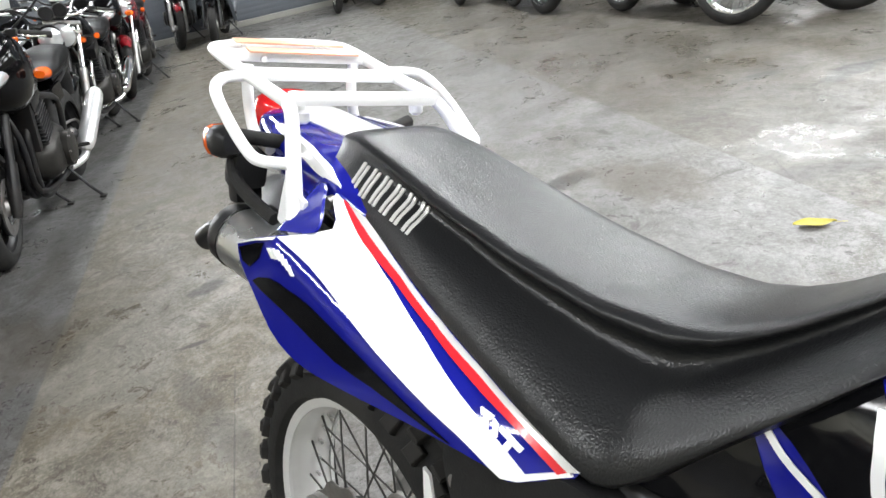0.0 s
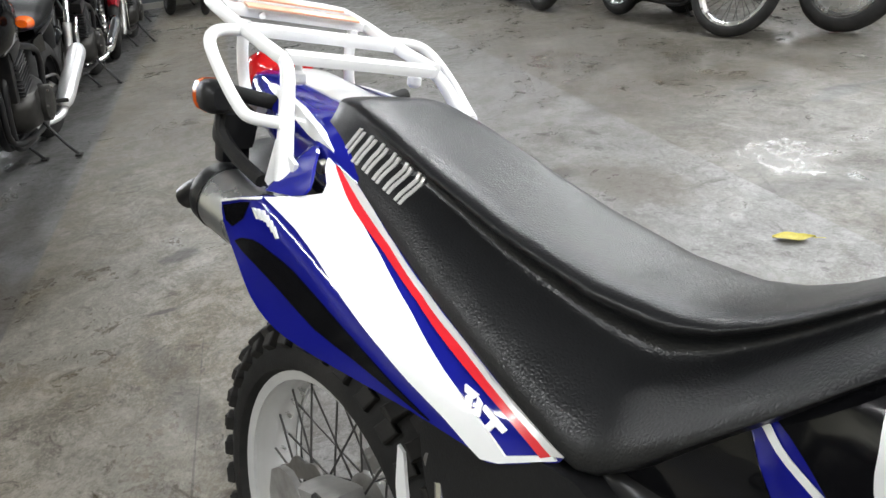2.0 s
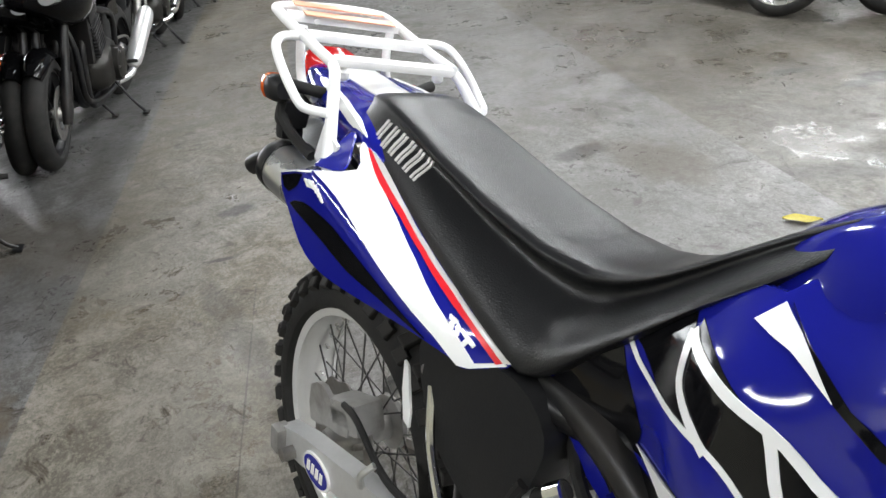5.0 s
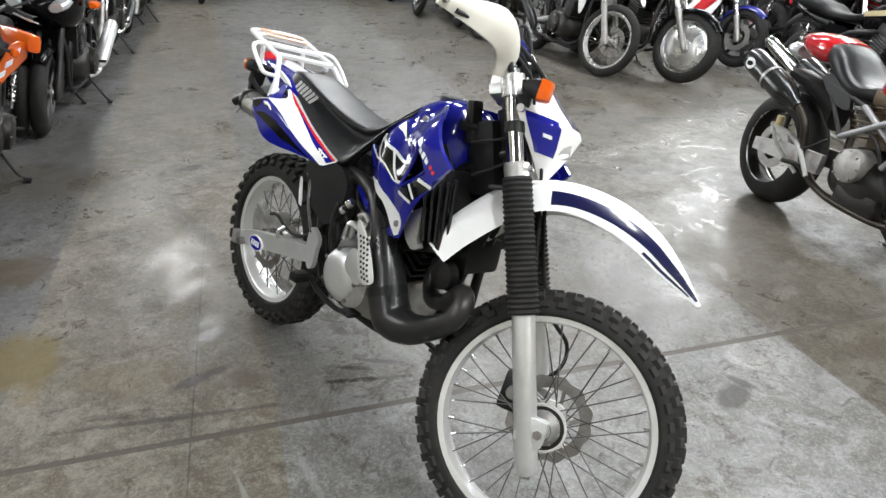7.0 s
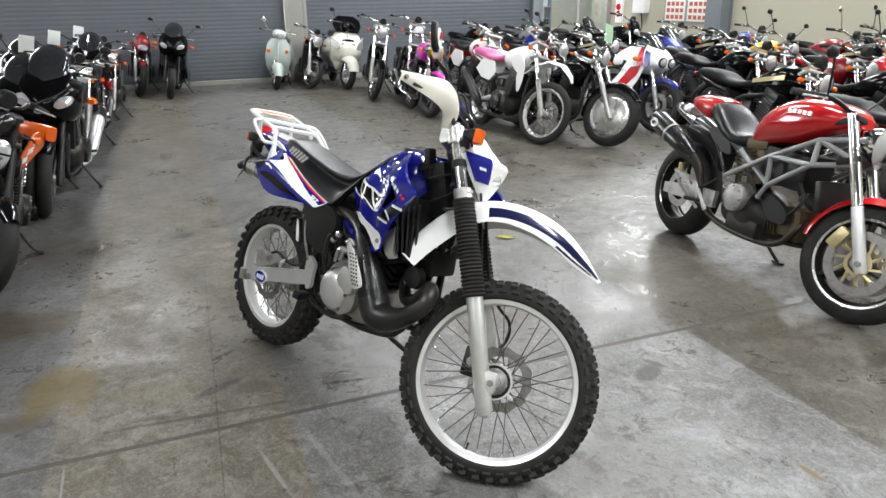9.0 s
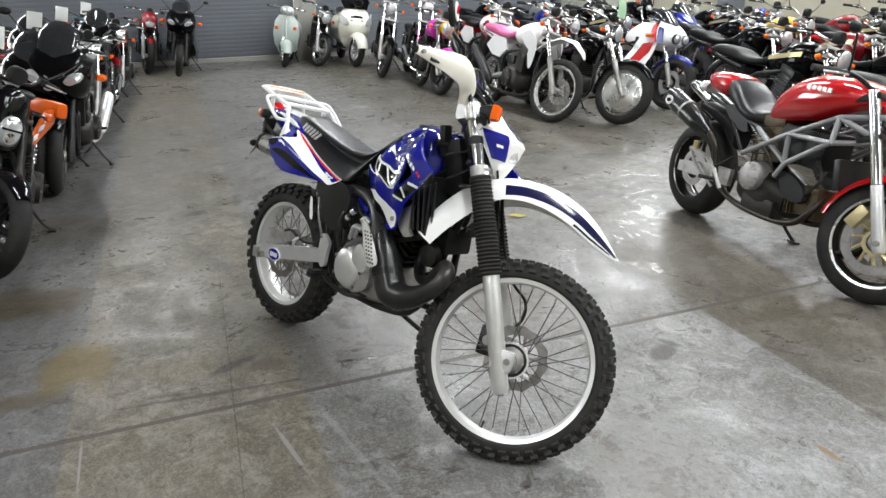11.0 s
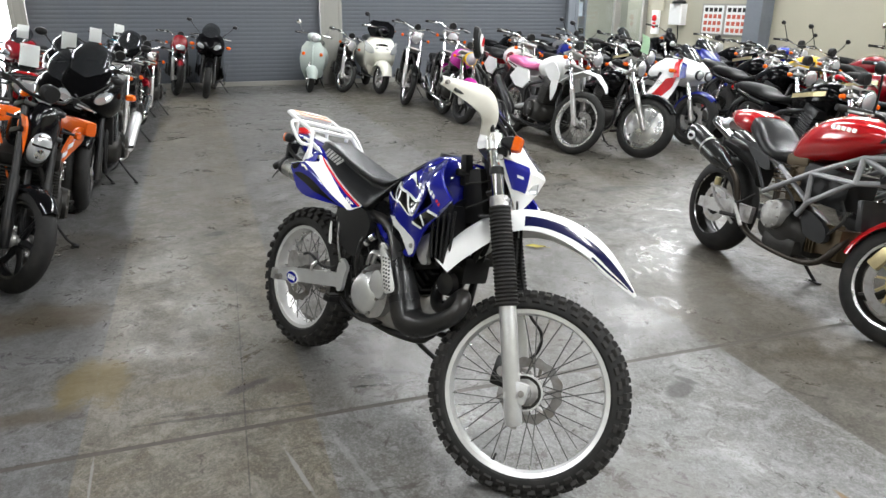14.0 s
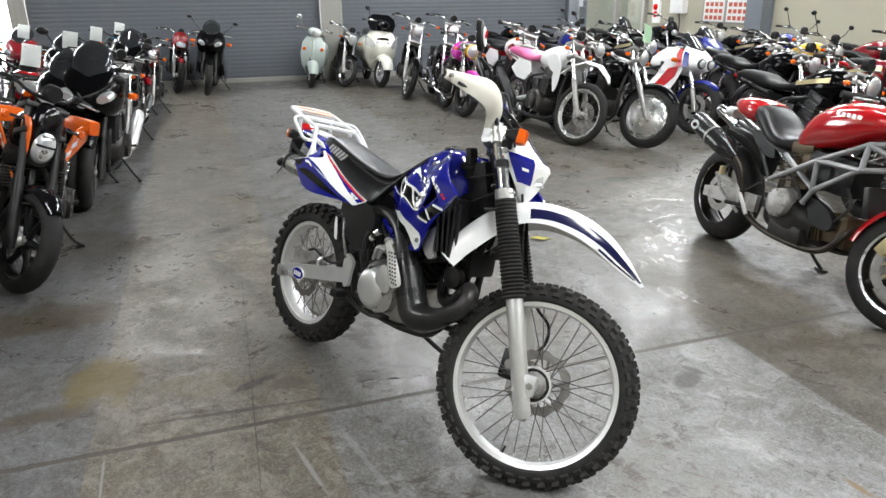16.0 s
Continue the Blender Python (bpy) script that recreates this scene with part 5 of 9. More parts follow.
def mask_point(t, a, lift=0.0):
    rows = mask_point.rows
    i = min(int(t * (len(rows[0]) - 1)), len(rows[0]) - 2)
    f = t * (len(rows[0]) - 1) - i
    p, q = rows[0][i].lerp(rows[0][i + 1], f), rows[1][i].lerp(rows[1][i + 1], f)
    h, w, xf, xb = p.x, p.y, p.z, q.x
    x = xb + (xf - xb) * (1 - abs(a) ** 1.5)
    return Vector((x + lift * (1 - abs(a)), (w + lift) * math.sin(a * 1.5708) ** 1.0 if a >= 0 else -(w + lift) * math.sin(-a * 1.5708), h))


mask_point.rows = ([Vector((h, w, xf)) for h, w, xf, xb in M_ROWS], [Vector((xb, 0, 0)) for h, w, xf, xb in M_ROWS])


def mask_patch(t0, t1, a0, a1, lift, thick, nt=14, na=10):
    rows = []
    for i in range(nt + 1):
        t = t0 + (t1 - t0) * i / nt
        rows.append([mask_point(t, a0 + (a1 - a0) * j / na, lift) for j in range(na + 1)] + [mask_point(t, a1 + (a0 - a1) * j / na, lift - thick) for j in range(na + 1)])
    return loft(rows)


mk = part("headlight_mask", _t(mask_patch(0, 1, -1, 1, 0, 0.004, 28, 24), SM), WHITE_PLASTIC, TRAIL, "white headlight mask with blue panels")
for s in (-1, 1):
    part("mask_panel", _t(mask_patch(0.22, 0.54, s * 0.90, s * 0.44, 0.0022, 0.002), SM), BLUE, mk, "blue side panel")
    part("mask_screw", _t(rod(mask_point(0.54, s * 0.95, 0.004) - Vector((0, s * 0.004, 0)), mask_point(0.54, s * 0.95, 0.004) + Vector((0.0, s * 0.005, 0)), 0.010, 14), SM), STEEL, mk)
    part("mask_lettering", _t(mask_patch(0.34, 0.365, s * 0.70, s * 0.56, 0.004, 0.0015), SM), DECAL_WHITE, mk)
part("mask_front", _t(mask_patch(0.55, 0.96, -0.24, 0.24, 0.0024, 0.002), SM), NAVY, mk, "navy front panel")
part("headlight", _t(body([(1.08, 0.06, 0.95, 1.01), (1.125, 0.05, 0.945, 1.01), (1.148, 0.03, 0.96, 1.0)], 20, 3), SM), LENS, mk)
for s, iz, iy in ((-1, 0.0, 0.155), (1, -0.05, 0.13)):
    st = part("indicator", _t(body([(1.010, 0.014, 1.066, 1.094), (1.035, 0.020, 1.056, 1.104), (1.054, 0.020, 1.055, 1.105)], 16, 3), SM @ Matrix.Translation((0, iy * s, iz))), BLACK_PLASTIC, TRAIL)
    part("amber_lens", _t(body([(1.050, 0.023, 1.052, 1.108), (1.070, 0.022, 1.054, 1.106), (1.078, 0.018, 1.058, 1.102)], 16, 6), SM @ Matrix.Translation((0, iy * s, iz))), AMBER, st, "amber indicator lens")
    part("indicator_stem", _t(rod((1.035, 0.07 * s, 1.08 + iz), (1.035, (iy - 0.015) * s, 1.085 + iz), 0.010, 10), SM), BLACK_RUBBER, st)
part("switch_housing", _t(box((1.0, -0.085, 1.06), (0.05, 0.08, 0.085), 0.018, Matrix.Rotation(radians(-20), 4, "Y")), SM), BLACK_PLASTIC, TRAIL)
part("brake_hose_arch", _t(tube([(0.93, -0.17, 1.15), (0.90, -0.02, 1.24), (0.925, 0.02, 1.25), (0.99, 0.02, 1.12)], 0.0055, 8, 6), SM), BLACK_RUBBER, TRAIL)
part("dashboard", _t(box((0.985, 0, 1.115), (0.07, 0.15, 0.07), 0.02, Matrix.Rotation(radians(-30), 4, "Y")), SM), BLACK_PLASTIC, TRAIL)
part("speedometer", _t(lathe([(0.008, 0.06), (0.042, 0.058), (0.045, 0.05), (0.044, 0.0)], 24, (0.0, 0.03, 0.0), "z"), SM @ Matrix.Translation((0.965, 0, 1.125)) @ Matrix.Rotation(radians(-40), 4, "Y")), BLACK_GLOSS, TRAIL)

# handlebar, hand guards, controls, mirrors
hb_pts = [(0.852, -0.43, 1.16), (0.885, -0.29, 1.168), (0.915, -0.16, 1.165), (0.925, -0.08, 1.132), (0.925, 0, 1.126), (0.925, 0.08, 1.132), (0.900, 0.17, 1.160), (0.838, 0.335, 1.134), (0.815, 0.405, 1.130), (0.794, 0.462, 1.127)]
hb = part("handlebar", _t(tube(hb_pts, 0.0115, 12), SM), BLUE, TRAIL, "blue handlebar")
part("bar_pad", _t(tube([(0.92, -0.13, 1.185), (0.925, 0, 1.19), (0.92, 0.13, 1.185)], 0.024, 14), SM), BLUE, hb)
for s in (-1, 1):
    sweep = SM if s < 0 else SM @ Matrix.Translation((-0.055, 0.035, -0.034))
    part("grip", _t(tube([(0.850, s * 0.44, 1.159), (0.868, s * 0.37, 1.164), (0.882, s * 0.305, 1.168)], [0.0185, 0.017, 0.0195], 14), sweep), BLACK_RUBBER, hb)
    part("lever", _t(tube([(0.905, s * 0.25, 1.16), (0.925, s * 0.30, 1.15), (0.905, s * 0.38, 1.142), (0.885, s * 0.43, 1.138)], 0.006, 8), sweep), BLACK_STEEL, hb)
    part("switch_box", _t(box((0.895, s * 0.245, 1.175), (0.05, 0.065, 0.055), 0.014), sweep), BLACK_PLASTIC, hb)
    part("master_cylinder", _t(box((0.925, s * 0.21, 1.19), (0.045, 0.06, 0.04), 0.01), SM), BLACK_STEEL, hb)
    T_ = [(0.856, 0.478, 1.156), (0.902, 0.388, 1.182), (0.944, 0.300, 1.205), (0.966, 0.222, 1.190), (0.974, 0.165, 1.140), (0.955, 0.150, 1.082)]
    B_ = [(0.858, 0.474, 1.130), (0.888, 0.415, 1.128), (0.93, 0.343, 1.122), (0.948, 0.275, 1.116), (0.945, 0.226, 1.098), (0.94, 0.200, 1.074)]
    tt, bb = bent([(x, s * y, z) for x, y, z in T_], 5), bent([(x, s * y, z) for x, y, z in B_], 5)
    rows = []
    for a, b in zip(tt, bb):
        ring = []
        for sg, off in ((1, 0.0), (-1, -0.004)):
            for j in range(7):
                t = j / 6 if sg == 1 else 1 - j / 6
                p = a.lerp(b, t)
                bul = 0.012 * math.sin(math.pi * t) * min(1, (a - b).length / 0.06)
                ring.append(p + Vector((bul + off, -s * 0.2 * off, 0.25 * bul)))
        rows.append(ring)
    hg = part("hand_guard", _t(loft(rows), SM), YELLOWED, hb, "aged white plastic hand guard")
    part("guard_bolt", _t(rod((0.862, s * 0.462, 1.143), (0.876, s * 0.468, 1.145), 0.007, 12), SM), STEEL, hg)
    part("guard_bracket", _t(tube([(0.905, s * 0.18, 1.165), (0.955, s * 0.19, 1.13), (0.975, s * 0.185, 1.095)], 0.008, 8), SM), BLACK_STEEL, hg)
    base, top = Vector((0.915, s * 0.225, 1.185)), Vector((0.895, s * 0.325, 1.262))
    if s == 1:
        base, top = Vector((0.905, s * 0.215, 1.185)), Vector((0.855, s * 0.245, 1.235))
    part("mirror_stalk", _t(tube([base, base + Vector((0.012, s * 0.045, 0.05)), top], 0.006, 8), SM), BLACK_STEEL, TRAIL)
    c = top + Vector((-0.012, s * 0.012, 0.05 if s == 1 else 0.066))
    MT = SM @ Matrix.Translation(c) @ Matrix.Rotation(radians(23 if s == 1 else 4), 4, "Z") @ Matrix.Rotation(radians(0 if s == 1 else 16), 4, "X") @ Matrix.Translation(-c)
    rows = []
    for dx, k in ((-0.014, 0.96), (-0.011, 1.0), (0.002, 0.93), (0.008, 0.6), (0.010, 0.15)):
        rows.append([c + Vector((dx + 0.25 * 0.05 * k * math.sin(6.28319 * i / 24) * -1, 0.031 * k * math.cos(6.28319 * i / 24), 0.05 * k * math.sin(6.28319 * i / 24))) for i in range(24)])
    mh = part("mirror", _t(loft(rows), MT), BLACK_PLASTIC, TRAIL, "black oval mirror")
    part("mirror_glass", _t(loft([[c + Vector((dx - 0.25 * 0.046 * math.sin(6.28319 * i / 24), 0.028 * math.cos(6.28319 * i / 24), 0.046 * math.sin(6.28319 * i / 24))) for i in range(24)] for dx in (-0.0152, -0.0142)]), MT), MIRROR, mh)
    if s == -1:
        sk = part("mirror_sticker", _t(loft([[c + Vector((dx - 0.25 * 0.03 * math.sin(6.28319 * i / 20), 0.020 * math.cos(6.28319 * i / 20), 0.030 * math.sin(6.28319 * i / 20))) for i in range(20)] for dx in (0.0075, 0.0110)]), MT), DECAL_WHITE, mh, "white sticker with red bars")
        for k in (-1, 0, 1):
            part("sticker_bar", _t(box(c + Vector((0.0120, 0.009 * k, 0)), (0.002, 0.004, 0.034 if k else 0.042), 0), MT), DECAL_RED, mh)
part("button", _t(rod((0.875, 0.262, 1.178), (0.862, 0.268, 1.182), 0.008, 10), SM), AMBER, hb)
for k, (a, b, c, d) in enumerate([((0.92, -0.2, 1.18), (1.0, -0.1, 1.12), (1.0, -0.05, 0.98), (0.9, -0.05, 0.92)), ((0.91, 0.2, 1.18), (1.02, 0.1, 1.14), (1.0, 0.06, 1.0), (0.88, 0.05, 0.93)), ((0.93, -0.17, 1.17), (1.03, -0.12, 1.08), (1.02, -0.06, 0.92), (0.93, -0.05, 0.84))]):
    part("control_cable", _t(tube([a, b, c, d], 0.004, 8, 6), SM), BLACK_RUBBER, TRAIL)
part("brake_hose", _t(tube([(0.93, -0.2, 1.19), (1.05, -0.02, 1.1), (1.10, 0.06, 0.9), (1.16, 0.075, 0.7), (1.235, 0.07, 0.56), (1.30, 0.08, 0.50), (1.305, 0.09, 0.43), (1.255, 0.085, 0.36)], 0.0055, 8, 8), SM), BLACK_RUBBER, TRAIL, "black front brake hose")
part("speedometer_cable", _t(tube([(1.02, -0.03, 1.1), (1.10, -0.04, 0.9), (1.19, -0.045, 0.6), (1.235, -0.05, 0.42), (1.29, -0.075, 0.34)], 0.0045, 8, 8), SM), BLACK_RUBBER, TRAIL)
cl = part("front_caliper", _t(box(FA + Vector((-0.108, 0.07, 0.032)), (0.075, 0.055, 0.110), 0.018), SM), BLACK_STEEL, TRAIL, "black brake caliper")
part("caliper_piston", _t(rod(FA + Vector((-0.108, 0.02, 0.035)), FA + Vector((-0.108, 0.05, 0.035)), 0.018, 16), SM), STEEL, cl)
part("caliper_bracket", _t(box(FA + Vector((-0.06, 0.085, 0.03)), (0.09, 0.012, 0.07), 0.006), SM), CAST_ALU, cl)

# seat
S_BOT = [(0.0, 0.915), (0.054, 0.903), (0.123, 0.868), (0.185, 0.838), (0.251, 0.808), (0.318, 0.784), (0.375, 0.765), (0.43, 0.749), (0.458, 0.744), (0.475, 0.751), (0.502, 0.773), (0.544, 0.815), (0.588, 0.857), (0.625, 0.895), (0.678, 0.942), (0.70, 0.965)]
S_TOP = [(0.0, 0.966), (0.03, 0.966), (0.1, 0.949), (0.2, 0.918), (0.3, 0.891), (0.4, 0.872), (0.47, 0.870), (0.51, 0.878), (0.55, 0.896), (0.6, 0.930), (0.66, 0.975), (0.70, 1.0)]
S_WB = [(0.0, 0.092), (0.05, 0.101), (0.15, 0.112), (0.25, 0.123), (0.35, 0.134), (0.444, 0.146), (0.5, 0.145), (0.54, 0.139), (0.63, 0.125), (0.70, 0.09)]
S_WC = [(0.0, 0.070), (0.1, 0.080), (0.2, 0.085), (0.3, 0.087), (0.4, 0.087), (0.5, 0.084), (0.6, 0.074), (0.70, 0.054)]


def seat_section(x):
    """Flat crown with a firm rolled edge, a hollow below it and a flared skirt."""
    hb_, ht, wb_, wc = (lerp_table(x, t) for t in (S_BOT, S_TOP, S_WB, S_WC))
    d = ht - hb_
    k = max(0.0, min(1.0, (x - 0.06) / 0.16)) * (1 - 0.6 * max(0.0, min(1.0, (x - 0.52) / 0.12)))
    f = wb_ - wc
    half = [(wb_ - 0.02, hb_ - 0.004), (wb_, hb_ + 0.003), (wb_ + 0.003, hb_ + 0.10 * d), (wc + 0.93 * f, hb_ + 0.24 * d), (wc + (0.74 - 0.04 * k) * f, hb_ + 0.37 * d), (wc + (0.56 - 0.12 * k) * f, hb_ + 0.48 * d),
            (wc + (0.40 - 0.20 * k) * f - 0.006 * k, hb_ + 0.58 * d), (wc + (0.26 - 0.21 * k) * f - 0.012 * k, hb_ + 0.68 * d), (wc + 0.12 * (1 - k) * f - 0.010 * k, hb_ + 0.79 * d), (wc + 0.001, hb_ + 0.89 * d), (wc - 0.005, hb_ + 0.955 * d), (wc - 0.017, hb_ + 0.99 * d), (wc * 0.5, hb_ + 1.006 * d), (0, hb_ + 1.006 * d)]
    full = [(-y, h) for y, h in half] + [(y, h) for y, h in half[-2::-1]]
    P = bent([(0, y, h) for y, h in full], 3)
    return [Vector((x, p.y, p.z)) for p in P]


xs = [i * 0.0175 for i in range(41)]
rows = [seat_section(x) for x in xs]
rows = [[Vector((r.x - 0.012, r.y * 0.93, 0.905 + (r.z - 0.905) * 0.80)) for r in rows[0]]] + rows
seat = part("seat", loft(rows, True, True), LEATHER, TRAIL, "black textured vinyl long seat", 80)
# pale maker's mark on the seat side, as plain slanted blocks
def seat_side(x, h):
    side = [v for v in seat_section(x) if v.y < -0.03]
    for q, r in zip(side, side[1:]):
        if q.z <= h <= r.z:
            return q.y + (r.y - q.y) * (h - q.z) / max(1e-6, r.z - q.z) - 0.0018
    return side[-1].y


def on_seat(f, g):
    """A point of the mark; f along it, g up it."""
    x = 0.056 + 0.122 * f + 0.002 * (g - 0.5)
    return x, lerp_table(x, S_TOP) - 0.049 + 0.030 * g


for k in range(6):
    for a, w, up in ((0.08, 0.22, 1.0), (0.44, 0.20, 0.96)):
        a = (k + a) / 6
        b = a + w / 6
        part("seat_mark", slab([on_seat(a, 0), on_seat(b, 0), on_seat(b + 0.03, up), on_seat(a + 0.03, up)], seat_side, 0.0022, 0.012), DECAL_SILVER, seat, "pale printed bar")

# rear side panels
EDGE = [(0.0, 0.930), (0.054, 0.907), (0.123, 0.874), (0.185, 0.843), (0.251, 0.814), (0.318, 0.790), (0.375, 0.771), (0.419, 0.760), (0.446, 0.754)]
RED_TOP = [(0.057, 0.9045), (0.125, 0.8705), (0.192, 0.838), (0.260, 0.808), (0.322, 0.786), (0.372, 0.7685), (0.408, 0.758), (0.436, 0.750)]
RED_LOW = [(0.070, 0.8965), (0.127, 0.8655), (0.199, 0.831), (0.262, 0.803), (0.320, 0.7805), (0.369, 0.764), (0.405, 0.7525), (0.428, 0.745)]
BLUE_LOW = [(0.075, 0.895), (0.135, 0.861), (0.201, 0.826), (0.258, 0.797), (0.315, 0.769), (0.364, 0.748), (0.398, 0.732)]
WHITE_LOW = [(0.050, 0.866), (0.104, 0.844), (0.150, 0.820), (0.190, 0.797), (0.241, 0.772), (0.289, 0.752), (0.331, 0.738), (0.364, 0.7245)]
OUTER = [(-0.024, 0.844), (-0.021, 0.823), (0.003, 0.789), (0.033, 0.751), (0.066, 0.732), (0.104, 0.724), (0.157, 0.7225), (0.227, 0.7235), (0.289, 0.7245), (0.344, 0.723), (0.364, 0.722), (0.377, 0.7185), (0.394, 0.7225), (0.442, 0.747)]


def edge_h(x):
    return lerp_table(x, EDGE)


def tail_y(x, h):
    """Tucked in beside the seat, bulging out below it, most of all at the back."""
    inner = 0.104 + 0.109 * (max(x, 0.0) - 0.05)
    outer = 0.205 - 0.107 * x
    d = max(0.0, min(1.0, (edge_h(x) - h) / 0.06))
    return -(inner + (outer - inner) * (1 - (1 - d) ** 2))


def off(yf, d):
    return lambda x, h: yf(x, h) - d


def line2(pts, n=3):
    return smooth2(pts, n, False)


PANEL = line2(OUTER, 2) + line2(EDGE[1:], 2)[::-1] + [(0.050, 0.9055), (0.060, 0.897), (0.081, 0.883), (0.091, 0.874), (0.078, 0.8695), (0.048, 0.8665), (0.019, 0.860), (-0.021, 0.8475)]
WHITE_A = line2(WHITE_LOW, 2) + [(0.377, 0.7198), (0.394, 0.7240), (0.441, 0.7485), (0.437, 0.7505)] + line2(BLUE_LOW, 2)[::-1] + [(0.070, 0.8985), (0.058, 0.9045), (0.0515, 0.9045), (0.062, 0.8965), (0.083, 0.883), (0.0905, 0.8755), (0.078, 0.871)]
BLACK_A = smooth2([(0.006, 0.806), (0.040, 0.817), (0.075, 0.812), (0.115, 0.803), (0.19, 0.773), (0.272, 0.741), (0.318, 0.727), (0.273, 0.734), (0.209, 0.745), (0.155, 0.753), (0.096, 0.774), (0.048, 0.790)], 2)
BLACK_B = [(-0.018, 0.842), (0.019, 0.854), (0.034, 0.857), (0.022, 0.836), (0.002, 0.822), (-0.012, 0.826)]
MODEL_BARS = ([(0.333, 0.7695), (0.352, 0.7655), (0.350, 0.7615), (0.337, 0.7640)], [(0.340, 0.762), (0.347, 0.762), (0.352, 0.750), (0.345, 0.749)], [(0.352, 0.764), (0.360, 0.760), (0.364, 0.749), (0.352, 0.750), (0.353, 0.753), (0.357, 0.754)], [(0.363, 0.760), (0.397, 0.749), (0.395, 0.745), (0.384, 0.748), (0.381, 0.741), (0.373, 0.743), (0.377, 0.751), (0.364, 0.756)])
MAKER_BARS = [[(x, h), (x + 0.004, h + 0.0005), (x + 0.013, h - 0.0095), (x + 0.009, h - 0.0105)] for x, h in ((0.042, 0.853), (0.049, 0.8535), (0.056, 0.8535), (0.063, 0.850), (0.070, 0.846), (0.077, 0.841))]

for s in (-1, 1):
    fix = (lambda bm: bm) if s == -1 else mirrored
    sp = part("side_panel", fix(slab(PANEL, tail_y, 0.004, 0.012)), BLUE, TRAIL, "glossy blue and white rear side panel")
    part("white_flash", fix(slab(WHITE_A, off(tail_y, 0.0026), 0.0022, 0.012)), DECAL_WHITE, sp)
    for shape in (BLACK_A, BLACK_B):
        part("black_flash", fix(slab(shape, off(tail_y, 0.0022), 0.0018, 0.012)), DECAL_BLACK, sp)
    part("white_rim", fix(slab([(-0.022, 0.8470), (0.019, 0.8595), (0.048, 0.8660), (0.048, 0.8630), (0.019, 0.8570), (-0.022, 0.8445)], off(tail_y, 0.0030), 0.002, 0.012)), DECAL_WHITE, sp)
    part("silver_line", fix(slab(line2(EDGE[1:]) + line2(RED_TOP)[::-1], off(tail_y, 0.0034), 0.0028, 0.012)), DECAL_SILVER, sp)
    part("red_line", fix(slab(line2(RED_TOP) + line2(RED_LOW)[::-1], off(tail_y, 0.0034), 0.0028, 0.012)), DECAL_RED, sp)
    # model and maker's marks as plain white slanted strokes
    for shape in [[(0.364 + 0.82 * (x - 0.364), 0.755 + 0.82 * (h - 0.755)) for x, h in bar] for bar in MODEL_BARS]:
        part("model_mark", fix(slab(shape, off(tail_y, 0.0034), 0.0022, 0.012)), DECAL_WHITE, sp)
    for shape in MAKER_BARS:
        part("maker_mark", fix(slab(shape, off(tail_y, 0.0034), 0.0022, 0.012)), DECAL_WHITE, sp)

# tail and rear mudguard
tl = part("tail_cowl", body([(0.10, 0.112, 0.845, 0.905), (0.05, 0.118, 0.848, 0.930), (-0.01, 0.112, 0.853, 0.946), (-0.08, 0.104, 0.862, 0.956), (-0.16, 0.088, 0.885, 0.968), (-0.24, 0.065, 0.92, 0.975), (-0.27, 0.04, 0.935, 0.965)], 26, 3.4, 4), BLUE, TRAIL, "blue tail cowl")
part("tail_spine", body([(0.01, 0.036, 0.93, 0.953), (-0.08, 0.038, 0.94, 0.964), (-0.18, 0.036, 0.95, 0.980), (-0.23, 0.02, 0.955, 0.978)], 14, 3, 4), WHITE_PLASTIC, tl, "white centre strip")
for s in (-1, 1):
    fx = (lambda bm: bm) if s == -1 else mirrored
    part("tail_flash", fx(slab([(0.060, 0.902), (0.010, 0.918), (-0.043, 0.930), (-0.10, 0.941), (-0.165, 0.957), (-0.165, 0.962), (-0.10, 0.955), (-0.043, 0.946), (0.006, 0.934), (0.052, 0.913)], lambda x, h: -(0.112 + 0.20 * min(0.0, x) - 0.25 * max(0.0, h - 0.925 + 0.16 * x)), 0.010, 0.02)), WHITE_PLASTIC, tl, "white curved flash")
    part("tail_recess", fx(slab(smooth2([(-0.015, 0.864), (0.05, 0.868), (0.086, 0.874), (0.078, 0.885), (0.056, 0.899), (0.030, 0.914), (-0.005, 0.905), (-0.02, 0.88)], 2), lambda x, h: -0.178 + 1.2 * (h - 0.866) + 0.9 * max(0.0, 0.02 - x), 0.004, 0.015)), BLUE, tl, "blue hollow beside the rack foot")
    part("cowl_bolt", rod((0.045, 0.112 * s, 0.895), (0.045, 0.125 * s, 0.893), 0.008, 12), STEEL, tl)
part("tail_light", body([(-0.235, 0.035, 0.95, 0.985), (-0.27, 0.05, 0.935, 1.0), (-0.30, 0.045, 0.935, 0.995), (-0.315, 0.03, 0.945, 0.985)], 18, 3), RED_LENS, tl, "red tail light")
part("rear_mudguard", loft([[Vector((x + dx, w * a, z - 0.05 * a * a + dz)) for dx, dz, aa in ((0, 0, 1), (0.002, -0.004, -1)) for a in ([-1, -0.6, -0.2, 0.2, 0.6, 1] if aa == 1 else [1, 0.6, 0.2, -0.2, -0.6, -1])] for x, z, w in ((0.33, 0.72, 0.06), (0.2, 0.80, 0.07), (0.0, 0.86, 0.075), (-0.2, 0.89, 0.075), (-0.32, 0.86, 0.07), (-0.40, 0.78, 0.065))]), BLACK_PLASTIC, TRAIL)
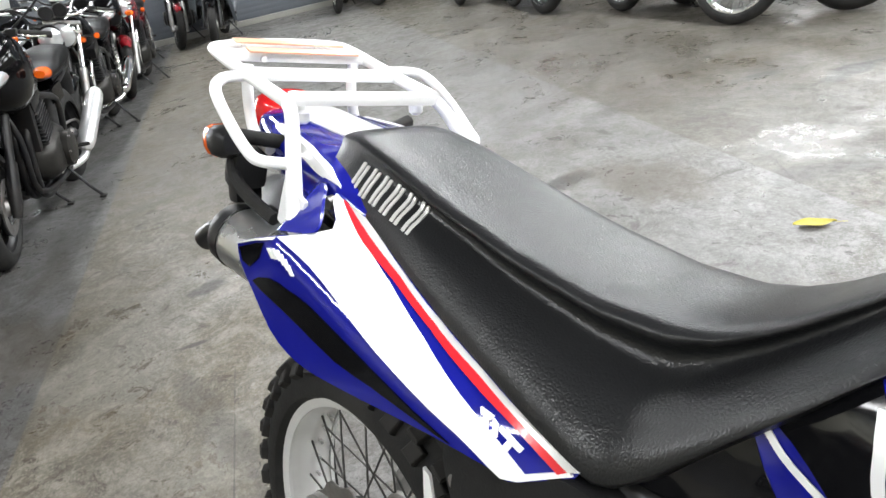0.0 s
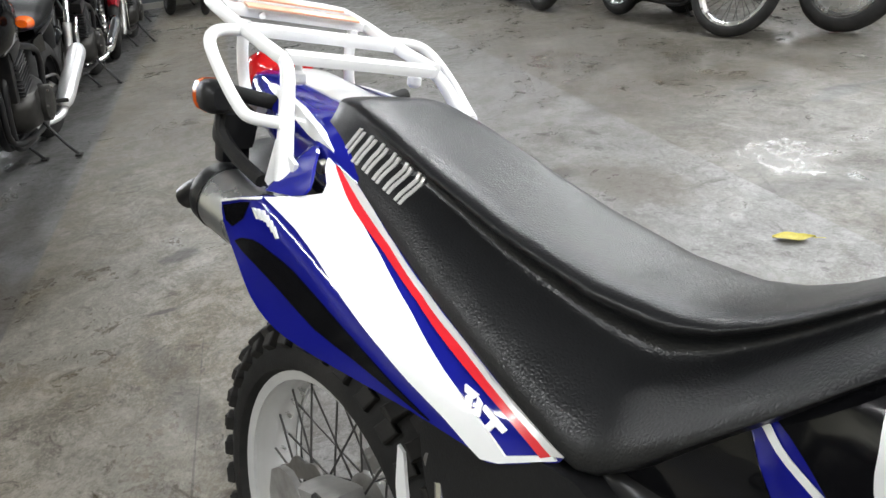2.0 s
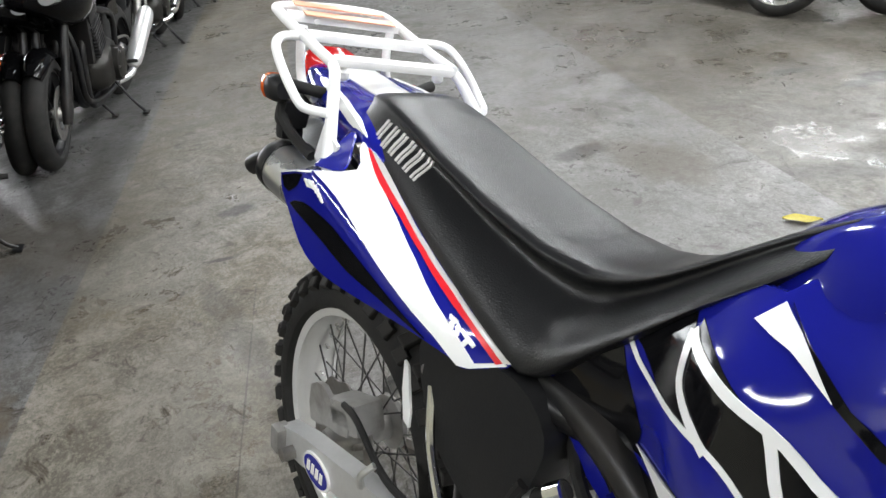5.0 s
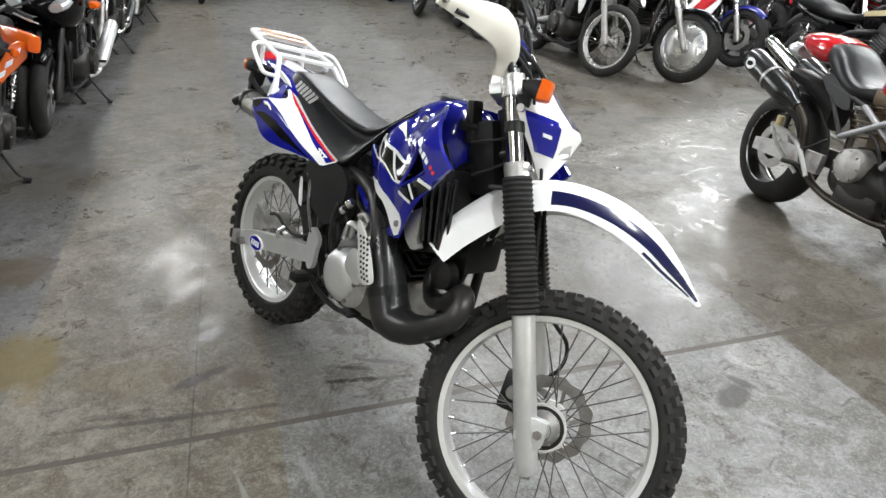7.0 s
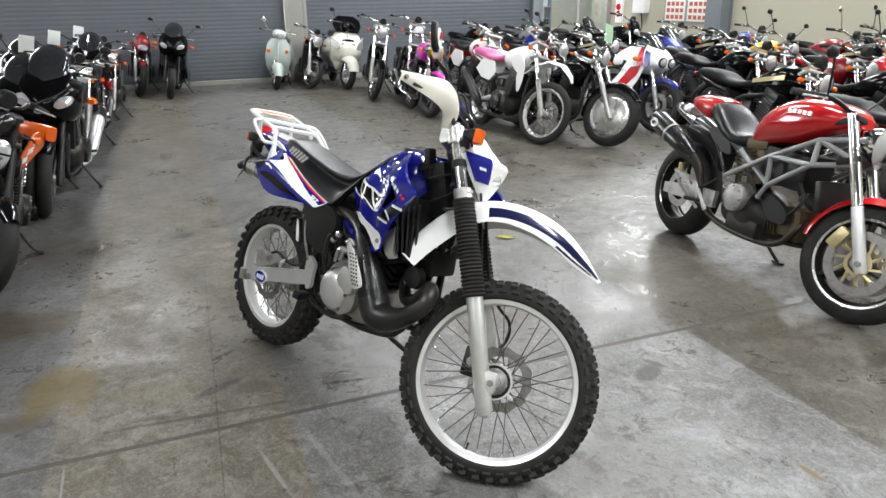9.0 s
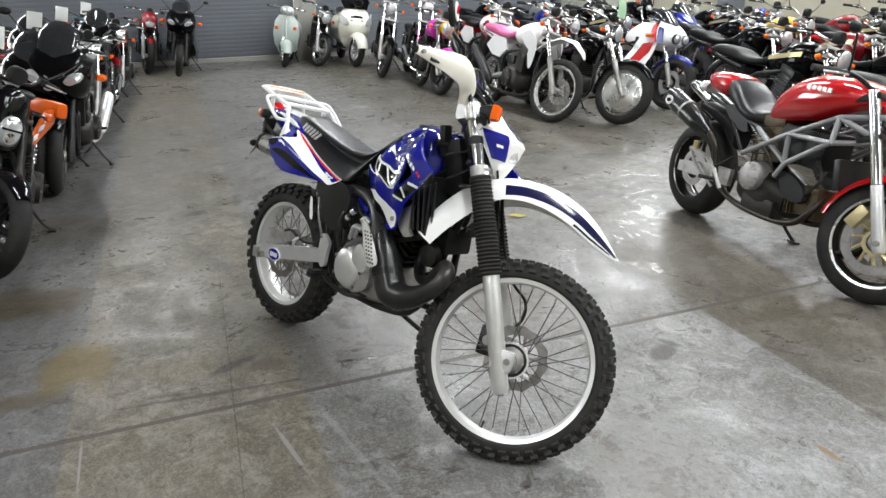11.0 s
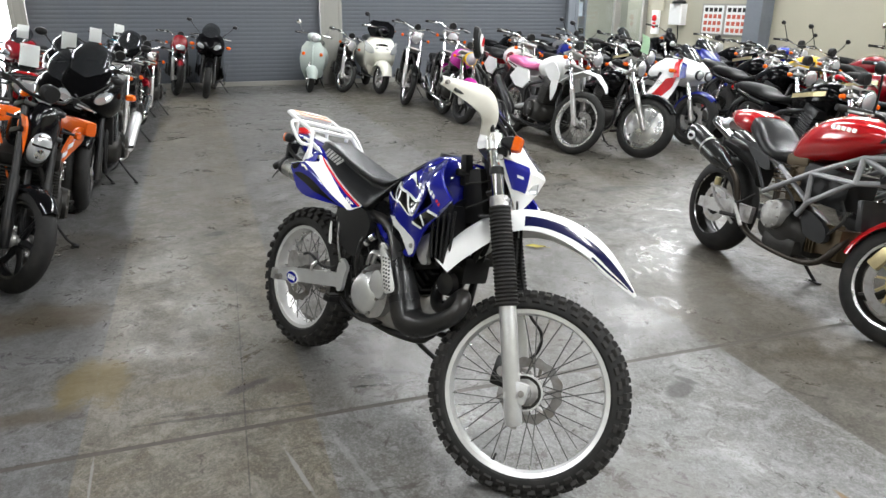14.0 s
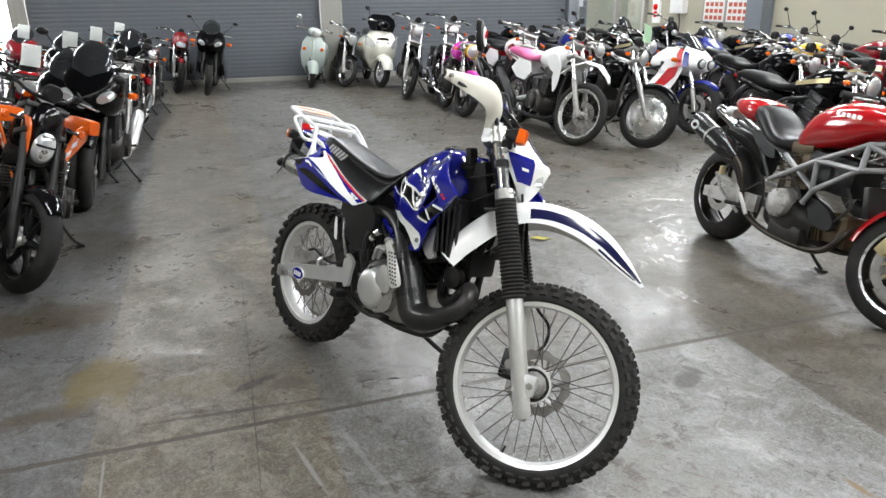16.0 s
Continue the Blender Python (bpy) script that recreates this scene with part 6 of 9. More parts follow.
for s in (-1, 1):
    RI = Matrix.Translation((-0.150, -0.160 if s < 0 else 0.105, 0.946 if s < 0 else 0.93)) @ Matrix.Scale(0.88, 4)
    st = part("rear_indicator", _t(body([(0.03, 0.014, -0.016, 0.016), (0.012, 0.022, -0.024, 0.024), (-0.012, 0.022, -0.024, 0.024)], 16, 3), RI), BLACK_PLASTIC, TRAIL)
    part("amber_lens", _t(body([(-0.010, 0.022, -0.025, 0.025), (-0.030, 0.020, -0.023, 0.023), (-0.038, 0.012, -0.016, 0.016)], 16, 3), RI), AMBER, st, "amber indicator lens")
    part("indicator_stem", rod((-0.12, 0.06 * s, 0.935), (-0.145, 0.14 * s, 0.952), 0.010, 10), BLACK_RUBBER, st)
part("plate_bracket", box((-0.165, -0.125, 0.905), (0.035, 0.05, 0.055), 0.012, Matrix.Rotation(radians(20), 4, "Y")), BLACK_PLASTIC, TRAIL)
part("plate_bracket", box((-0.185, -0.12, 0.868), (0.028, 0.04, 0.028), 0.008), BLACK_PLASTIC, TRAIL)
part("tail_wiring", tube([(-0.16, -0.145, 0.925), (-0.15, -0.148, 0.895), (-0.11, -0.145, 0.872), (-0.06, -0.14, 0.855)], 0.009, 8, 6), BLACK_RUBBER, TRAIL)

# white luggage rack
rk = part("rack_rail", tube([(-0.045, -0.120, 1.001), (-0.11, -0.121, 1.019), (-0.235, -0.121, 1.055), (-0.268, -0.102, 1.063), (-0.275, -0.01, 1.066), (-0.262, 0.075, 1.063), (-0.225, 0.090, 1.055), (-0.11, 0.090, 1.022), (-0.02, 0.090, 0.999)], 0.0088, 14, 6), WHITE_RACK, TRAIL, "white tubular rear luggage rack")
for k, x in enumerate((-0.035, -0.125, -0.205)):
    z = 1.000 + (-0.03 - x) * 0.285
    part("rack_bar", box((x, -0.015, z), (0.021, 0.205, 0.014), 0.005, Matrix.Rotation(radians(16), 4, "Y") @ Matrix.Rotation(radians(-8), 4, "Z")), WHITE_RACK, rk)
for x, mat_, lab in ((-0.236, AMBER_FADED, "faded orange strip"), (-0.194, AMBER_FADED, "faded orange strip")):
    part("rack_strip", box((x, -0.01, 1.010 + (-0.03 - x) * 0.285), (0.020, 0.165, 0.003), 0.001, Matrix.Rotation(radians(16), 4, "Y") @ Matrix.Rotation(radians(-8), 4, "Z")), mat_, rk, lab)
for y in (-0.07, 0.05):
    part("rack_tie", rod((-0.20, y, 1.047), (-0.27, y, 1.064), 0.005, 8), WHITE_RACK, rk)
for s in (-1, 1):
    flip = lambda pts, s=s: [(x, y if s < 0 else -y - 0.005 - 0.025 * max(0.0, min(1.0, (0.15 + y) / 0.03)), z) for x, y, z in pts]
    part("rack_leg", tube(flip([(-0.048, -0.120, 1.001), (-0.024, -0.128, 0.986), (0.0, -0.142, 0.935), (0.026, -0.158, 0.872)]), [0.0085, 0.009, 0.010, 0.0115], 12, 5, flat=0.8), WHITE_RACK, rk)
    part("rack_hoop", tube(flip([(-0.150, -0.121, 1.028), (-0.146, -0.156, 1.026), (-0.126, -0.176, 1.013), (-0.083, -0.181, 0.980), (-0.042, -0.178, 0.947), (-0.022, -0.171, 0.938), (0.004, -0.150, 0.936)]), 0.0074, 12, 6), WHITE_RACK, rk)
    part("rack_stay", tube(flip([(-0.19, -0.10, 1.040), (-0.197, -0.10, 1.00), (-0.185, -0.10, 0.95), (-0.14, -0.10, 0.93)]), 0.008, 10, 5), WHITE_RACK, rk)
    part("rack_knob", lathe([(0.004, 0.0), (0.005, -0.02), (0.010, -0.024), (0.010, -0.034), (0.005, -0.038)], 14, (-0.075, 0.10 if s > 0 else -0.085, 1.008), "z"), WHITE_RACK, rk)
    part("rack_foot", box((0.006, -0.150 if s < 0 else 0.120, 0.880), (0.05, 0.006, 0.06), 0.003, Matrix.Rotation(radians(25), 4, "Y")), WHITE_RACK, rk)

# silencer
mf = part("silencer", tube([(0.20, -0.10, 0.755), (0.10, -0.118, 0.770), (-0.02, -0.136, 0.792), (-0.130, -0.150, 0.815), (-0.145, -0.152, 0.818)], [0.033, 0.042, 0.043, 0.043, 0.039], 24, 3), ALU, TRAIL, "brushed aluminium silencer")
part("silencer_cap", tube([(-0.133, -0.150, 0.816), (-0.153, -0.153, 0.820), (-0.163, -0.154, 0.821)], [0.045, 0.043, 0.033], 24, 2), BLACK_STEEL, mf)
part("outlet", tube([(-0.155, -0.158, 0.820), (-0.185, -0.166, 0.818), (-0.212, -0.172, 0.802)], 0.017, 14, 4), BLACK_STEEL, mf)

# tank, shrouds and graphics
def sstep(a, b, x):
    t = max(0, min(1, (x - a) / (b - a)))
    return t * t * (3 - 2 * t)


def tank_y(x, h):
    out = 0.114 + 0.064 * sstep(0.565, 0.715, x) + 0.052 * sstep(0.72, 0.93, x)
    inn = 2.7 * max(0, h - 0.912 + 0.05 * sstep(0.9, 0.7, x)) ** 1.5
    dent = 0.018 * math.exp(-((x - 0.80) / 0.06) ** 2 - ((h - 0.87) / 0.05) ** 2)
    return -(out - inn - dent + 0.012 * math.exp(-((h - 0.80) / 0.05) ** 2))


tank = part("fuel_tank", body([(0.585, 0.05, 0.80, 0.90), (0.64, 0.085, 0.78, 0.962), (0.69, 0.112, 0.76, 1.002), (0.75, 0.132, 0.76, 1.022), (0.81, 0.138, 0.77, 1.020), (0.86, 0.12, 0.79, 0.995), (0.895, 0.07, 0.83, 0.95)], 26, 2.3, 5), BLUE, TRAIL, "glossy blue fuel tank")
cap = part("filler_cap", lathe([(0.01, 0.010), (0.03, 0.009), (0.038, 0.006), (0.041, -0.002), (0.038, -0.012), (0.037, -0.03)], 28, (0.735, 0, 1.019), "z"), BLACK_PLASTIC, TRAIL, "black filler cap")
SHROUD = [(0.474, 0.748), (0.526, 0.802), (0.562, 0.840), (0.624, 0.902), (0.664, 0.936), (0.689, 0.940), (0.71, 0.965), (0.75, 0.995), (0.80, 1.010), (0.8600, 1.004),
          # edge of the air opening, reached by a slit hidden under the wing
          (0.8755, 0.911), (0.852, 0.848), (0.830, 0.790), (0.849, 0.796), (0.911, 0.836), (0.935, 0.862), (0.919, 0.884), (0.8765, 0.911),
          (0.8610, 1.004), (0.895, 0.985), (0.905, 0.955), (0.95, 0.915), (1.0, 0.876), (1.0, 0.862), (0.965, 0.812), (0.905, 0.745), (0.878, 0.69), (0.862, 0.650), (0.838, 0.642), (0.755, 0.630), (0.700, 0.650), (0.608, 0.631), (0.547, 0.663), (0.515, 0.695)]
WING = smooth2([(0.775, 1.006), (0.840, 1.004), (0.902, 0.980), (0.951, 0.942), (1.019, 0.891), (1.019, 0.877), (0.992, 0.847), (0.972, 0.831), (0.942, 0.859), (0.907, 0.897), (0.867, 0.924), (0.805, 0.951), (0.767, 0.978)], 3)
BLACKS = [[(0.477, 0.746), (0.527, 0.800), (0.560, 0.835), (0.573, 0.813), (0.612, 0.767), (0.607, 0.751), (0.668, 0.761), (0.715, 0.760), (0.669, 0.756), (0.574, 0.731), (0.548, 0.698), (0.513, 0.701)],
          [(0.572, 0.846), (0.624, 0.899), (0.635, 0.885), (0.649, 0.841), (0.699, 0.819), (0.628, 0.818)],
          [(0.636, 0.896), (0.649, 0.841), (0.700, 0.818), (0.744, 0.801), (0.786, 0.787), (0.757, 0.820), (0.732, 0.861)],
          [(0.732, 0.861), (0.788, 0.843), (0.841, 0.852), (0.857, 0.852), (0.828, 0.795), (0.799, 0.792), (0.757, 0.820)],
          [(0.699, 0.937), (0.727, 0.920), (0.775, 0.899), (0.836, 0.891), (0.804, 0.884), (0.763, 0.896)],
          [(0.547, 0.694), (0.575, 0.726), (0.652, 0.740), (0.710, 0.724), (0.794, 0.663), (0.775, 0.646), (0.683, 0.680), (0.581, 0.669)],
          [(0.829, 0.772), (0.915, 0.827), (0.972, 0.820), (0.900, 0.761)]]
LINES = [[(0.566, 0.842), (0.590, 0.826), (0.637, 0.819), (0.701, 0.821), (0.744, 0.802), (0.786, 0.787), (0.828, 0.795)],
         [(0.634, 0.886), (0.639, 0.868), (0.649, 0.841), (0.697, 0.819)],
         [(0.634, 0.886), (0.655, 0.876), (0.732, 0.861), (0.788, 0.843), (0.841, 0.852)],
         [(0.733, 0.861), (0.759, 0.821), (0.799, 0.792), (0.825, 0.794)],
         [(0.822, 0.767), (0.859, 0.764), (0.900, 0.761)],
         [(0.882, 0.805), (0.897, 0.793), (0.914, 0.774)],
         [(0.917, 0.828), (0.944, 0.824), (0.972, 0.820)]]


def ribbon(line, w):
    P = bent([(x, 0, h) for x, h in line], 4)
    a, b = [], []
    for i, p in enumerate(P):
        d = (P[min(i + 1, len(P) - 1)] - P[max(0, i - 1)]).normalized()
        n = Vector((-d.z, 0, d.x)) * w / 2
        a.append((p.x + n.x, p.z + n.z))
        b.append((p.x - n.x, p.z - n.z))
    return a + b[::-1]


for s in (-1, 1):
    fix = (lambda bm: bm) if s == -1 else mirrored
    sh = part("tank_shroud", fix(slab(SHROUD, tank_y, 0.006, 0.025)), BLUE, TRAIL, "blue tank shroud with black and white graphics")
    part("shroud_wing", fix(slab(WING, lambda x, h: tank_y(x, h) - 0.006 - 0.010 * sstep(0.82, 0.93, x), 0.012, 0.02)), BLUE, sh)
    for b in BLACKS:
        part("black_graphic", fix(slab(b, off(tank_y, 0.0012), 0.001, 0.02)), DECAL_BLACK, sh)
    part("seat_base", fix(slab([(0.425, 0.742), (0.47, 0.760), (0.525, 0.785), (0.63, 0.872), (0.70, 0.945), (0.72, 0.93), (0.68, 0.86), (0.60, 0.74), (0.52, 0.705), (0.45, 0.715)], lambda x, h: max(-0.115, tank_y(x, h) + 0.006), 0.004, 0.03)), BLACK_PLASTIC, sh, "black plastic under the seat edge")
    part("shroud_inner", fix(slab([(0.80, 0.90), (0.90, 0.92), (0.95, 0.85), (0.90, 0.77), (0.80, 0.76)], lambda x, h: -0.15, 0.004, 0.05)), BLACK_PLASTIC, sh, "black inner duct behind the opening")
    part("opening_lip", fix(tube([(x, tank_y(x, h) - 0.002, h) for x, h in ((0.876, 0.911), (0.852, 0.848), (0.830, 0.789), (0.849, 0.794), (0.911, 0.834), (0.935, 0.860))], 0.004, 6, 3)), BLUE, sh)
    for k, l in enumerate(LINES):
        part("white_line", fix(slab(ribbon(l, 0.0085 if k else 0.0050), off(tank_y, 0.0030), 0.0012, 0.02)), DECAL_WHITE, sh)
    part("white_wedge", fix(slab([(0.680, 0.918), (0.694, 0.936), (0.717, 0.925), (0.762, 0.897), (0.719, 0.912)], off(tank_y, 0.0026), 0.001, 0.02)), DECAL_WHITE, sh)
    part("white_shield", fix(slab([(0.607, 0.751), (0.685, 0.761), (0.729, 0.737), (0.787, 0.722), (0.846, 0.712), (0.862, 0.700), (0.868, 0.685), (0.862, 0.660), (0.838, 0.648), (0.797, 0.666), (0.728, 0.712), (0.651, 0.742)], off(tank_y, 0.0035), 0.002, 0.02)), WHITE_PLASTIC, sh, "white lower shield")
    part("shield_screw", fix(rod((0.845, tank_y(0.845, 0.685) - 0.009, 0.685), (0.845, tank_y(0.845, 0.685), 0.685), 0.009, 14)), STEEL, sh)
    for x, h in ((0.600, 0.706), (0.769, 0.960)):
        part("panel_screw", fix(rod((x, tank_y(x, h) - 0.006, h), (x, tank_y(x, h) + 0.004, h), 0.009, 14)), STEEL, sh)
    wy = lambda x, h: tank_y(x, h) - 0.0085 - 0.010 * sstep(0.82, 0.93, x)
    # maker's mark along the wing as plain slanted blocks
    for k in range(3):
        f = k / 3
        p = Vector((0.905 + 0.048 * f, 0.905 - 0.030 * f))
        w_, d_ = Vector((0.0105, -0.0062)), Vector((0.004 + 0.003 * (k % 2), 0.0125))
        q = [p - d_ * 0.45, p + d_ * 0.55, p + d_ * (0.55 if k % 2 else 0.25) + w_, p + w_ * 1.1 - d_ * 0.45]
        part("maker_mark", fix(slab([(v.x, v.y) for v in q], wy, 0.0012, 0.02)), DECAL_WHITE, sh)
    for k in range(2):
        x, h = 0.956 + 0.013 * k, 0.869 - 0.009 * k
        part("maker_mark", fix(slab([(x, h), (x + 0.005, h + 0.007), (x + 0.014, h + 0.002), (x + 0.009, h - 0.006)], wy, 0.0012, 0.02)), DECAL_RED, sh, "red printed mark")
    # radiator guard and louvres
    rg = part("radiator_guard", fix(slab(smooth2([(0.850, 0.705), (0.898, 0.745), (0.908, 0.742), (0.910, 0.662), (0.922, 0.642), (0.895, 0.630), (0.860, 0.659)], 2), lambda x, h: -0.195, 0.02, 0.03)), CAST_ALU, TRAIL, "grey radiator side guard")
    lv = part("radiator", fix(box((0.925, -0.095, 0.745), (0.045, 0.14, 0.22), 0.01, Matrix.Rotation(radians(-14), 4, "Y"))), BLACK_STEEL, TRAIL)
    for k in range(5):
        part("louvre", fix(tube([(0.925 + 0.010 * k, -0.185 + 0.012 * k, 0.665), (0.905 + 0.014 * k, -0.195 + 0.012 * k, 0.80 + 0.010 * k)], 0.005, 6, 1, flat=3.0)), BLACK_PLASTIC, lv)
part("coolant_bottle", box((0.893, -0.062, 0.985), (0.03, 0.040, 0.115), 0.012, Matrix.Rotation(radians(-12), 4, "Y")), BLACK_PLASTIC, TRAIL)
part("head_shroud", box((0.945, 0.035, 0.90), (0.10, 0.20, 0.20), 0.03, Matrix.Rotation(radians(-20), 4, "Y")), BLACK_PLASTIC, TRAIL, "black plastic shroud round the steering head")
part("tank_front_trim", tube([(0.885, -0.10, 0.975), (0.905, -0.05, 0.97), (0.905, 0.05, 0.97), (0.885, 0.10, 0.975)], 0.014, 10, 4), BLACK_PLASTIC, TRAIL)

# frame
for s in (-1, 1):
    part("frame_rail", tube([(1.0, 0.02 * s, 0.93), (0.8, 0.09 * s, 0.80), (0.55, 0.115 * s, 0.72), (0.40, 0.12 * s, 0.70), (0.38, 0.12 * s, 0.50), (0.42, 0.11 * s, 0.36)], 0.017, 10), BLACK_STEEL, TRAIL)
    part("subframe", tube([(0.42, 0.115 * s, 0.72), (0.20, 0.105 * s, 0.80), (-0.10, 0.09 * s, 0.87)], 0.012, 8), BLACK_STEEL, TRAIL)
    part("subframe_stay", tube([(0.40, 0.12 * s, 0.49), (0.29, 0.128 * s, 0.66), (0.22, 0.11 * s, 0.78)], 0.009, 8), BLACK_STEEL, TRAIL)
    part("frame_plate", (lambda b: b if s == -1 else mirrored(b))(slab(smooth2([(0.393, 0.46), (0.400, 0.512), (0.416, 0.524), (0.452, 0.497), (0.446, 0.455), (0.440, 0.400), (0.412, 0.392)], 3), lambda x, h: -0.178, 0.016, 0.05)), ALU_SATIN, TRAIL, "cast silver footrest plate")
    part("swingarm", (lambda b: b if s == -1 else mirrored(b))(slab([(-0.085, 0.346), (-0.088, 0.312), (-0.06, 0.302), (0.40, 0.398), (0.40, 0.454), (0.30, 0.438), (0.0, 0.374)], lambda x, h: -0.162 + 0.0 * x, 0.034, 0.2)), ALU_SATIN, TRAIL, "silver box-section swinging arm")
    part("down_tube", tube([(1.02, 0, 0.86), (0.96, 0.03 * s, 0.6), (0.90, 0.075 * s, 0.36), (0.76, 0.1 * s, 0.31), (0.52, 0.1 * s, 0.315), (0.42, 0.11 * s, 0.36)], 0.015, 10), BLACK_STEEL, TRAIL)
for y0, nm in ((-0.1665, "arm_badge"),):
    bd = part(nm, slab(oval((0.062, 0.345), 0.046, 0.029), lambda x, h: y0, 0.004, 0.1), DECAL_WHITE, TRAIL, "oval blue and white sticker")
    part("badge_field", slab(oval((0.062, 0.345), 0.041, 0.025), lambda x, h: y0 - 0.001, 0.003, 0.1), BLUE, bd)
    for k in range(4):
        x = 0.033 + k * 0.0148
        part("badge_bar", slab([(x, 0.334), (x + 0.002, 0.354), (x + 0.011, 0.356), (x + 0.010, 0.335)], lambda x, h: y0 - 0.002, 0.002, 0.1), DECAL_WHITE, bd)
part("axle_nut", rod((-0.03, -0.185, 0.322), (-0.03, -0.15, 0.322), 0.014, 6), STEEL, rear_hub)
part("chain_adjuster", box((-0.075, -0.165, 0.325), (0.03, 0.03, 0.05), 0.006), CAST_ALU, TRAIL)
part("rear_caliper", box((0.045, -0.085, 0.425), (0.10, 0.06, 0.06), 0.016, Matrix.Rotation(radians(-20), 4, "Y")), CAST_ALU, TRAIL, "bare alloy rear brake caliper")
part("caliper_bracket", slab(smooth2([(-0.06, 0.36), (-0.065, 0.43), (-0.02, 0.45), (0.02, 0.43), (0.06, 0.44), (0.07, 0.40), (0.0, 0.38)], 2), lambda x, h: -0.115, 0.01, 0.1), CAST_ALU, TRAIL, "stained alloy caliper bracket")
part("brake_guard", slab([(0.236, 0.645), (0.246, 0.64), (0.262, 0.575), (0.262, 0.55), (0.248, 0.555), (0.238, 0.60)], lambda x, h: -0.137, 0.004, 0.1), WHITE_PLASTIC, TRAIL)
part("brake_hose_rear", tube([(0.045, -0.11, 0.45), (0.12, -0.13, 0.47), (0.24, -0.15, 0.45), (0.34, -0.15, 0.47), (0.42, -0.13, 0.55)], 0.006, 8), BLACK_RUBBER, TRAIL)
part("hose_guide", tube([(0.20, -0.165, 0.415), (0.205, -0.17, 0.44), (0.215, -0.155, 0.46)], 0.006, 8), ALU, TRAIL)
part("chain", tube([(-0.03, 0.085, 0.40), (0.44, 0.085, 0.46), (0.50, 0.085, 0.43), (0.44, 0.085, 0.385), (-0.03, 0.085, 0.245), (-0.105, 0.085, 0.322)], 0.009, 6, 5, True), STEEL, TRAIL)
part("rear_sprocket", lathe([(0.082, 0.083), (0.082, 0.088), (0.05, 0.088), (0.05, 0.083)], 36, RA, "y", True), STEEL, rear_hub)
part("shock_absorber", rod((0.40, 0, 0.40), (0.47, 0, 0.72), 0.03, 14), STEEL, TRAIL)
part("inner_mudguard", slab([(0.27, 0.72), (0.40, 0.73), (0.42, 0.50), (0.36, 0.46), (0.31, 0.56)], lambda x, h: 0.06, 0.12, 0.2, 1), BLACK_PLASTIC, TRAIL)

# air box cover
part("air_box", slab(smooth2([(0.285, 0.705), (0.36, 0.728), (0.46, 0.742), (0.512, 0.70), (0.508, 0.64), (0.485, 0.585), (0.45, 0.548), (0.41, 0.548), (0.345, 0.585), (0.30, 0.645)], 3), lambda x, h: -0.158 + 0.35 * ((x - 0.40) ** 2 + 0.6 * (h - 0.64) ** 2) ** 0.9, 0.07, 0.025), BLACK_PLASTIC, TRAIL, "black plastic air box cover")
part("cover_screw", rod((0.302, -0.152, 0.668), (0.302, -0.142, 0.668), 0.009, 12), STEEL, TRAIL)

# engine
eg = part("engine_case", body([(0.42, 0.06, 0.36, 0.48), (0.47, 0.115, 0.31, 0.52), (0.58, 0.14, 0.295, 0.53), (0.70, 0.135, 0.30, 0.52), (0.78, 0.10, 0.32, 0.48), (0.80, 0.06, 0.35, 0.44)], 24, 3.4, 4), CAST_ALU, TRAIL, "cast aluminium engine case")
part("clutch_cover", lathe([(0.01, -0.184), (0.045, -0.183), (0.070, -0.176), (0.084, -0.160), (0.088, -0.13), (0.09, -0.10)], 32, (0.575, 0, 0.425)), ALU_SATIN, eg, "round silver clutch cover")
part("primary_cover", slab(smooth2([(0.60, 0.50), (0.66, 0.51), (0.71, 0.47), (0.70, 0.38), (0.64, 0.345), (0.60, 0.36)], 3), lambda x, h: -0.165, 0.06, 0.04), CAST_ALU, eg)
for k in range(7):
    a = 6.28319 * k / 7
    part("bolt", rod((0.575 + 0.082 * math.cos(a), -0.172, 0.425 + 0.082 * math.sin(a)), (0.575 + 0.082 * math.cos(a), -0.14, 0.425 + 0.082 * math.sin(a)), 0.007, 6), STEEL, eg)
part("oil_pump_cover", lathe([(0.005, -0.182), (0.030, -0.180), (0.036, -0.170), (0.036, -0.12)], 24, (0.672, 0, 0.465)), ALU_SATIN, eg, "small silver pump cover")
CY = Matrix.Translation((0.72, 0, 0.50)) @ Matrix.Rotation(radians(28), 4, "Y")
part("cylinder", _t(box((0, 0, 0.09), (0.12, 0.14, 0.2), 0.02), CY), BLACK_STEEL, eg)
part("cylinder_head", _t(box((0, 0, 0.20), (0.15, 0.16, 0.05), 0.02), CY), BLACK_STEEL, eg)
for k in range(6):
    part("cooling_fin", _t(box((0, 0, 0.02 + 0.028 * k), (0.15, 0.17, 0.008), 0.003), CY), BLACK_STEEL, eg)
part("spark_plug_cap", tube([(0.83, 0.0, 0.70), (0.85, 0, 0.75), (0.80, 0.0, 0.80)], 0.013, 8), BLACK_RUBBER, eg)
part("carburettor", box((0.57, -0.02, 0.595), (0.08, 0.1, 0.11), 0.02), CAST_ALU, TRAIL)
part("intake_boot", rod((0.49, 0, 0.63), (0.66, 0, 0.57), 0.04, 14), BLACK_RUBBER, TRAIL)
part("radiator_hose", tube([(0.66, -0.12, 0.52), (0.72, -0.13, 0.57), (0.80, -0.10, 0.60), (0.92, -0.12, 0.64)], 0.016, 10), BLACK_RUBBER, TRAIL)
part("water_pipe", tube([(0.56, -0.14, 0.545), (0.585, -0.145, 0.592), (0.64, -0.14, 0.60)], 0.011, 10), ALU_SATIN, TRAIL)
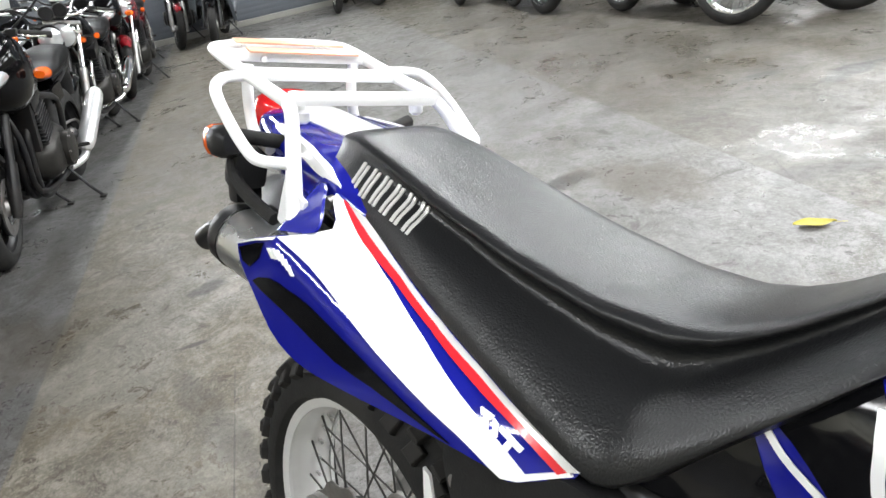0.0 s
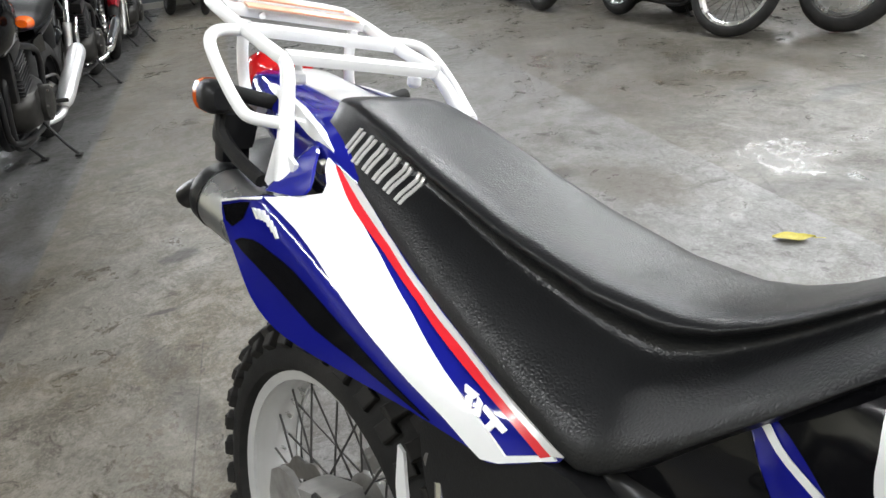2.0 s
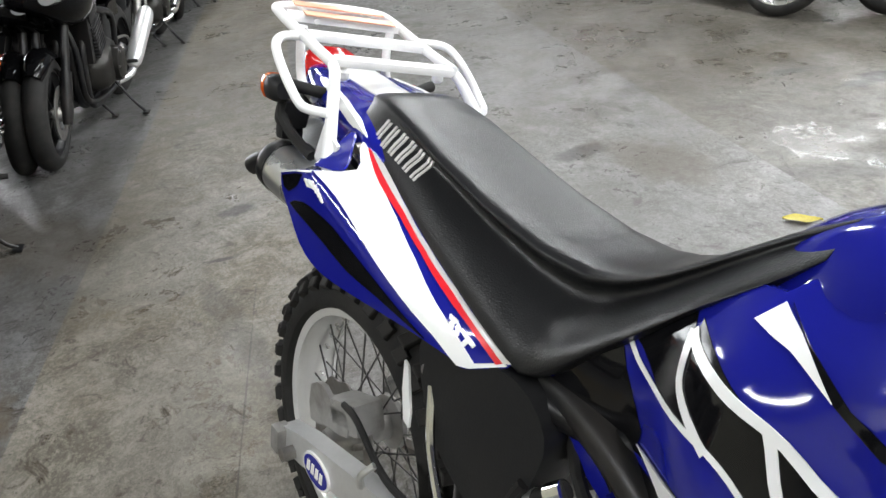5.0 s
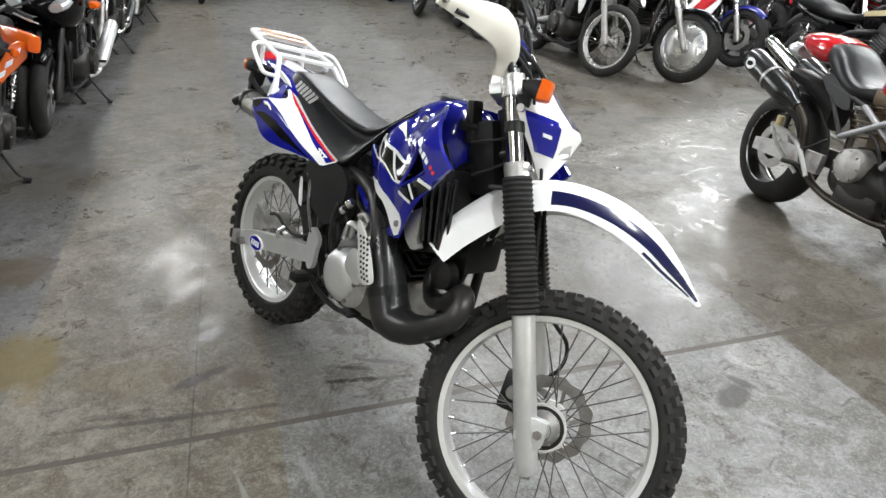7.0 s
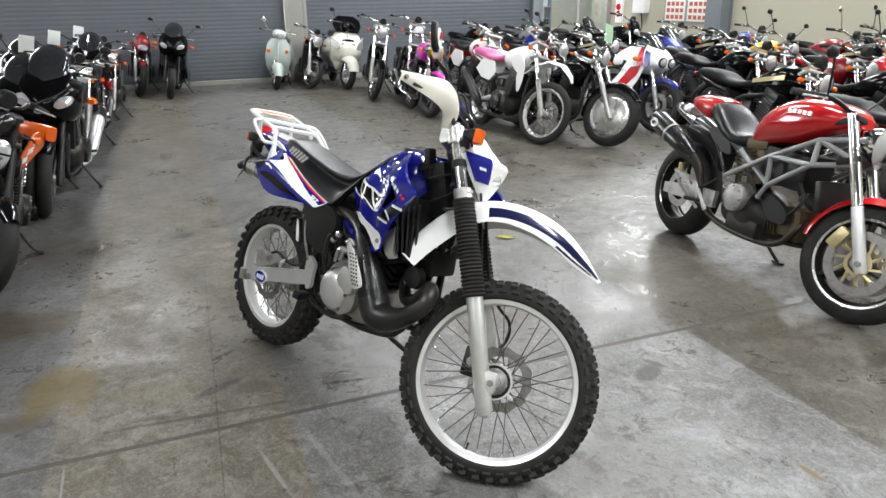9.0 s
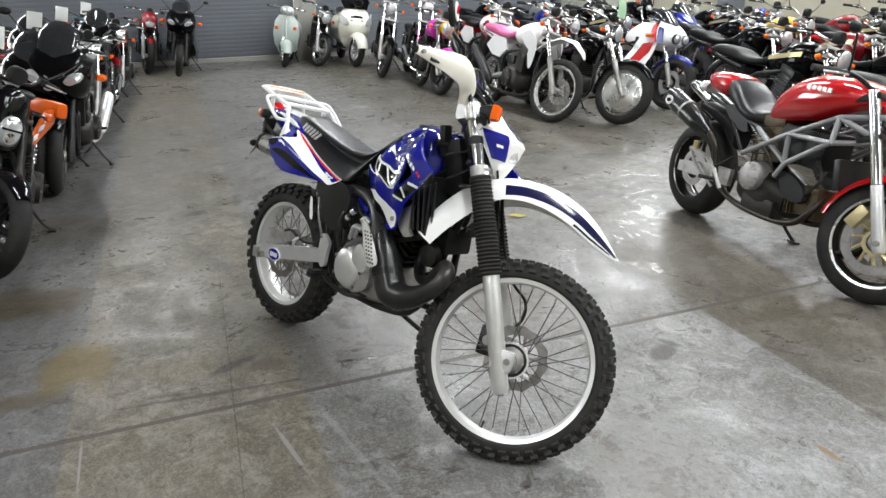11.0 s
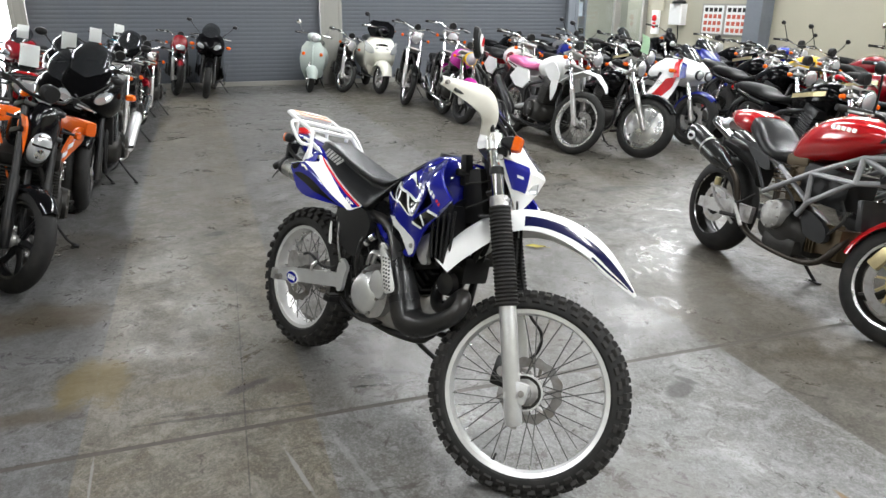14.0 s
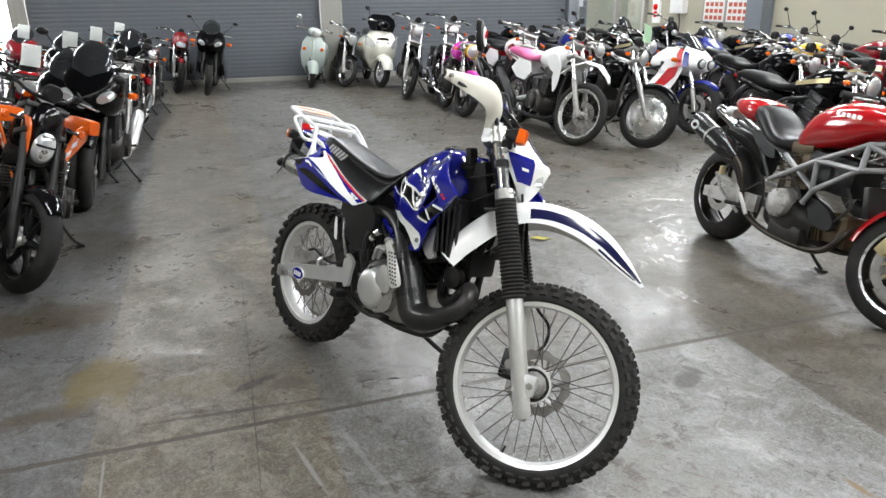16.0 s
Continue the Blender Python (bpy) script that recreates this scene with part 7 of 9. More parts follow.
part("kick_starter", tube([(0.50, -0.15, 0.46), (0.495, -0.165, 0.53), (0.49, -0.16, 0.60), (0.50, -0.155, 0.635)], 0.008, 8), BLACK_STEEL, TRAIL)
part("clutch_arm", tube([(0.556, -0.160, 0.540), (0.566, -0.163, 0.570), (0.580, -0.165, 0.594), (0.612, -0.165, 0.598), (0.648, -0.165, 0.594)], 0.0075, 8, 4, flat=1.5), ALU, TRAIL, "bent alloy clutch arm")
for k, pts in enumerate([[(0.47, -0.11, 0.66), (0.52, -0.13, 0.58), (0.60, -0.11, 0.55)], [(0.50, -0.10, 0.70), (0.57, -0.125, 0.64), (0.66, -0.10, 0.62)], [(0.45, -0.12, 0.58), (0.50, -0.14, 0.52), (0.47, -0.13, 0.45)], [(0.62, -0.09, 0.70), (0.68, -0.12, 0.66), (0.72, -0.10, 0.60)]]):
    part("hose", tube(pts, 0.006 + 0.002 * (k % 2), 8, 5), BLACK_RUBBER, TRAIL)
for a, b, r, mt in (((0.480, 0.588), (0.545, 0.652), 0.011, BLACK_RUBBER), ((0.530, 0.637), (0.545, 0.652), 0.0135, CHROME), ((0.502, 0.610), (0.512, 0.619), 0.0130, ALU)):
    part("hose_clip" if mt is not BLACK_RUBBER else "clutch_hose", rod((a[0], -0.145, a[1]), (b[0], -0.140, b[1]), r, 12), mt, TRAIL)
part("carburettor_cap", rod((0.575, -0.105, 0.600), (0.590, -0.115, 0.640), 0.020, 14), CAST_ALU, TRAIL, "stained alloy carburettor cap")
part("cable_stop", tube([(0.600, -0.150, 0.625), (0.640, -0.160, 0.640), (0.676, -0.168, 0.628)], 0.008, 8, 4), CAST_ALU, TRAIL)
part("fuel_tap", box((0.600, -0.125, 0.668), (0.024, 0.024, 0.022), 0.006), BLUE, TRAIL)
for k in range(3):
    part("water_elbow", tube([(0.640 + 0.016 * k, -0.150, 0.540 - 0.012 * k), (0.662 + 0.014 * k, -0.162, 0.560 - 0.012 * k), (0.676 + 0.014 * k, -0.150, 0.585 - 0.014 * k)], 0.0075, 10, 4), ALU_SATIN if k != 1 else BLACK_RUBBER, TRAIL)
part("rear_stay_tube", tube([(0.318, -0.150, 0.655), (0.350, -0.166, 0.585), (0.408, -0.176, 0.505)], 0.006, 8, 4), CHROME, TRAIL, "thin bright stay tube")
part("cover_plate", slab(smooth2([(0.612, 0.486), (0.632, 0.530), (0.656, 0.540), (0.680, 0.522), (0.692, 0.490), (0.680, 0.462), (0.650, 0.450), (0.624, 0.460)], 3), lambda x, h: -0.186 + 2.0 * ((x - 0.652) ** 2 + (h - 0.495) ** 2), 0.016, 0.02), ALU_SATIN, eg, "small oval silver side cover")
part("brake_pedal", tube([(0.43, -0.165, 0.36), (0.50, -0.172, 0.335), (0.60, -0.175, 0.325), (0.66, -0.172, 0.335)], 0.009, 8, 4), BLACK_STEEL, TRAIL)
part("pedal_pad", box((0.67, -0.172, 0.340), (0.05, 0.05, 0.012), 0.005), BLACK_STEEL, TRAIL)
for s in (-1, 1):
    fp = part("foot_peg", box((0.425, s * 0.205, 0.36), (0.042, 0.055, 0.024), 0.008), BLACK_STEEL, TRAIL)
    part("peg_rubber", box((0.425, s * 0.205, 0.374), (0.036, 0.048, 0.010), 0.004), BLACK_RUBBER, fp)
part("skid_tube", tube([(0.46, -0.09, 0.315), (0.62, -0.10, 0.305), (0.80, -0.09, 0.315), (0.90, -0.06, 0.38)], 0.014, 10), BLACK_STEEL, TRAIL)

# expansion chamber
px_ = [(0.86, -0.02, 0.60), (0.85, -0.042, 0.52), (0.885, -0.06, 0.470), (0.95, -0.075, 0.485), (1.01, -0.10, 0.530), (1.06, -0.13, 0.560), (1.092, -0.158, 0.545), (1.082, -0.178, 0.500), (1.02, -0.187, 0.452), (0.95, -0.190, 0.420), (0.88, -0.191, 0.420), (0.838, -0.191, 0.480), (0.800, -0.185, 0.560), (0.735, -0.168, 0.640), (0.63, -0.135, 0.705), (0.47, -0.105, 0.735), (0.30, -0.11, 0.75), (0.18, -0.105, 0.757)]
ec = part("expansion_chamber", tube(px_, [0.023, 0.024, 0.026, 0.026, 0.027, 0.027, 0.028, 0.029, 0.034, 0.046, 0.059, 0.057, 0.049, 0.035, 0.023, 0.020, 0.022, 0.030], 22, 5), PIPE_BLACK, TRAIL, "matt black expansion chamber exhaust")
part("exhaust_flange", rod((0.865, -0.015, 0.60), (0.885, -0.022, 0.58), 0.036, 14), STEEL, ec)
part("pipe_band", tube([(0.842, -0.191, 0.472), (0.830, -0.191, 0.495)], 0.0585, 22, 1), BLACK_STEEL, ec)
hs = part("heat_shield", slab(smooth2([(0.726, 0.655), (0.748, 0.64), (0.785, 0.60), (0.832, 0.545), (0.845, 0.515), (0.815, 0.498), (0.785, 0.497), (0.765, 0.53), (0.742, 0.58), (0.72, 0.625)], 3), lambda x, h: -0.248 + 4.5 * ((x - 0.79) + 0.72 * (h - 0.56)) ** 2 - 0.016 * sstep(0.62, 0.52, h), 0.004, 0.02), RIM_ALU, TRAIL, "bright perforated heat shield")
for r in range(9):
    for c in range(3):
        h = 0.615 - r * 0.0125
        x = 0.742 + (0.62 - h) * 0.56 + c * 0.014
        y = -0.248 + 4.5 * ((x - 0.79) + 0.72 * (h - 0.56)) ** 2 - 0.016 * sstep(0.62, 0.52, h)
        part("vent_hole", rod((x, y - 0.0012, h), (x, y + 0.002, h), 0.0042, 8), BLACK_PLASTIC, hs)
part("box_under_tank", box((0.93, -0.0, 0.63), (0.12, 0.14, 0.10), 0.02), BLACK_PLASTIC, TRAIL)
part("horn", lathe([(0.01, -0.02), (0.04, -0.015), (0.045, 0.01), (0.02, 0.02)], 20, (0.96, -0.11, 0.575), "y"), BLACK_STEEL, TRAIL)
part("side_stand", tube([(0.50, 0.11, 0.31), (0.535, 0.20, 0.20), (0.60, 0.325, 0.098)], 0.011, 10), BLACK_STEEL, TRAIL)
part("stand_foot", box((0.602, 0.33, 0.0975), (0.07, 0.045, 0.014), 0.005, Matrix.Rotation(radians(15), 4, "X")), BLACK_STEEL, TRAIL)

# ---- the red roadster with the tube frame ----
def roadster(m):
    T = thing("roadster_motorcycle", m @ pose(0, 0, 0, -9, 0, 0), "red roadster motorcycle with a grey tube frame and carbon silencer", "motorcycle")
    rake, hx, wb = 24, -0.32, 1.45
    S = steer_matrix(hx, 0.9, rake, 22)
    axis = Vector((-math.sin(radians(rake)), 0, math.cos(radians(rake))))
    fa, ra = Vector((0, 0, 0.3)), Vector((-wb, 0, 0.312))
    dark = DARK_ALLOY
    fh = wheel("front_wheel", T, fa, 0.3, 0.115, 0.222, "three", dark, (), S)
    rh = wheel("rear_wheel", T, ra, 0.312, 0.165, 0.222, "three", dark, (0.12,), None, -1)
    for hub, c, mm in ((fh, fa, S), (rh, ra, ID)):
        for s in (-1, 1):
            y = s * (0.045 if hub is fh else 0.066)
            part("rim_lip", _t(lathe([(0.211, y), (0.226, y * 1.06), (0.227, y * 0.92), (0.211, y * 0.88)], 56, closed=True), mm @ Matrix.Translation(c)), ALU, hub, "polished rim edge")
        for k in range(3):
            bm = tube([(0.03, 0, 0), (0.12, 0, 0.014), (0.213, 0, 0)], [0.032, 0.022, 0.03], 8, 3, flat=0.6)
            bm.transform(mm @ Matrix.Translation(c) @ Matrix.Rotation(2.0944 * k + 0.4, 4, "Y"))
            part("spoke", bm, dark, hub)
    for s in (-1, 1):
        d = part("brake_disc", _t(disc_brake(0.16, 0.066 * s, 0.74), S @ Matrix.Translation(fa)), STEEL, fh, "drilled steel brake disc")
        spider = lathe([(0.064, 0.066 * s - 0.005), (0.064, 0.066 * s + 0.005), (0.046, 0.066 * s + 0.005), (0.046, 0.066 * s - 0.005)], 30, closed=True)
        for k in range(10):
            a = 0.6283 * k
            add(spider, tube([(0.055 * math.cos(a - 0.25), 0.066 * s, 0.055 * math.sin(a - 0.25)), (0.116 * math.cos(a), 0.066 * s, 0.116 * math.sin(a))], 0.0085, 8, 1, flat=0.5))
        part("disc_carrier", _t(spider, S @ Matrix.Translation(fa)), CARRIER, fh, "pale gold open disc carrier")
        for k in range(10):
            a = 0.6283 * k
            part("disc_bobbin", _t(rod((0.117 * math.cos(a), 0.066 * s - 0.006, 0.117 * math.sin(a)), (0.117 * math.cos(a), 0.066 * s + 0.006, 0.117 * math.sin(a)), 0.009, 10), S @ Matrix.Translation(fa)), STEEL, fh)
        part("brake_caliper", _t(box(fa + Vector((-0.12, 0.082 * s, 0.09)), (0.06, 0.05, 0.11), 0.014, Matrix.Rotation(radians(25), 4, "Y")), S), GOLD, T)
        y = Vector((0.025, 0.105 * s, 0))
        part("fork_leg", _t(tube([fa + y - axis * 0.045, fa + y - axis * 0.02, fa + y + axis * 0.28], [0.024, 0.03, 0.028], 16, 1), S), ALU_SATIN, T)
        part("fork_tube", _t(rod(fa + y + axis * 0.26, fa + y + axis * 0.74, 0.027, 16), S), CHROME, T, "bright upside-down fork tube")
        part("axle_nut", _t(rod(fa + Vector((0.025, 0.125 * s, 0)), fa + Vector((0.025, 0.142 * s, 0)), 0.016, 6), S), STEEL, T)
    for hgt in (0.50, 0.70):
        part("triple_clamp", _t(box(fa + axis * hgt + Vector((0.0, 0, 0)), (0.12, 0.25, 0.032), 0.014, Matrix.Rotation(radians(-rake), 4, "Y")), S), BLACK_STEEL, T)
    rows = []
    for q in range(12):
        a = radians(58 + 112 * q / 11)
        w = 0.05 + 0.022 * math.sin(math.pi * q / 11)
        ring = []
        for d, sg in ((0.03, 1), (0.026, -1)):
            for t in range(7):
                k = (t - 3) / 3 * sg
                r = 0.3 + d - 0.035 * abs(k) ** 3
                ring.append(Vector((r * math.cos(a), w * k * 1.05, 0.3 + r * math.sin(a))))
        rows.append(ring)
    part("front_mudguard", _t(loft(rows), S), RED, T)
    hb = fa + axis * 0.74
    hbar = part("handlebar", _t(tube([(hb.x - 0.17, -0.36, 1.0), (hb.x - 0.06, -0.2, 1.02), (hb.x, -0.08, 0.985), (hb.x, 0.08, 0.985), (hb.x - 0.06, 0.2, 1.02), (hb.x - 0.17, 0.36, 1.0)], 0.012, 10), S), BLACK_STEEL, T)
    for s in (-1, 1):
        part("grip", _t(rod((hb.x - 0.175, 0.367 * s, 0.999), (hb.x - 0.10, 0.26 * s, 1.013), 0.017, 12), S), BLACK_RUBBER, hbar)
        part("lever", _t(tube([(hb.x - 0.06, 0.24 * s, 1.01), (hb.x - 0.06, 0.32 * s, 1.0), (hb.x - 0.11, 0.38 * s, 0.99)], 0.006, 6), S), ALU, hbar)
        mirror_part(T, (hb.x - 0.07, 0.22 * s, 1.02), (hb.x - 0.04, 0.36 * s, 1.18), s, BLACK_PLASTIC, S)
    c = Vector((hb.x + 0.17, 0, 0.86))
    hl = part("headlight", _t(lathe([(0.02, -0.12), (0.06, -0.11), (0.088, -0.04), (0.092, 0.0)], 26, c, "x"), S), CHROME, T)
    part("lens", _t(lathe([(0.088, 0.0), (0.06, 0.018), (0.005, 0.024)], 26, c, "x"), S), LENS, hl)
    tank = part("fuel_tank", body([(-1.0, 0.05, 0.66, 0.74), (-0.96, 0.085, 0.655, 0.80), (-0.88, 0.125, 0.68, 0.885), (-0.76, 0.155, 0.71, 0.955), (-0.62, 0.165, 0.74, 0.985), (-0.48, 0.155, 0.80, 0.985), (-0.38, 0.12, 0.845, 0.965), (-0.32, 0.07, 0.88, 0.93)], 26, 2.6, 4), RED, T, "glossy red fuel tank")
    for s in (-1, 1):
        for k in range(5):
            x = -0.66 + 0.035 * k
            part("maker_mark", slab([(x, 0.905), (x + 0.004, 0.925), (x + 0.026, 0.921), (x + 0.022, 0.902)], lambda a, h, s=s: s * 0.1635, 0.006, 0.1, s), DECAL_SILVER, tank, "pale printed mark")
    part("filler_cap", lathe([(0.01, 0.012), (0.04, 0.01), (0.045, 0.0), (0.045, -0.02)], 20, (-0.56, 0, 0.985), "z"), CHROME, tank)
    part("seat", body([(-1.38, 0.10, 0.79, 0.868), (-1.31, 0.125, 0.75, 0.880), (-1.22, 0.14, 0.70, 0.835), (-1.13, 0.14, 0.66, 0.755), (-1.05, 0.125, 0.645, 0.725), (-0.97, 0.085, 0.65, 0.735)], 22, 3.2, 4), LEATHER, T, "black vinyl seat")
    part("seat_cowl", body([(-1.30, 0.115, 0.77, 0.885), (-1.38, 0.13, 0.755, 0.902), (-1.50, 0.115, 0.765, 0.90), (-1.59, 0.075, 0.79, 0.885), (-1.63, 0.04, 0.81, 0.87)], 20, 2.6, 4), RED, T, "red seat cowl")
    part("tail_light", body([(-1.62, 0.06, 0.75, 0.81), (-1.68, 0.07, 0.745, 0.82), (-1.72, 0.05, 0.76, 0.81)], 16, 2.6), LENS, T)
    for s in (-1, 1):
        y = 0.15 * s
        tubes = [[(-0.23, 0.05 * s, 0.86), (-0.42, y * 0.9, 0.82), (-0.70, y, 0.68), (-1.02, y, 0.50)], [(-0.22, 0.05 * s, 0.74), (-0.42, y, 0.69), (-0.67, y, 0.525), (-0.72, y, 0.44)],
                 [(-0.42, y * 0.9, 0.82), (-0.41, y, 0.69)], [(-0.42, y * 0.9, 0.82), (-0.22, 0.06 * s, 0.745)], [(-0.70, y, 0.68), (-0.68, y, 0.53)], [(-0.98, 0.12 * s, 0.66), (-0.67, y, 0.525)], [(-0.70, y, 0.68), (-0.41, y, 0.69)],
                 [(-0.98, 0.12 * s, 0.66), (-1.25, 0.12 * s, 0.72), (-1.5, 0.09 * s, 0.76)], [(-1.02, y, 0.50), (-1.2, 0.12 * s, 0.66)]]
        for k, pts in enumerate(tubes):
            part("frame_tube", tube(pts, 0.0145 if k < 7 else 0.011, 10, 1), GREY_FRAME if k < 7 else BLACK_STEEL, T, "grey painted frame tube" if k < 7 else "black rear frame tube")
        part("footrest_hanger", tube([(-1.40, 0.16 * s, 0.45), (-1.18, 0.165 * s, 0.42), (-1.02, 0.165 * s, 0.28)], 0.012, 8, 4, flat=0.6), CAST_ALU, T)
        part("footrest_hanger", tube([(-1.40, 0.16 * s, 0.45), (-1.30, 0.165 * s, 0.36), (-1.10, 0.165 * s, 0.27)], 0.010, 8, 4, flat=0.6), CAST_ALU, T)
        part("foot_peg", rod((-1.08, 0.16 * s, 0.32), (-1.10, 0.27 * s, 0.33), 0.012, 8), BLACK_RUBBER, T)
        part("swingarm", slab([(-1.52, 0.34), (-1.52, 0.275), (-1.0, 0.30), (-1.0, 0.40), (-1.25, 0.385)], lambda x, h, s=s: 0.135 * s, 0.03, 0.3, s), CAST_ALU, T)
        part("side_cover", slab(smooth2([(-1.30, 0.70), (-1.15, 0.60), (-1.05, 0.60), (-1.10, 0.68), (-1.2, 0.73)], 2), lambda x, h, s=s: 0.13 * s, 0.02, 0.1, s), BLACK_PLASTIC, T)
        link = part("silencer_link", tube([(-1.05, 0.1 * s, 0.26), (-1.11, 0.13 * s, 0.31), (-1.15, 0.14 * s, 0.42), (-1.18, 0.155 * s, 0.52), (-1.24, 0.17 * s, 0.575), (-1.32, 0.17 * s, 0.60)], 0.020, 12), HEAT_STEEL, T)
        sil = part("silencer", tube([(-1.24, 0.17 * s, 0.575), (-1.33, 0.17 * s, 0.605), (-1.38, 0.17 * s, 0.622), (-1.68, 0.175 * s, 0.722), (-1.71, 0.175 * s, 0.732)], [0.026, 0.05, 0.064, 0.068, 0.055], 22, 2), CARBON, link, "carbon silencer with a white badge")
        part("silencer_band", tube([(-1.50, 0.172 * s, 0.662), (-1.515, 0.172 * s, 0.667)], 0.0695, 22, 1), STEEL, sil)
        part("badge", slab(oval((-1.64, 0.712), 0.040, 0.030, 16), lambda x, h, s=s: 0.2425 * s, 0.004, 0.1, s), DECAL_WHITE, sil, "white badge with dark bars")
        part("badge_field", slab(oval((-1.64, 0.712), 0.026, 0.013, 16), lambda x, h, s=s: 0.2445 * s, 0.004, 0.1, s), DECAL_BLACK, sil)
        part("header_pipe", tube([(-0.36, 0.04 * s, 0.42), (-0.35, 0.10 * s, 0.36), (-0.42, 0.11 * s, 0.27), (-0.55, 0.11 * s, 0.225), (-0.80, 0.11 * s, 0.215), (-0.98, 0.11 * s, 0.235), (-1.10, 0.12 * s, 0.29)], 0.019, 10, 5), HEAT_STEEL, T, "heat-stained header pipe")
        part("rear_indicator", _t(body([(-1.62, 0.02, 0.68, 0.72), (-1.65, 0.03, 0.675, 0.725), (-1.69, 0.02, 0.685, 0.715)]), Matrix.Translation((0, 0.14 * s, 0))), AMBER, T)
    eg = part("engine_case", body([(-1.08, 0.06, 0.28, 0.42), (-1.02, 0.12, 0.25, 0.48), (-0.9, 0.15, 0.23, 0.50), (-0.75, 0.15, 0.22, 0.46), (-0.66, 0.1, 0.24, 0.40)], 22, 3.5, 4), DARK_ALLOY, T)
    part("oil_sump", box((-0.80, -0.09, 0.275), (0.26, 0.12, 0.10), 0.03), DARK_ALLOY, eg, "dark alloy lower case")
    part("clutch_cover", lathe([(0.01, -0.205), (0.06, -0.203), (0.078, -0.19), (0.082, -0.14), (0.085, -0.1)], 30, (-0.87, 0, 0.42)), CAST_ALU, eg, "round silver clutch cover")
    for k in range(8):
        a = 0.785 * k
        part("bolt", rod((-0.87 + 0.07 * math.cos(a), -0.206, 0.42 + 0.07 * math.sin(a)), (-0.87 + 0.07 * math.cos(a), -0.19, 0.42 + 0.07 * math.sin(a)), 0.005, 6), STEEL, eg)
    for ang, ox, oz in ((82, -0.70, 0.34), (-8, -0.86, 0.50)):
        lift = Matrix.Translation((ox, 0, oz)) @ Matrix.Rotation(radians(ang), 4, "Y")
        part("cylinder", _t(box((0, 0, 0.12), (0.13, 0.16, 0.22), 0.02), lift), BRONZE, eg)
        part("cylinder_head", _t(box((0, 0, 0.24), (0.17, 0.20, 0.07), 0.025), lift), BRONZE, eg)
        first = None
        for k in range(7):
            step = lift @ Matrix.Translation((0.0, 0, 0.04 + 0.024 * k))
            if first is None:
                first = part("cooling_fin", box((0, 0, 0), (0.16, 0.19, 0.008), 0.003), BRONZE, eg)
                first.matrix_basis = step
            else:
                twin("cooling_fin", first, step)
    part("oil_cooler", box((-0.37, 0, 0.56), (0.04, 0.2, 0.16), 0.01, Matrix.Rotation(radians(-15), 4, "Y")), BLACK_STEEL, T)
    part("battery_box", box((-0.66, 0, 0.60), (0.34, 0.19, 0.20), 0.03), BLACK_PLASTIC, T)
    part("belt_cover", slab(smooth2([(-0.70, 0.50), (-0.56, 0.47), (-0.50, 0.41), (-0.53, 0.36), (-0.66, 0.38)], 2), lambda x, h: -0.13, 0.03, 0.1), BLACK_PLASTIC, T)
    part("inner_mudguard", body([(-1.14, 0.06, 0.50, 0.66), (-1.26, 0.08, 0.60, 0.72), (-1.5, 0.085, 0.68, 0.74)], 14, 3), BLACK_PLASTIC, T)
    for k, pts in enumerate([[(-0.95, -0.13, 0.6), (-0.8, -0.16, 0.56), (-0.72, -0.15, 0.46)], [(-1.1, -0.13, 0.48), (-1.2, -0.16, 0.4), (-1.3, -0.14, 0.42)], [(-0.5, -0.1, 0.6), (-0.42, -0.13, 0.52), (-0.5, -0.12, 0.42)]]):
        part("hose", tube(pts, 0.008, 8, 5), BLACK_RUBBER, T)
    part("rear_reservoir", lathe([(0.005, -0.02), (0.02, -0.02), (0.02, 0.03), (0.005, 0.03)], 14, (-1.36, -0.15, 0.47), "z"), GOLD, T)
    f = Vector((-0.84, 0.24, 0.045))
    part("side_stand", tube([(-0.92, 0.12, 0.24), (-0.90, 0.19, 0.13), f], 0.01, 8), BLACK_STEEL, T)
    part("stand_foot", box(f, (0.07, 0.035, 0.012), 0.004), BLACK_STEEL, T)
    for ob in T.children_recursive:
        if ob.name.split(".")[0] in ("fuel_tank", "maker_mark", "filler_cap", "seat", "seat_cowl", "tail_light", "frame_tube", "side_cover", "engine_case", "clutch_cover", "oil_sump", "cylinder_head", "bolt", "cylinder", "oil_cooler", "battery_box", "belt_cover", "hose", "side_stand", "stand_foot"):
            high = ob.name.split(".")[0] in ("fuel_tank", "maker_mark", "filler_cap", "seat", "seat_cowl", "tail_light", "side_cover", "battery_box")
            ob.data.transform(Matrix.Translation((0.09, 0, 0.045 if high else 0.02 if ob.name.startswith("frame_tube") else 0.0)))
    return T


roadster(pose(1.87, 2.11, 0, 0, 0, -29.5))


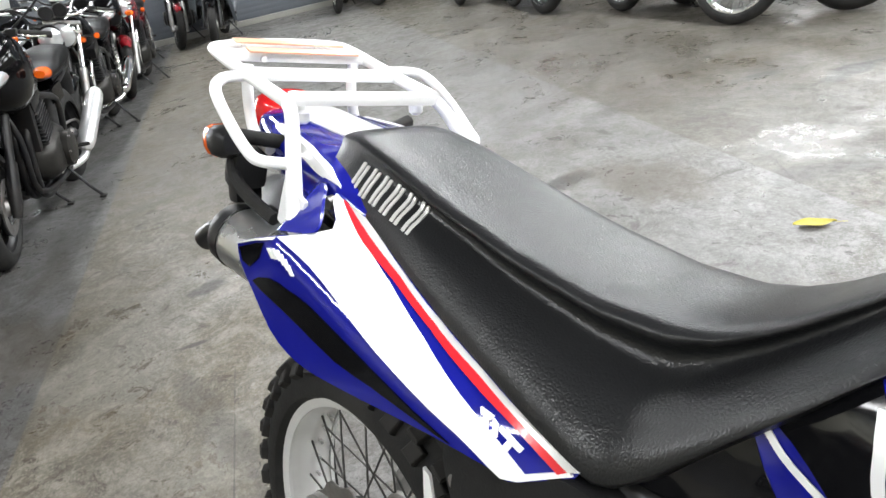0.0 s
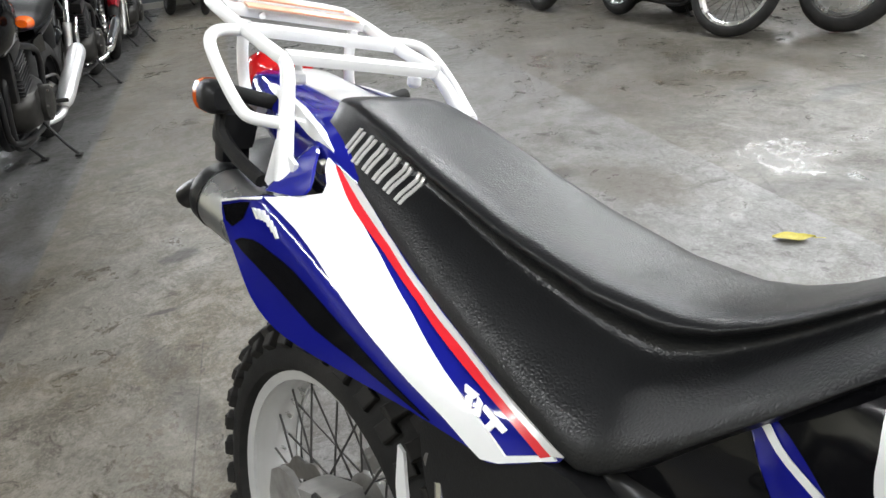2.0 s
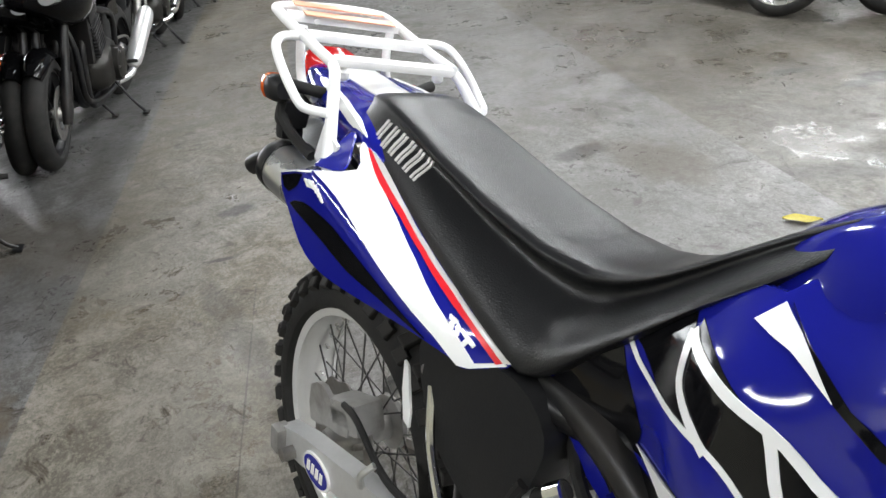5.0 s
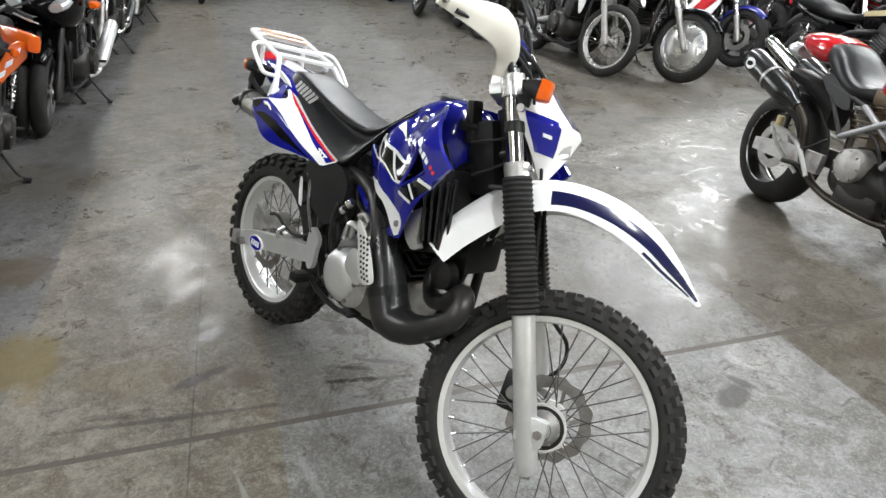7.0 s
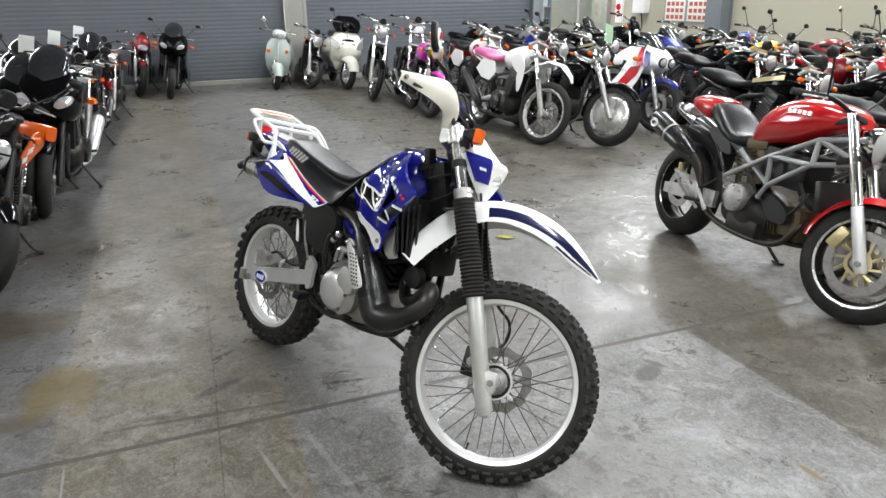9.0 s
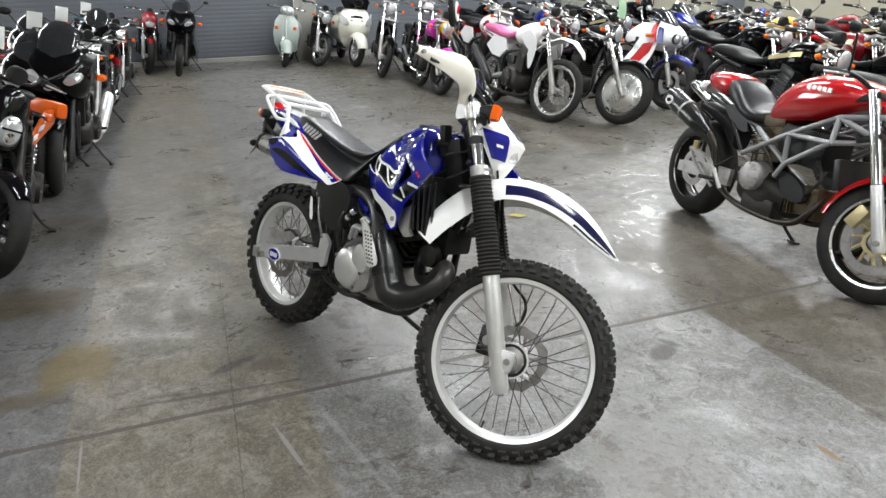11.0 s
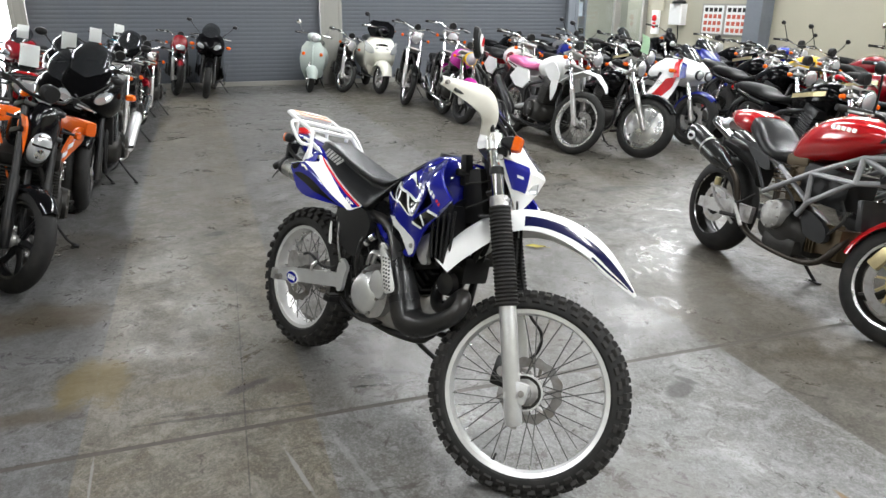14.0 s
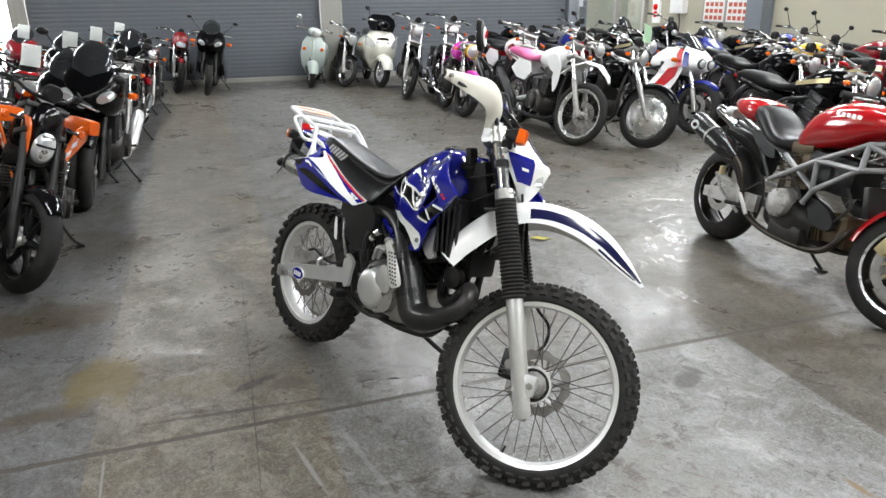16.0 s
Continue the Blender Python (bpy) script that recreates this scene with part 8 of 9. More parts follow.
# ---- scooters ----
def scooter(m, label, col, classic=True, group="parked scooters"):
    T = thing("scooter", m @ pose(0, 0, 0, -6, 0, 0), label, "scooter", group)
    r = 0.22 if classic else 0.27
    wb = 1.24 if classic else 1.5
    k = 1.05 if classic else 1.18
    S = steer_matrix(-0.16, 0.6, 22, 14)
    wheel("front_wheel", T, Vector((0, 0, r)), r, 0.1 * k, r * 0.6, "cast", ALU, (0.09,), S)
    wheel("rear_wheel", T, Vector((-wb, 0, r)), r, 0.11 * k, r * 0.6, "cast", ALU, ())
    rows = []
    for q in range(12):
        a = radians(15 + 165 * q / 11)
        ring = []
        for d, sg in ((0.05, 1), (0.042, -1)):
            for t in range(9):
                u = (t - 4) / 4 * sg
                rr = r + d - 0.09 * abs(u) ** 3
                ring.append(Vector((rr * math.cos(a) * 1.08, (0.075 + 0.03 * math.sin(math.pi * q / 11)) * k * u, r + rr * math.sin(a))))
        rows.append(ring)
    part("front_mudguard", _t(loft(rows), S), col, T)
    part("fork_link", _t(rod((0.0, -0.06, r), (-0.1, -0.04, 0.5 * k), 0.022, 10), S), CHROME, T)
    sh = part("leg_shield", loft([[Vector((x + 0.06 * (1 - (a / w) ** 2) * (1 if d == 0 else 0.8) - d, a, z)) for d, line in ((0, [-1, -0.66, -0.33, 0, 0.33, 0.66, 1]), (0.02, [1, 0.66, 0.33, 0, -0.33, -0.66, -1])) for a in [w * q for q in line]] for x, z, w in ((-0.30 * k, 0.24 * k, 0.13 * k), (-0.19 * k, 0.36 * k, 0.19 * k), (-0.16 * k, 0.55 * k, 0.215 * k), (-0.2 * k, 0.74 * k, 0.19 * k), (-0.23 * k, 0.84 * k, 0.12 * k))]), col, T)
    part("shield_rib", tube([(-0.10 * k, 0, 0.42 * k), (-0.09 * k, 0, 0.6 * k), (-0.13 * k, 0, 0.78 * k)], 0.022, 10, 4), col, sh)
    part("floor_board", box((-0.55 * k, 0, 0.26 * k), (0.55 * k, 0.3 * k, 0.06), 0.02), BLACK_PLASTIC if not classic else col, T)
    part("body_cowl", body([(-0.72 * k, 0.10, 0.3 * k, 0.66 * k), (-0.85 * k, 0.17 * k, 0.28 * k, 0.72 * k), (-1.15 * k, 0.21 * k, 0.28 * k, 0.73 * k), (-1.4 * k, 0.15 * k, 0.36 * k, 0.70 * k), (-1.55 * k, 0.06, 0.46 * k, 0.62 * k)], 22, 2.5, 4), col, T)
    part("seat", body([(-0.72 * k, 0.08, 0.70 * k, 0.77 * k), (-0.85 * k, 0.13, 0.70 * k, 0.80 * k), (-1.15 * k, 0.14, 0.71 * k, 0.83 * k), (-1.45 * k, 0.1, 0.72 * k, 0.80 * k)], 18, 3, 3), LEATHER, T)
    hd = part("head_cowl", _t(body([(-0.36 * k, 0.05, 0.86 * k, 0.96 * k), (-0.26 * k, 0.12, 0.84 * k, 0.99 * k), (-0.16 * k, 0.10, 0.85 * k, 0.97 * k), (-0.12 * k, 0.05, 0.87 * k, 0.94 * k)], 18, 2.4, 4), S), col if classic else BLACK_GLOSS, T)
    if classic:
        part("headlight", _t(lathe([(0.06, -0.04), (0.068, 0.0), (0.05, 0.018), (0.005, 0.024)], 22, (-0.12 * k, 0, 0.905 * k), "x"), S), LENS, hd)
    else:
        part("windscreen", loft([[Vector((x + dx, w * q, z + 0.0)) for dx, line in ((0, [-1, -0.5, 0, 0.5, 1]), (-0.006, [1, 0.5, 0, -0.5, -1])) for q in line] for x, z, w in ((-0.20, 0.97, 0.20), (-0.28, 1.08, 0.25), (-0.36, 1.18, 0.24), (-0.42, 1.25, 0.14))]), BLACK_GLOSS, T, "dark smoked windscreen")
        part("nose_fairing", body([(-0.52, 0.16, 0.30, 0.92), (-0.40, 0.26, 0.30, 1.0), (-0.26, 0.28, 0.38, 0.99), (-0.15, 0.25, 0.48, 0.90), (-0.07, 0.17, 0.56, 0.80), (-0.03, 0.07, 0.62, 0.72)], 24, 3.0, 4), col, sh, "bulky front fairing")
        part("lamp_surround", body([(-0.20, 0.19, 0.70, 0.90), (-0.11, 0.17, 0.68, 0.86), (-0.075, 0.12, 0.69, 0.80)], 20, 2.6, 3), BLACK_GLOSS, sh, "dark headlamp window")
        for q in (-1, 1):
            part("headlamp", _t(body([(-0.13, 0.05, -0.04, 0.05), (-0.085, 0.05, -0.035, 0.04), (-0.058, 0.03, -0.02, 0.025)], 16, 2.2, 3), Matrix.Translation((0, 0.085 * q, 0.765))), LENS, sh, "clear headlamp")
        part("lamp_band", slab(smooth2([(-0.22, 0.90), (-0.06, 0.80), (-0.03, 0.70), (-0.12, 0.70), (-0.24, 0.80)], 3), lambda x, h: -0.285 + 0.9 * max(0, x + 0.16), 0.02, 0.05), LENS, sh, "grey lamp band")
        part("lamp_band", mirrored(slab(smooth2([(-0.22, 0.90), (-0.06, 0.80), (-0.03, 0.70), (-0.12, 0.70), (-0.24, 0.80)], 3), lambda x, h: -0.285 + 0.9 * max(0, x + 0.16), 0.02, 0.05)), LENS, sh, "grey lamp band")
    bar = part("handlebar", _t(tube([(-0.36 * k, -0.33, 0.95 * k), (-0.3 * k, -0.15, 0.96 * k), (-0.28 * k, 0, 0.94 * k), (-0.3 * k, 0.15, 0.96 * k), (-0.36 * k, 0.33, 0.95 * k)], 0.012, 10), S), CHROME, T)
    for s in (-1, 1):
        part("grip", _t(rod((-0.365 * k, 0.335 * s, 0.95 * k), (-0.335 * k, 0.23 * s, 0.955 * k), 0.017, 10), S), BLACK_RUBBER, bar)
        mirror_part(T, (-0.31 * k, 0.19 * s, 0.96 * k), (-0.28 * k, 0.27 * s, 1.1 * k), s, CHROME if classic else BLACK_PLASTIC, S, (0.05, 0.04))
        part("indicator", _t(body([(-0.16 * k, 0.02, 0.62 * k, 0.66 * k), (-0.13 * k, 0.03, 0.61 * k, 0.67 * k), (-0.11 * k, 0.02, 0.62 * k, 0.66 * k)]), Matrix.Translation((0, 0.15 * k * s, 0))), AMBER, T)
    part("tail_light", body([(-1.53 * k, 0.04, 0.5 * k, 0.58 * k), (-1.57 * k, 0.05, 0.49 * k, 0.59 * k), (-1.6 * k, 0.03, 0.51 * k, 0.57 * k)]), RED_LENS, T)
    part("engine", body([(-wb + 0.3, 0.06, 0.2, 0.34), (-wb + 0.1, 0.10, 0.17, 0.36), (-wb - 0.05, 0.07, 0.18, 0.32)], 16, 3), CAST_ALU, T)
    part("silencer", tube([(-wb + 0.25, -0.12, 0.2), (-wb + 0.0, -0.16, 0.22), (-wb - 0.3, -0.16, 0.28)], [0.025, 0.05, 0.045], 14, 3), CHROME, T)
    f = Vector((-0.62 * k, 0.2, 0.02 + 0.2 * 0.105))
    part("side_stand", tube([(-0.6 * k, 0.1, 0.22 * k), (-0.61 * k, 0.16, 0.12), f], 0.009, 8), BLACK_STEEL, T)
    return T

# ---- the parked machines ----
SILVER_PAINT = paint("silver_paint", (0.45, 0.46, 0.47), 0.25, 0.5, 0.4)
TEAL = paint("teal_paint", (0.02, 0.13, 0.20))
YELLOW = paint("yellow_paint", (0.75, 0.45, 0.02))
MAGENTA = paint("magenta_paint", (0.55, 0.03, 0.35))
PINK = paint("pink_plastic", (0.62, 0.10, 0.28), 0.35, 0.2)
DEEP_BLUE = paint("deep_blue_paint", (0.012, 0.02, 0.22))
GREEN = paint("green_paint", (0.02, 0.22, 0.06))
DARK_RED = paint("dark_red_paint", (0.22, 0.006, 0.012))
BG = grain(material("black_paint", (0.003, 0.003, 0.0034), 0.09, spec=0.22), 40, 0.15, 0.04)
BG.node_tree.nodes["Principled BSDF"].inputs["IOR"].default_value = 1.35
NAKED = dict(lamp="round", mirror=None)
SPORT = dict(mirror=None, bar=0.93, bar_w=0.32, bar_back=0.08, lamp="none", fork=BLACK_STEEL, exhaust=(-1,))
ENDURO = dict(fr=0.34, rr=0.325, fw=0.085, rw=0.11, wheel="spoke", rim=ALU, bar=1.14, bar_w=0.4, seat=0.88, lamp="mask", tail=1.0, eng="single", pipe=BLACK_STEEL, pipe_up=0.34, shroud=True, mirror=None, wide=0.105, tank=0.8)
CRUISER = dict(mirror=None, fr=0.33, rr=0.32, fw=0.13, rw=0.16, wheel="plate", rim=CHROME, bar=1.08, bar_w=0.4, bar_back=0.2, seat=0.7, wide=0.16, exhaust=(1, -1), eng="single", pipe_up=0.02)

# row beside the shutter end, facing the camera
orange_bike = moto(at_xy(-1.71, -0.86, -19), "orange and black naked motorcycle on its side stand", "naked", BG, spec=dict(fork=BLACK_STEEL, lamp="spear", eng="single", fender=BLACK_GLOSS, pipe=BLACK_STEEL, bar=1.10, tailcol=BG, covercol=BG), steer=32, wb=1.3, lean=-15)
for s in (-1, 1):
    part("tank_spoiler", loft([section(x, w, h0, h1, 16, 5, s * y) for x, w, h0, h1, y in ((-1.0, 0.012, 0.84, 0.89, 0.10), (-0.86, 0.03, 0.825, 0.915, 0.15), (-0.70, 0.042, 0.83, 0.935, 0.23), (-0.60, 0.036, 0.845, 0.94, 0.29), (-0.585, 0.028, 0.85, 0.935, 0.297))]), ORANGE, orange_bike, "flared orange tank spoiler")
    fl = part("side_flash", slab(smooth2([(-0.66, 0.80), (-0.56, 0.90), (-0.45, 0.90), (-0.42, 0.80), (-0.34, 0.58), (-0.37, 0.535), (-0.43, 0.56), (-0.52, 0.70)], 2), lambda x, h, s=s: s * (0.115 + 0.30 * (h - 0.6) + 0.35 * max(0, -0.42 - x)), 0.012, 0.05, s), ORANGE, orange_bike, "orange radiator shroud with white bars")
    for k in range(4):
        x, h = -0.52 + 0.030 * k, 0.85 - 0.058 * k
        part("white_bar", slab([(x - 0.026, h - 0.010), (x - 0.014, h + 0.024), (x + 0.040, h + 0.010), (x + 0.028, h - 0.024)], lambda x, h, s=s: s * (0.119 + 0.30 * (h - 0.6) + 0.35 * max(0, -0.42 - x)), 0.003, 0.06, s), DECAL_WHITE, fl)
moto(at_xy(-3.18, -0.02, -27), "black faired sport motorcycle with twin slanted headlights", "sport", BG, spec=dict(SPORT, mirror=BLACK_PLASTIC, pipe=ALU_SATIN, pipe_up=0.22, bar=1.06, bulk=1.17, half=True, eng="four"), steer=6)
moto(at_xy(-5.05, 0.85, -26), "black naked motorcycle with a round chrome headlight", "naked", BG, spec=dict(NAKED, exhaust=(-1,)), steer=10)
moto(at_xy(-6.9, 1.85, -25), "dark red naked motorcycle with chrome fittings", "naked", DARK_RED, spec=dict(NAKED), steer=12)
moto(at_uv(-10.2, -0.72), "red and black naked motorcycle near the shutter", "naked", DARK_RED, spec=dict(NAKED, lamp="mask"), steer=12)
moto(at_xy(-8.9, 3.7, -30), "black faired touring motorcycle standing by the grey shutter", "sport", BG, spec=dict(SPORT, mirror=BLACK_PLASTIC, bar=1.0, bulk=1.12), steer=5)
for k, (u, v, st, c, lab, tg) in enumerate([
        (0.1, -2.0, "naked", BG, "black naked motorcycle with a dark tank", None),
        (-1.9, -2.05, "naked", BG, "black naked motorcycle with a round lamp", None),
        (-3.9, -1.95, "naked", RED, "red naked motorcycle with a price card", PAPER),
        (-5.9, -1.9, "sport", BG, "black half-faired motorcycle with a price card", PAPER),
        (-7.9, -1.85, "naked", BG, "black naked motorcycle with a price card", PAPER),
        (-9.7, -1.7, "naked", TEAL, "dark teal naked motorcycle with a price card", PAPER),
        (-2.6, -3.0, "sport", BG, "black sport motorcycle with a price card", PAPER),
        (-4.6, -3.0, "naked", GREEN, "green naked motorcycle with a price card", GREEN_PAPER),
        (-6.7, -3.0, "naked", DEEP_BLUE, "blue naked motorcycle with a price card", PAPER),
        (-8.8, -2.9, "sport", DARK_RED, "dark red sport motorcycle with a price card", PAPER),
        (-2.9, -1.45, "sport", BG, "black sport motorcycle squeezed behind the orange one", None),
        (-4.9, -1.35, "naked", BG, "black naked motorcycle with a dark headlight in the side row", None),
        (-6.9, -1.30, "sport", BG, "black sport motorcycle in the side row", None),
        (-8.9, -1.25, "naked", BG, "black naked motorcycle in the side row near the shutter", None)]):
    moto(at_uv(u, v, -2 + 3 * (k % 3)), lab, st, c, spec=dict(SPORT, bulk=1.1, half=k > 9) if st == "sport" else dict(NAKED, lampcol=BLACK_GLOSS if k > 9 else CHROME, pipe=BLACK_STEEL if k % 2 else CHROME, fork=BLACK_STEEL if k % 3 else CHROME), tag=tg, steer=6 + 4 * (k % 3))

# scooters and small machines along the shutters
SAGE = paint("pale_green_paint", (0.42, 0.48, 0.45), 0.3, 0.4)
IVORY = paint("ivory_paint", (0.72, 0.71, 0.62), 0.25, 0.5)
scooter(at_xy(-8.50, 5.50, -38), "small pale green retro scooter by the shutter post", SAGE, True)
moto(at_xy(-8.16, 5.98, -34), "small black motorcycle with spoked wheels and chrome headlight", "classic", BG, spec=dict(NAKED, wheel="spoke", rim=CHROME, fr=0.29, rr=0.29, fw=0.08, rw=0.1, eng="single", tank=0.8, seat=0.74, bar=1.0), steer=34, wb=1.28)
scooter(at_xy(-7.55, 6.36, -27), "large ivory scooter with dark windscreen", IVORY, False)
moto(at_xy(-6.1, 5.75, -40), "dark custom motorcycle with high handlebar and chrome back rest", "cruiser", BG, spec=dict(CRUISER, wheel="spoke", fr=0.32, fw=0.09, bar=1.2, bar_w=0.36), steer=14, wb=1.52)
moto(at_xy(-5.0, 5.55, -35), "black custom motorcycle with a tall chromed fork", "cruiser", BG, spec=dict(CRUISER, wheel="spoke", fr=0.33, fw=0.085, bar=1.24, bar_w=0.34), steer=10, wb=1.55)
moto(at_xy(-4.2, 5.15, -30), "magenta and black naked motorcycle among the parked row", "naked", MAGENTA, spec=dict(NAKED, lampcol=YELLOW), steer=14)
moto(at_xy(-3.5, 5.6, -26), "white and red off-road motorcycle with spoked wheels", "enduro", WHITE_PLASTIC, spec=dict(ENDURO, lamp="none", tailcol=RED, shroudcol=RED, covercol=WHITE_PLASTIC), steer=14)
ROW = [(-7.4, 4.6, "naked", BG, "black naked motorcycle in the far rows"), (-7.3, 5.5, "naked", DEEP_BLUE, "blue naked motorcycle in the far rows"), (-7.5, 6.4, "naked", BG, "black naked motorcycle with chrome lamp in the far rows"), (-7.4, 7.3, "enduro", BG, "dark off-road motorcycle in the far rows"), (-7.3, 8.2, "naked", BG, "black naked motorcycle near the cream wall"),
       (-5.3, 4.6, "naked", DARK_RED, "dark red naked motorcycle in the far rows"), (-5.4, 5.5, "naked", BG, "black naked motorcycle with round headlight in the rows"), (-5.2, 6.4, "sport", DEEP_BLUE, "blue sport motorcycle in the far rows"), (-5.4, 7.2, "naked", BG, "black naked motorcycle in the far rows"), (-5.3, 8.1, "naked", DEEP_BLUE, "blue and black naked motorcycle near the cream wall"),
       (-9.5, 5.4, "naked", BG, "black naked motorcycle by the glazed front"), (-9.4, 6.6, "naked", SILVER_PAINT, "silver naked motorcycle by the glazed front"), (-9.6, 7.8, "sport", BG, "black sport motorcycle by the glazed front")]
for k, (u, v, st, c, lab) in enumerate(ROW):
    moto(at_uv(u, v, -4 + 3 * (k % 4)), lab, st, c, spec=dict(SPORT) if st == "sport" else dict(ENDURO, tailcol=c) if st == "enduro" else dict(NAKED, stripe=GOLD if k % 3 == 0 else None, mirror=BLACK_PLASTIC if k % 4 == 1 else None), steer=8 + 4 * (k % 4))

# block by the notice-board wall
moto(at_xy(-1.98, 4.66, -21), "white off-road motorcycle with pink seat and spoked wheels", "enduro", WHITE_PLASTIC, spec=dict(ENDURO, seatcol=PINK, seatlabel="pink vinyl seat", tailcol=WHITE_PLASTIC, covercol=WHITE_PLASTIC, shroudcol=WHITE_PLASTIC, lamp="none", fender=WHITE_PLASTIC, fork=CHROME), steer=22)
moto(at_xy(-1.35, 5.02, -14), "black cruiser motorcycle with a solid polished front wheel", "cruiser", BG, spec=dict(CRUISER), steer=18, wb=1.5, tag=GREEN_PAPER)
moto(at_xy(-1.4, 6.15, -20), "white red and blue half-faired motorcycle with twin round headlights", "sport", WHITE_PLASTIC, spec=dict(SPORT, fender=DEEP_BLUE, flash=RED, sidecol=WHITE_PLASTIC, twin=True, fork=CHROME, fr=0.3), steer=14)
ROW2 = [(-3.5, 6.0, "naked", BG, "black naked motorcycle with a round chrome headlight"), (-3.6, 6.9, "naked", YELLOW, "black and yellow naked motorcycle in the packed rows"), (-3.4, 7.8, "naked", DARK_RED, "dark red naked motorcycle with chrome headlight in the packed rows"), (-3.6, 8.6, "naked", BG, "black naked motorcycle beside the cream wall"),
        (-1.5, 5.6, "naked", DARK_RED, "dark red naked motorcycle with polished headlight"), (-1.5, 6.5, "naked", RED, "red naked motorcycle in the packed rows"), (-1.6, 7.4, "naked", BG, "black naked motorcycle in the packed rows"), (-1.4, 8.3, "naked", BG, "black and chrome naked motorcycle beside the cream wall"),
        (0.6, 5.2, "sport", RED, "red sport motorcycle in the packed rows"), (0.6, 6.1, "naked", BG, "black naked motorcycle in the packed rows"), (0.5, 7.0, "naked", BG, "black naked motorcycle with chrome headlight in the packed rows"), (0.6, 7.9, "naked", BG, "black naked motorcycle with dark seat in the packed rows"),
        (-2.6, 5.5, "naked", BG, "black naked motorcycle squeezed between the packed rows"), (-2.5, 7.35, "naked", BG, "black naked motorcycle squeezed between the packed rows"), (-0.6, 6.05, "naked", BG, "black naked motorcycle squeezed between the packed rows"), (-0.5, 7.85, "naked", BG, "black naked motorcycle squeezed between the packed rows"), (-4.5, 6.8, "naked", BG, "black naked motorcycle squeezed between the packed rows"), (-0.4, 5.05, "naked", BG, "black naked motorcycle beside the red roadster"), (-2.2, 8.75, "naked", BG, "black naked motorcycle close to the cream wall")]
for k, (u, v, st, c, lab) in enumerate(ROW2):
    moto(at_uv(u, v, -4 + 3 * (k % 4)), lab, st, c, spec=dict(SPORT) if st == "sport" else dict(NAKED, stripe=GOLD if k % 3 == 1 else None, mirror=CHROME if k % 4 == 2 else BLACK_PLASTIC if k % 2 else None, seatcol=PLAIN_SEAT), steer=8 + 4 * (k % 4))
moto(at_uv(-1.0, 4.45, -6), "black and gold naked motorcycle with a long seat", "naked", BG, spec=dict(NAKED, stripe=GOLD, covercol=BG, exhaust=(1,)), steer=12)
moto(at_uv(0.9, 3.9, -6), "red naked motorcycle with chromed upright fork", "naked", RED, spec=dict(NAKED), steer=12)

# ---- on the notice-board wall ----
def wall_thing(name, u, z, label, category):
    return thing(name, upose(u, V_RIGHT, z), label, category)


CARD_RED = grain(material("card_red", (0.55, 0.11, 0.07), 0.6), 40, 0.1)
nb = wall_thing("notice_board", -8.76, 1.28, "pale notice board with rows of red printed cards", "notice board")
part("board", box((0, -0.012, 0), (1.36, 0.02, 0.6), 0.004), POST, nb)
for s in (-1, 1):
    part("sheet", box((s * 0.335, -0.024, 0), (0.6, 0.004, 0.53), 0.001), PAPER, nb)
    for r in range(4):
        for c in range(4):
            part("card", box((s * 0.335 + (c - 1.5) * 0.135, -0.028, 0.185 - 0.125 * r), (0.095, 0.004, 0.075), 0.001), BLACK_PLASTIC if r == 0 else CARD_RED, nb)
bx = wall_thing("meter_box", -10.16, 1.36, "white metal meter box with a trailing cable", "meter box")
part("case", box((0, -0.07, 0), (0.42, 0.14, 0.42), 0.012), WHITE_RACK, bx)
part("lid_edge", box((0, -0.143, 0), (0.38, 0.006, 0.38), 0.003), WHITE_RACK, bx)
part("top_lamp", lathe([(0.16, 0.0), (0.15, 0.05), (0.08, 0.085), (0.01, 0.09)], 20, (0.02, -0.07, 0.21), "z"), BLACK_PLASTIC, bx)
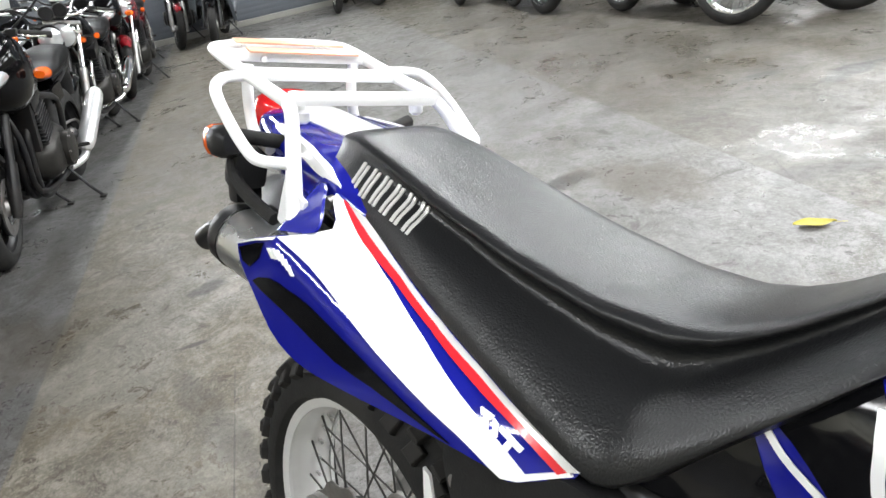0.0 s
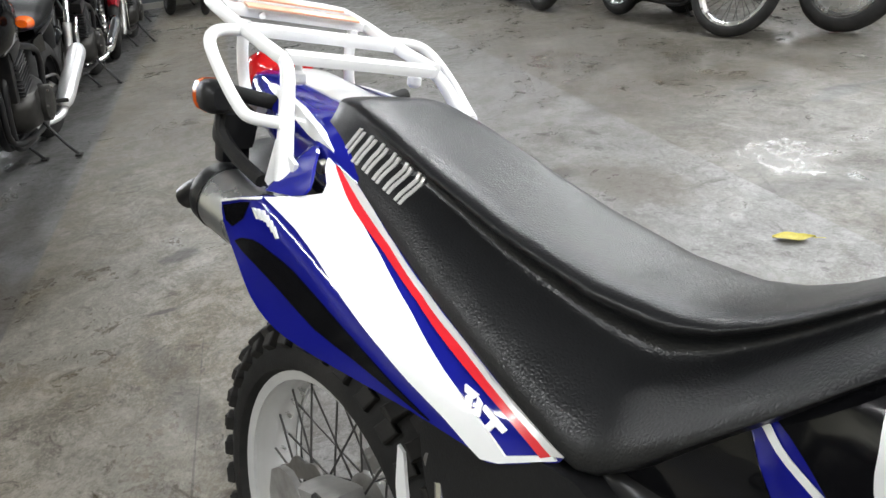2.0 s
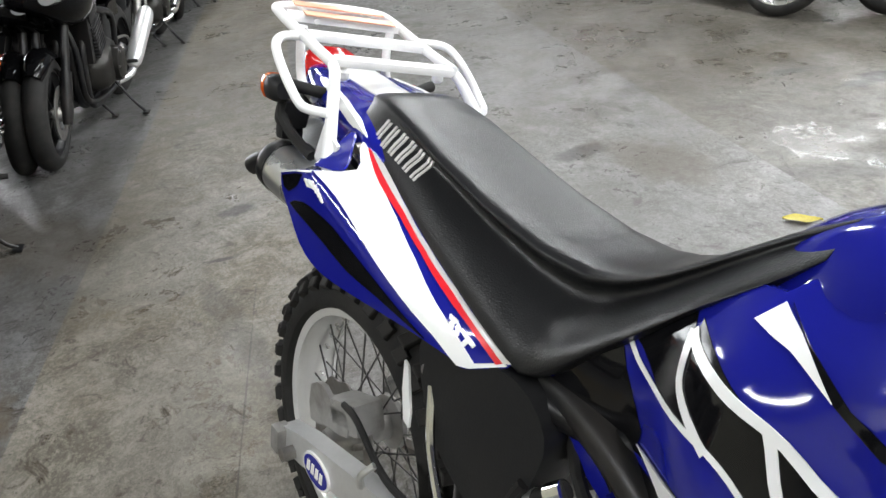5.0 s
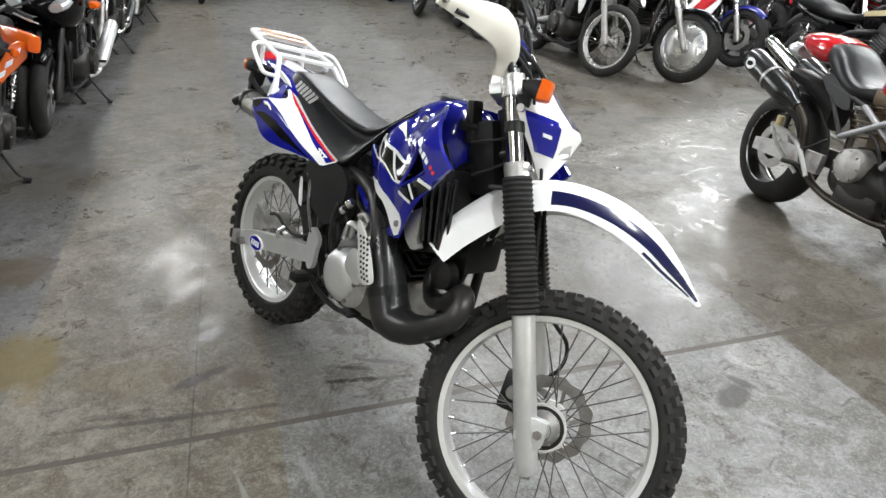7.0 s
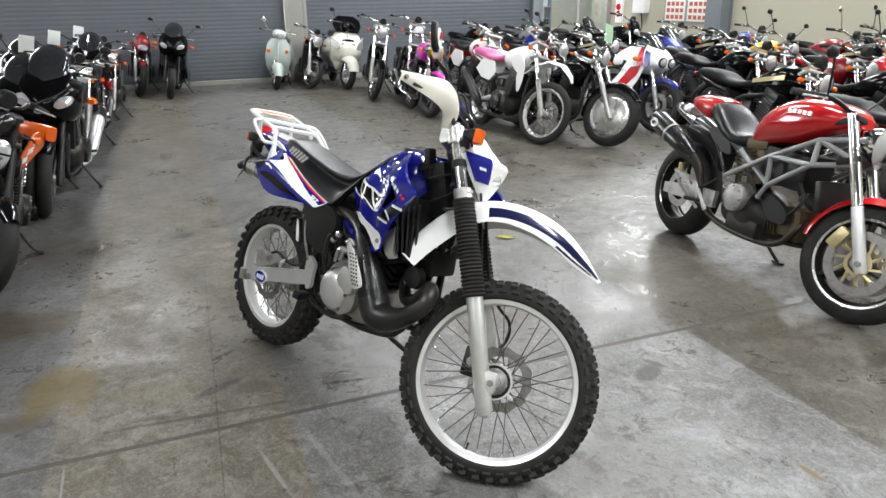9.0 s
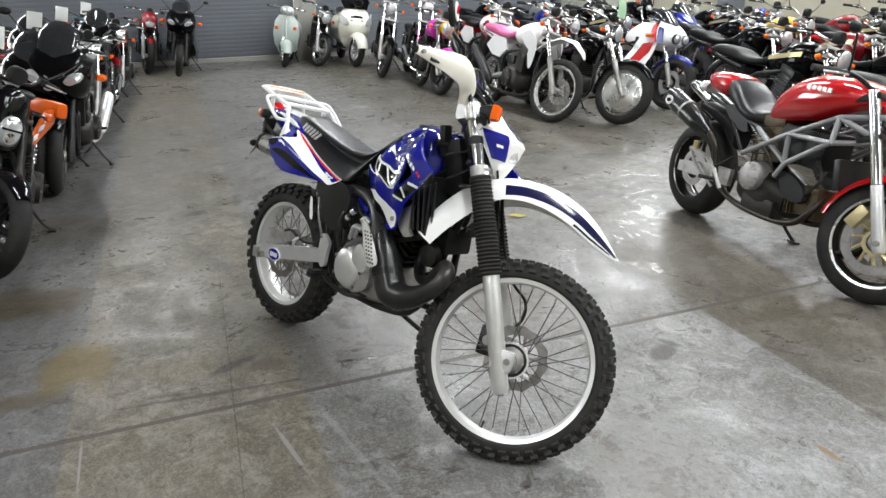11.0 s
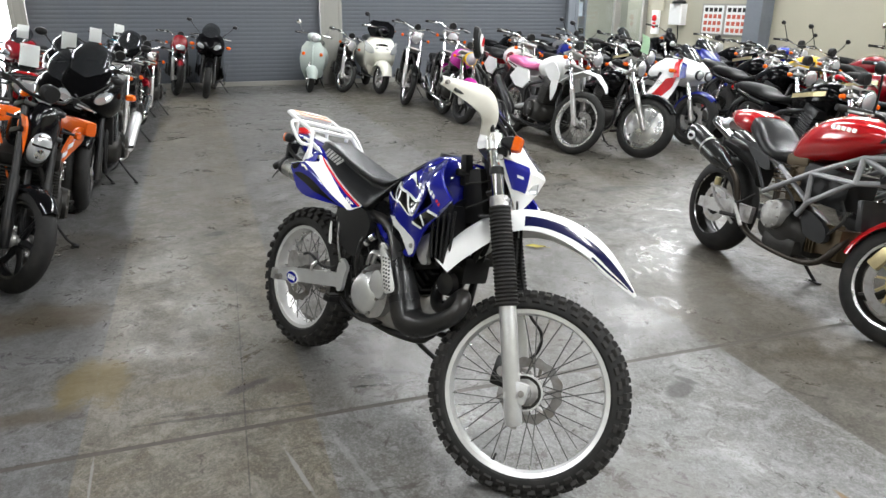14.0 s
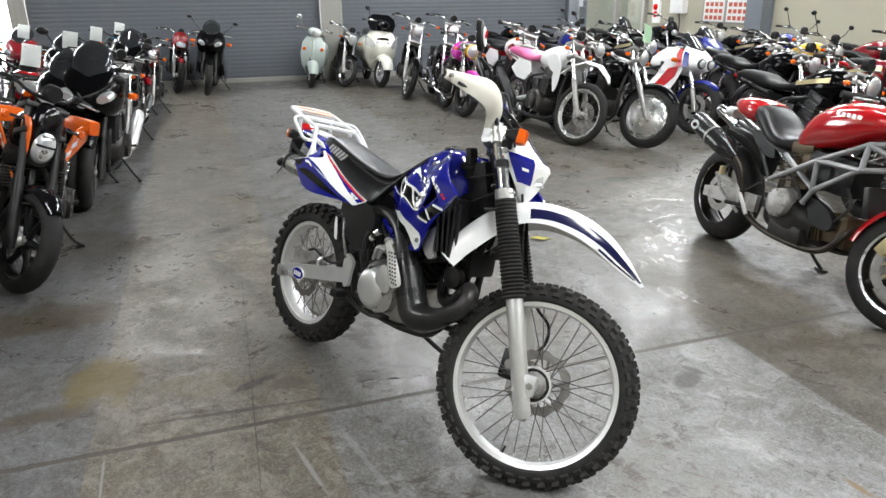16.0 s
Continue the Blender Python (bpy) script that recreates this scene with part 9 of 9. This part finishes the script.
part("cable", tube([(0, -0.05, -0.21), (0.02, -0.03, -0.45), (-0.03, -0.02, -0.7), (-0.02, -0.02, -1.0)], 0.012, 8), BLACK_RUBBER, bx)
fb = wall_thing("fire_alarm", -10.98, 1.18, "white fire alarm panel with red lamp and button", "fire alarm")
part("panel", box((0, -0.03, 0), (0.24, 0.06, 0.5), 0.008), WHITE_RACK, fb)
part("alarm_lamp", lathe([(0.07, -0.06), (0.065, -0.09), (0.03, -0.11), (0.004, -0.115)], 20, (0, 0, 0.09), "y"), RED_LENS, fb)
part("alarm_button", lathe([(0.07, -0.06), (0.065, -0.08), (0.05, -0.085), (0.004, -0.085)], 20, (0, 0, -0.06), "y"), RED_LENS, fb)
for z0, z1, u in ((1.58, 4.9, -10.2), (1.45, 4.9, -10.75)):
    cd = wall_thing("conduit", u, 0.0, "cream painted electrical conduit on the wall", "conduit")
    part("pipe", rod((0, -0.03, z0), (0, -0.03, z1), 0.022, 10), CREAM, cd)
    for z in (z0 + 0.3, z0 + 1.6, z0 + 2.7):
        part("clip", box((0, -0.02, z), (0.07, 0.04, 0.03), 0.004), STEEL, cd)

# ---- on the floor ----
LEAF = grain(material("yellow_leaf", (0.50, 0.42, 0.05), 0.6), 80, 0.5, 0.1)
lf = thing("fallen_leaf", pose(-0.19, 1.95, 0.003, 0, 0, 35) @ Matrix.Diagonal((0.74, 0.9, 0.45, 1)), "yellow-green fallen leaf on the concrete", "leaf")
rows = []
for i in range(11):
    t = i / 10
    w = 0.032 * math.sin(math.pi * min(1, t * 1.02 + 0.02)) ** 0.8 + 0.001
    rows.append([Vector((-0.09 + 0.18 * t, w * a, 0.004 + 0.012 * a * a + 0.01 * math.sin(t * 5) ** 2 + d)) for d, line in ((0, [-1, -0.5, 0, 0.5, 1]), (-0.0006, [1, 0.5, 0, -0.5, -1])) for a in line])
part("leaf_blade", loft(rows), LEAF, lf)
part("leaf_stalk", tube([(0.085, 0, 0.006), (0.11, 0.006, 0.004), (0.135, 0.004, 0.003)], 0.0016, 6, 3), LEAF, lf)
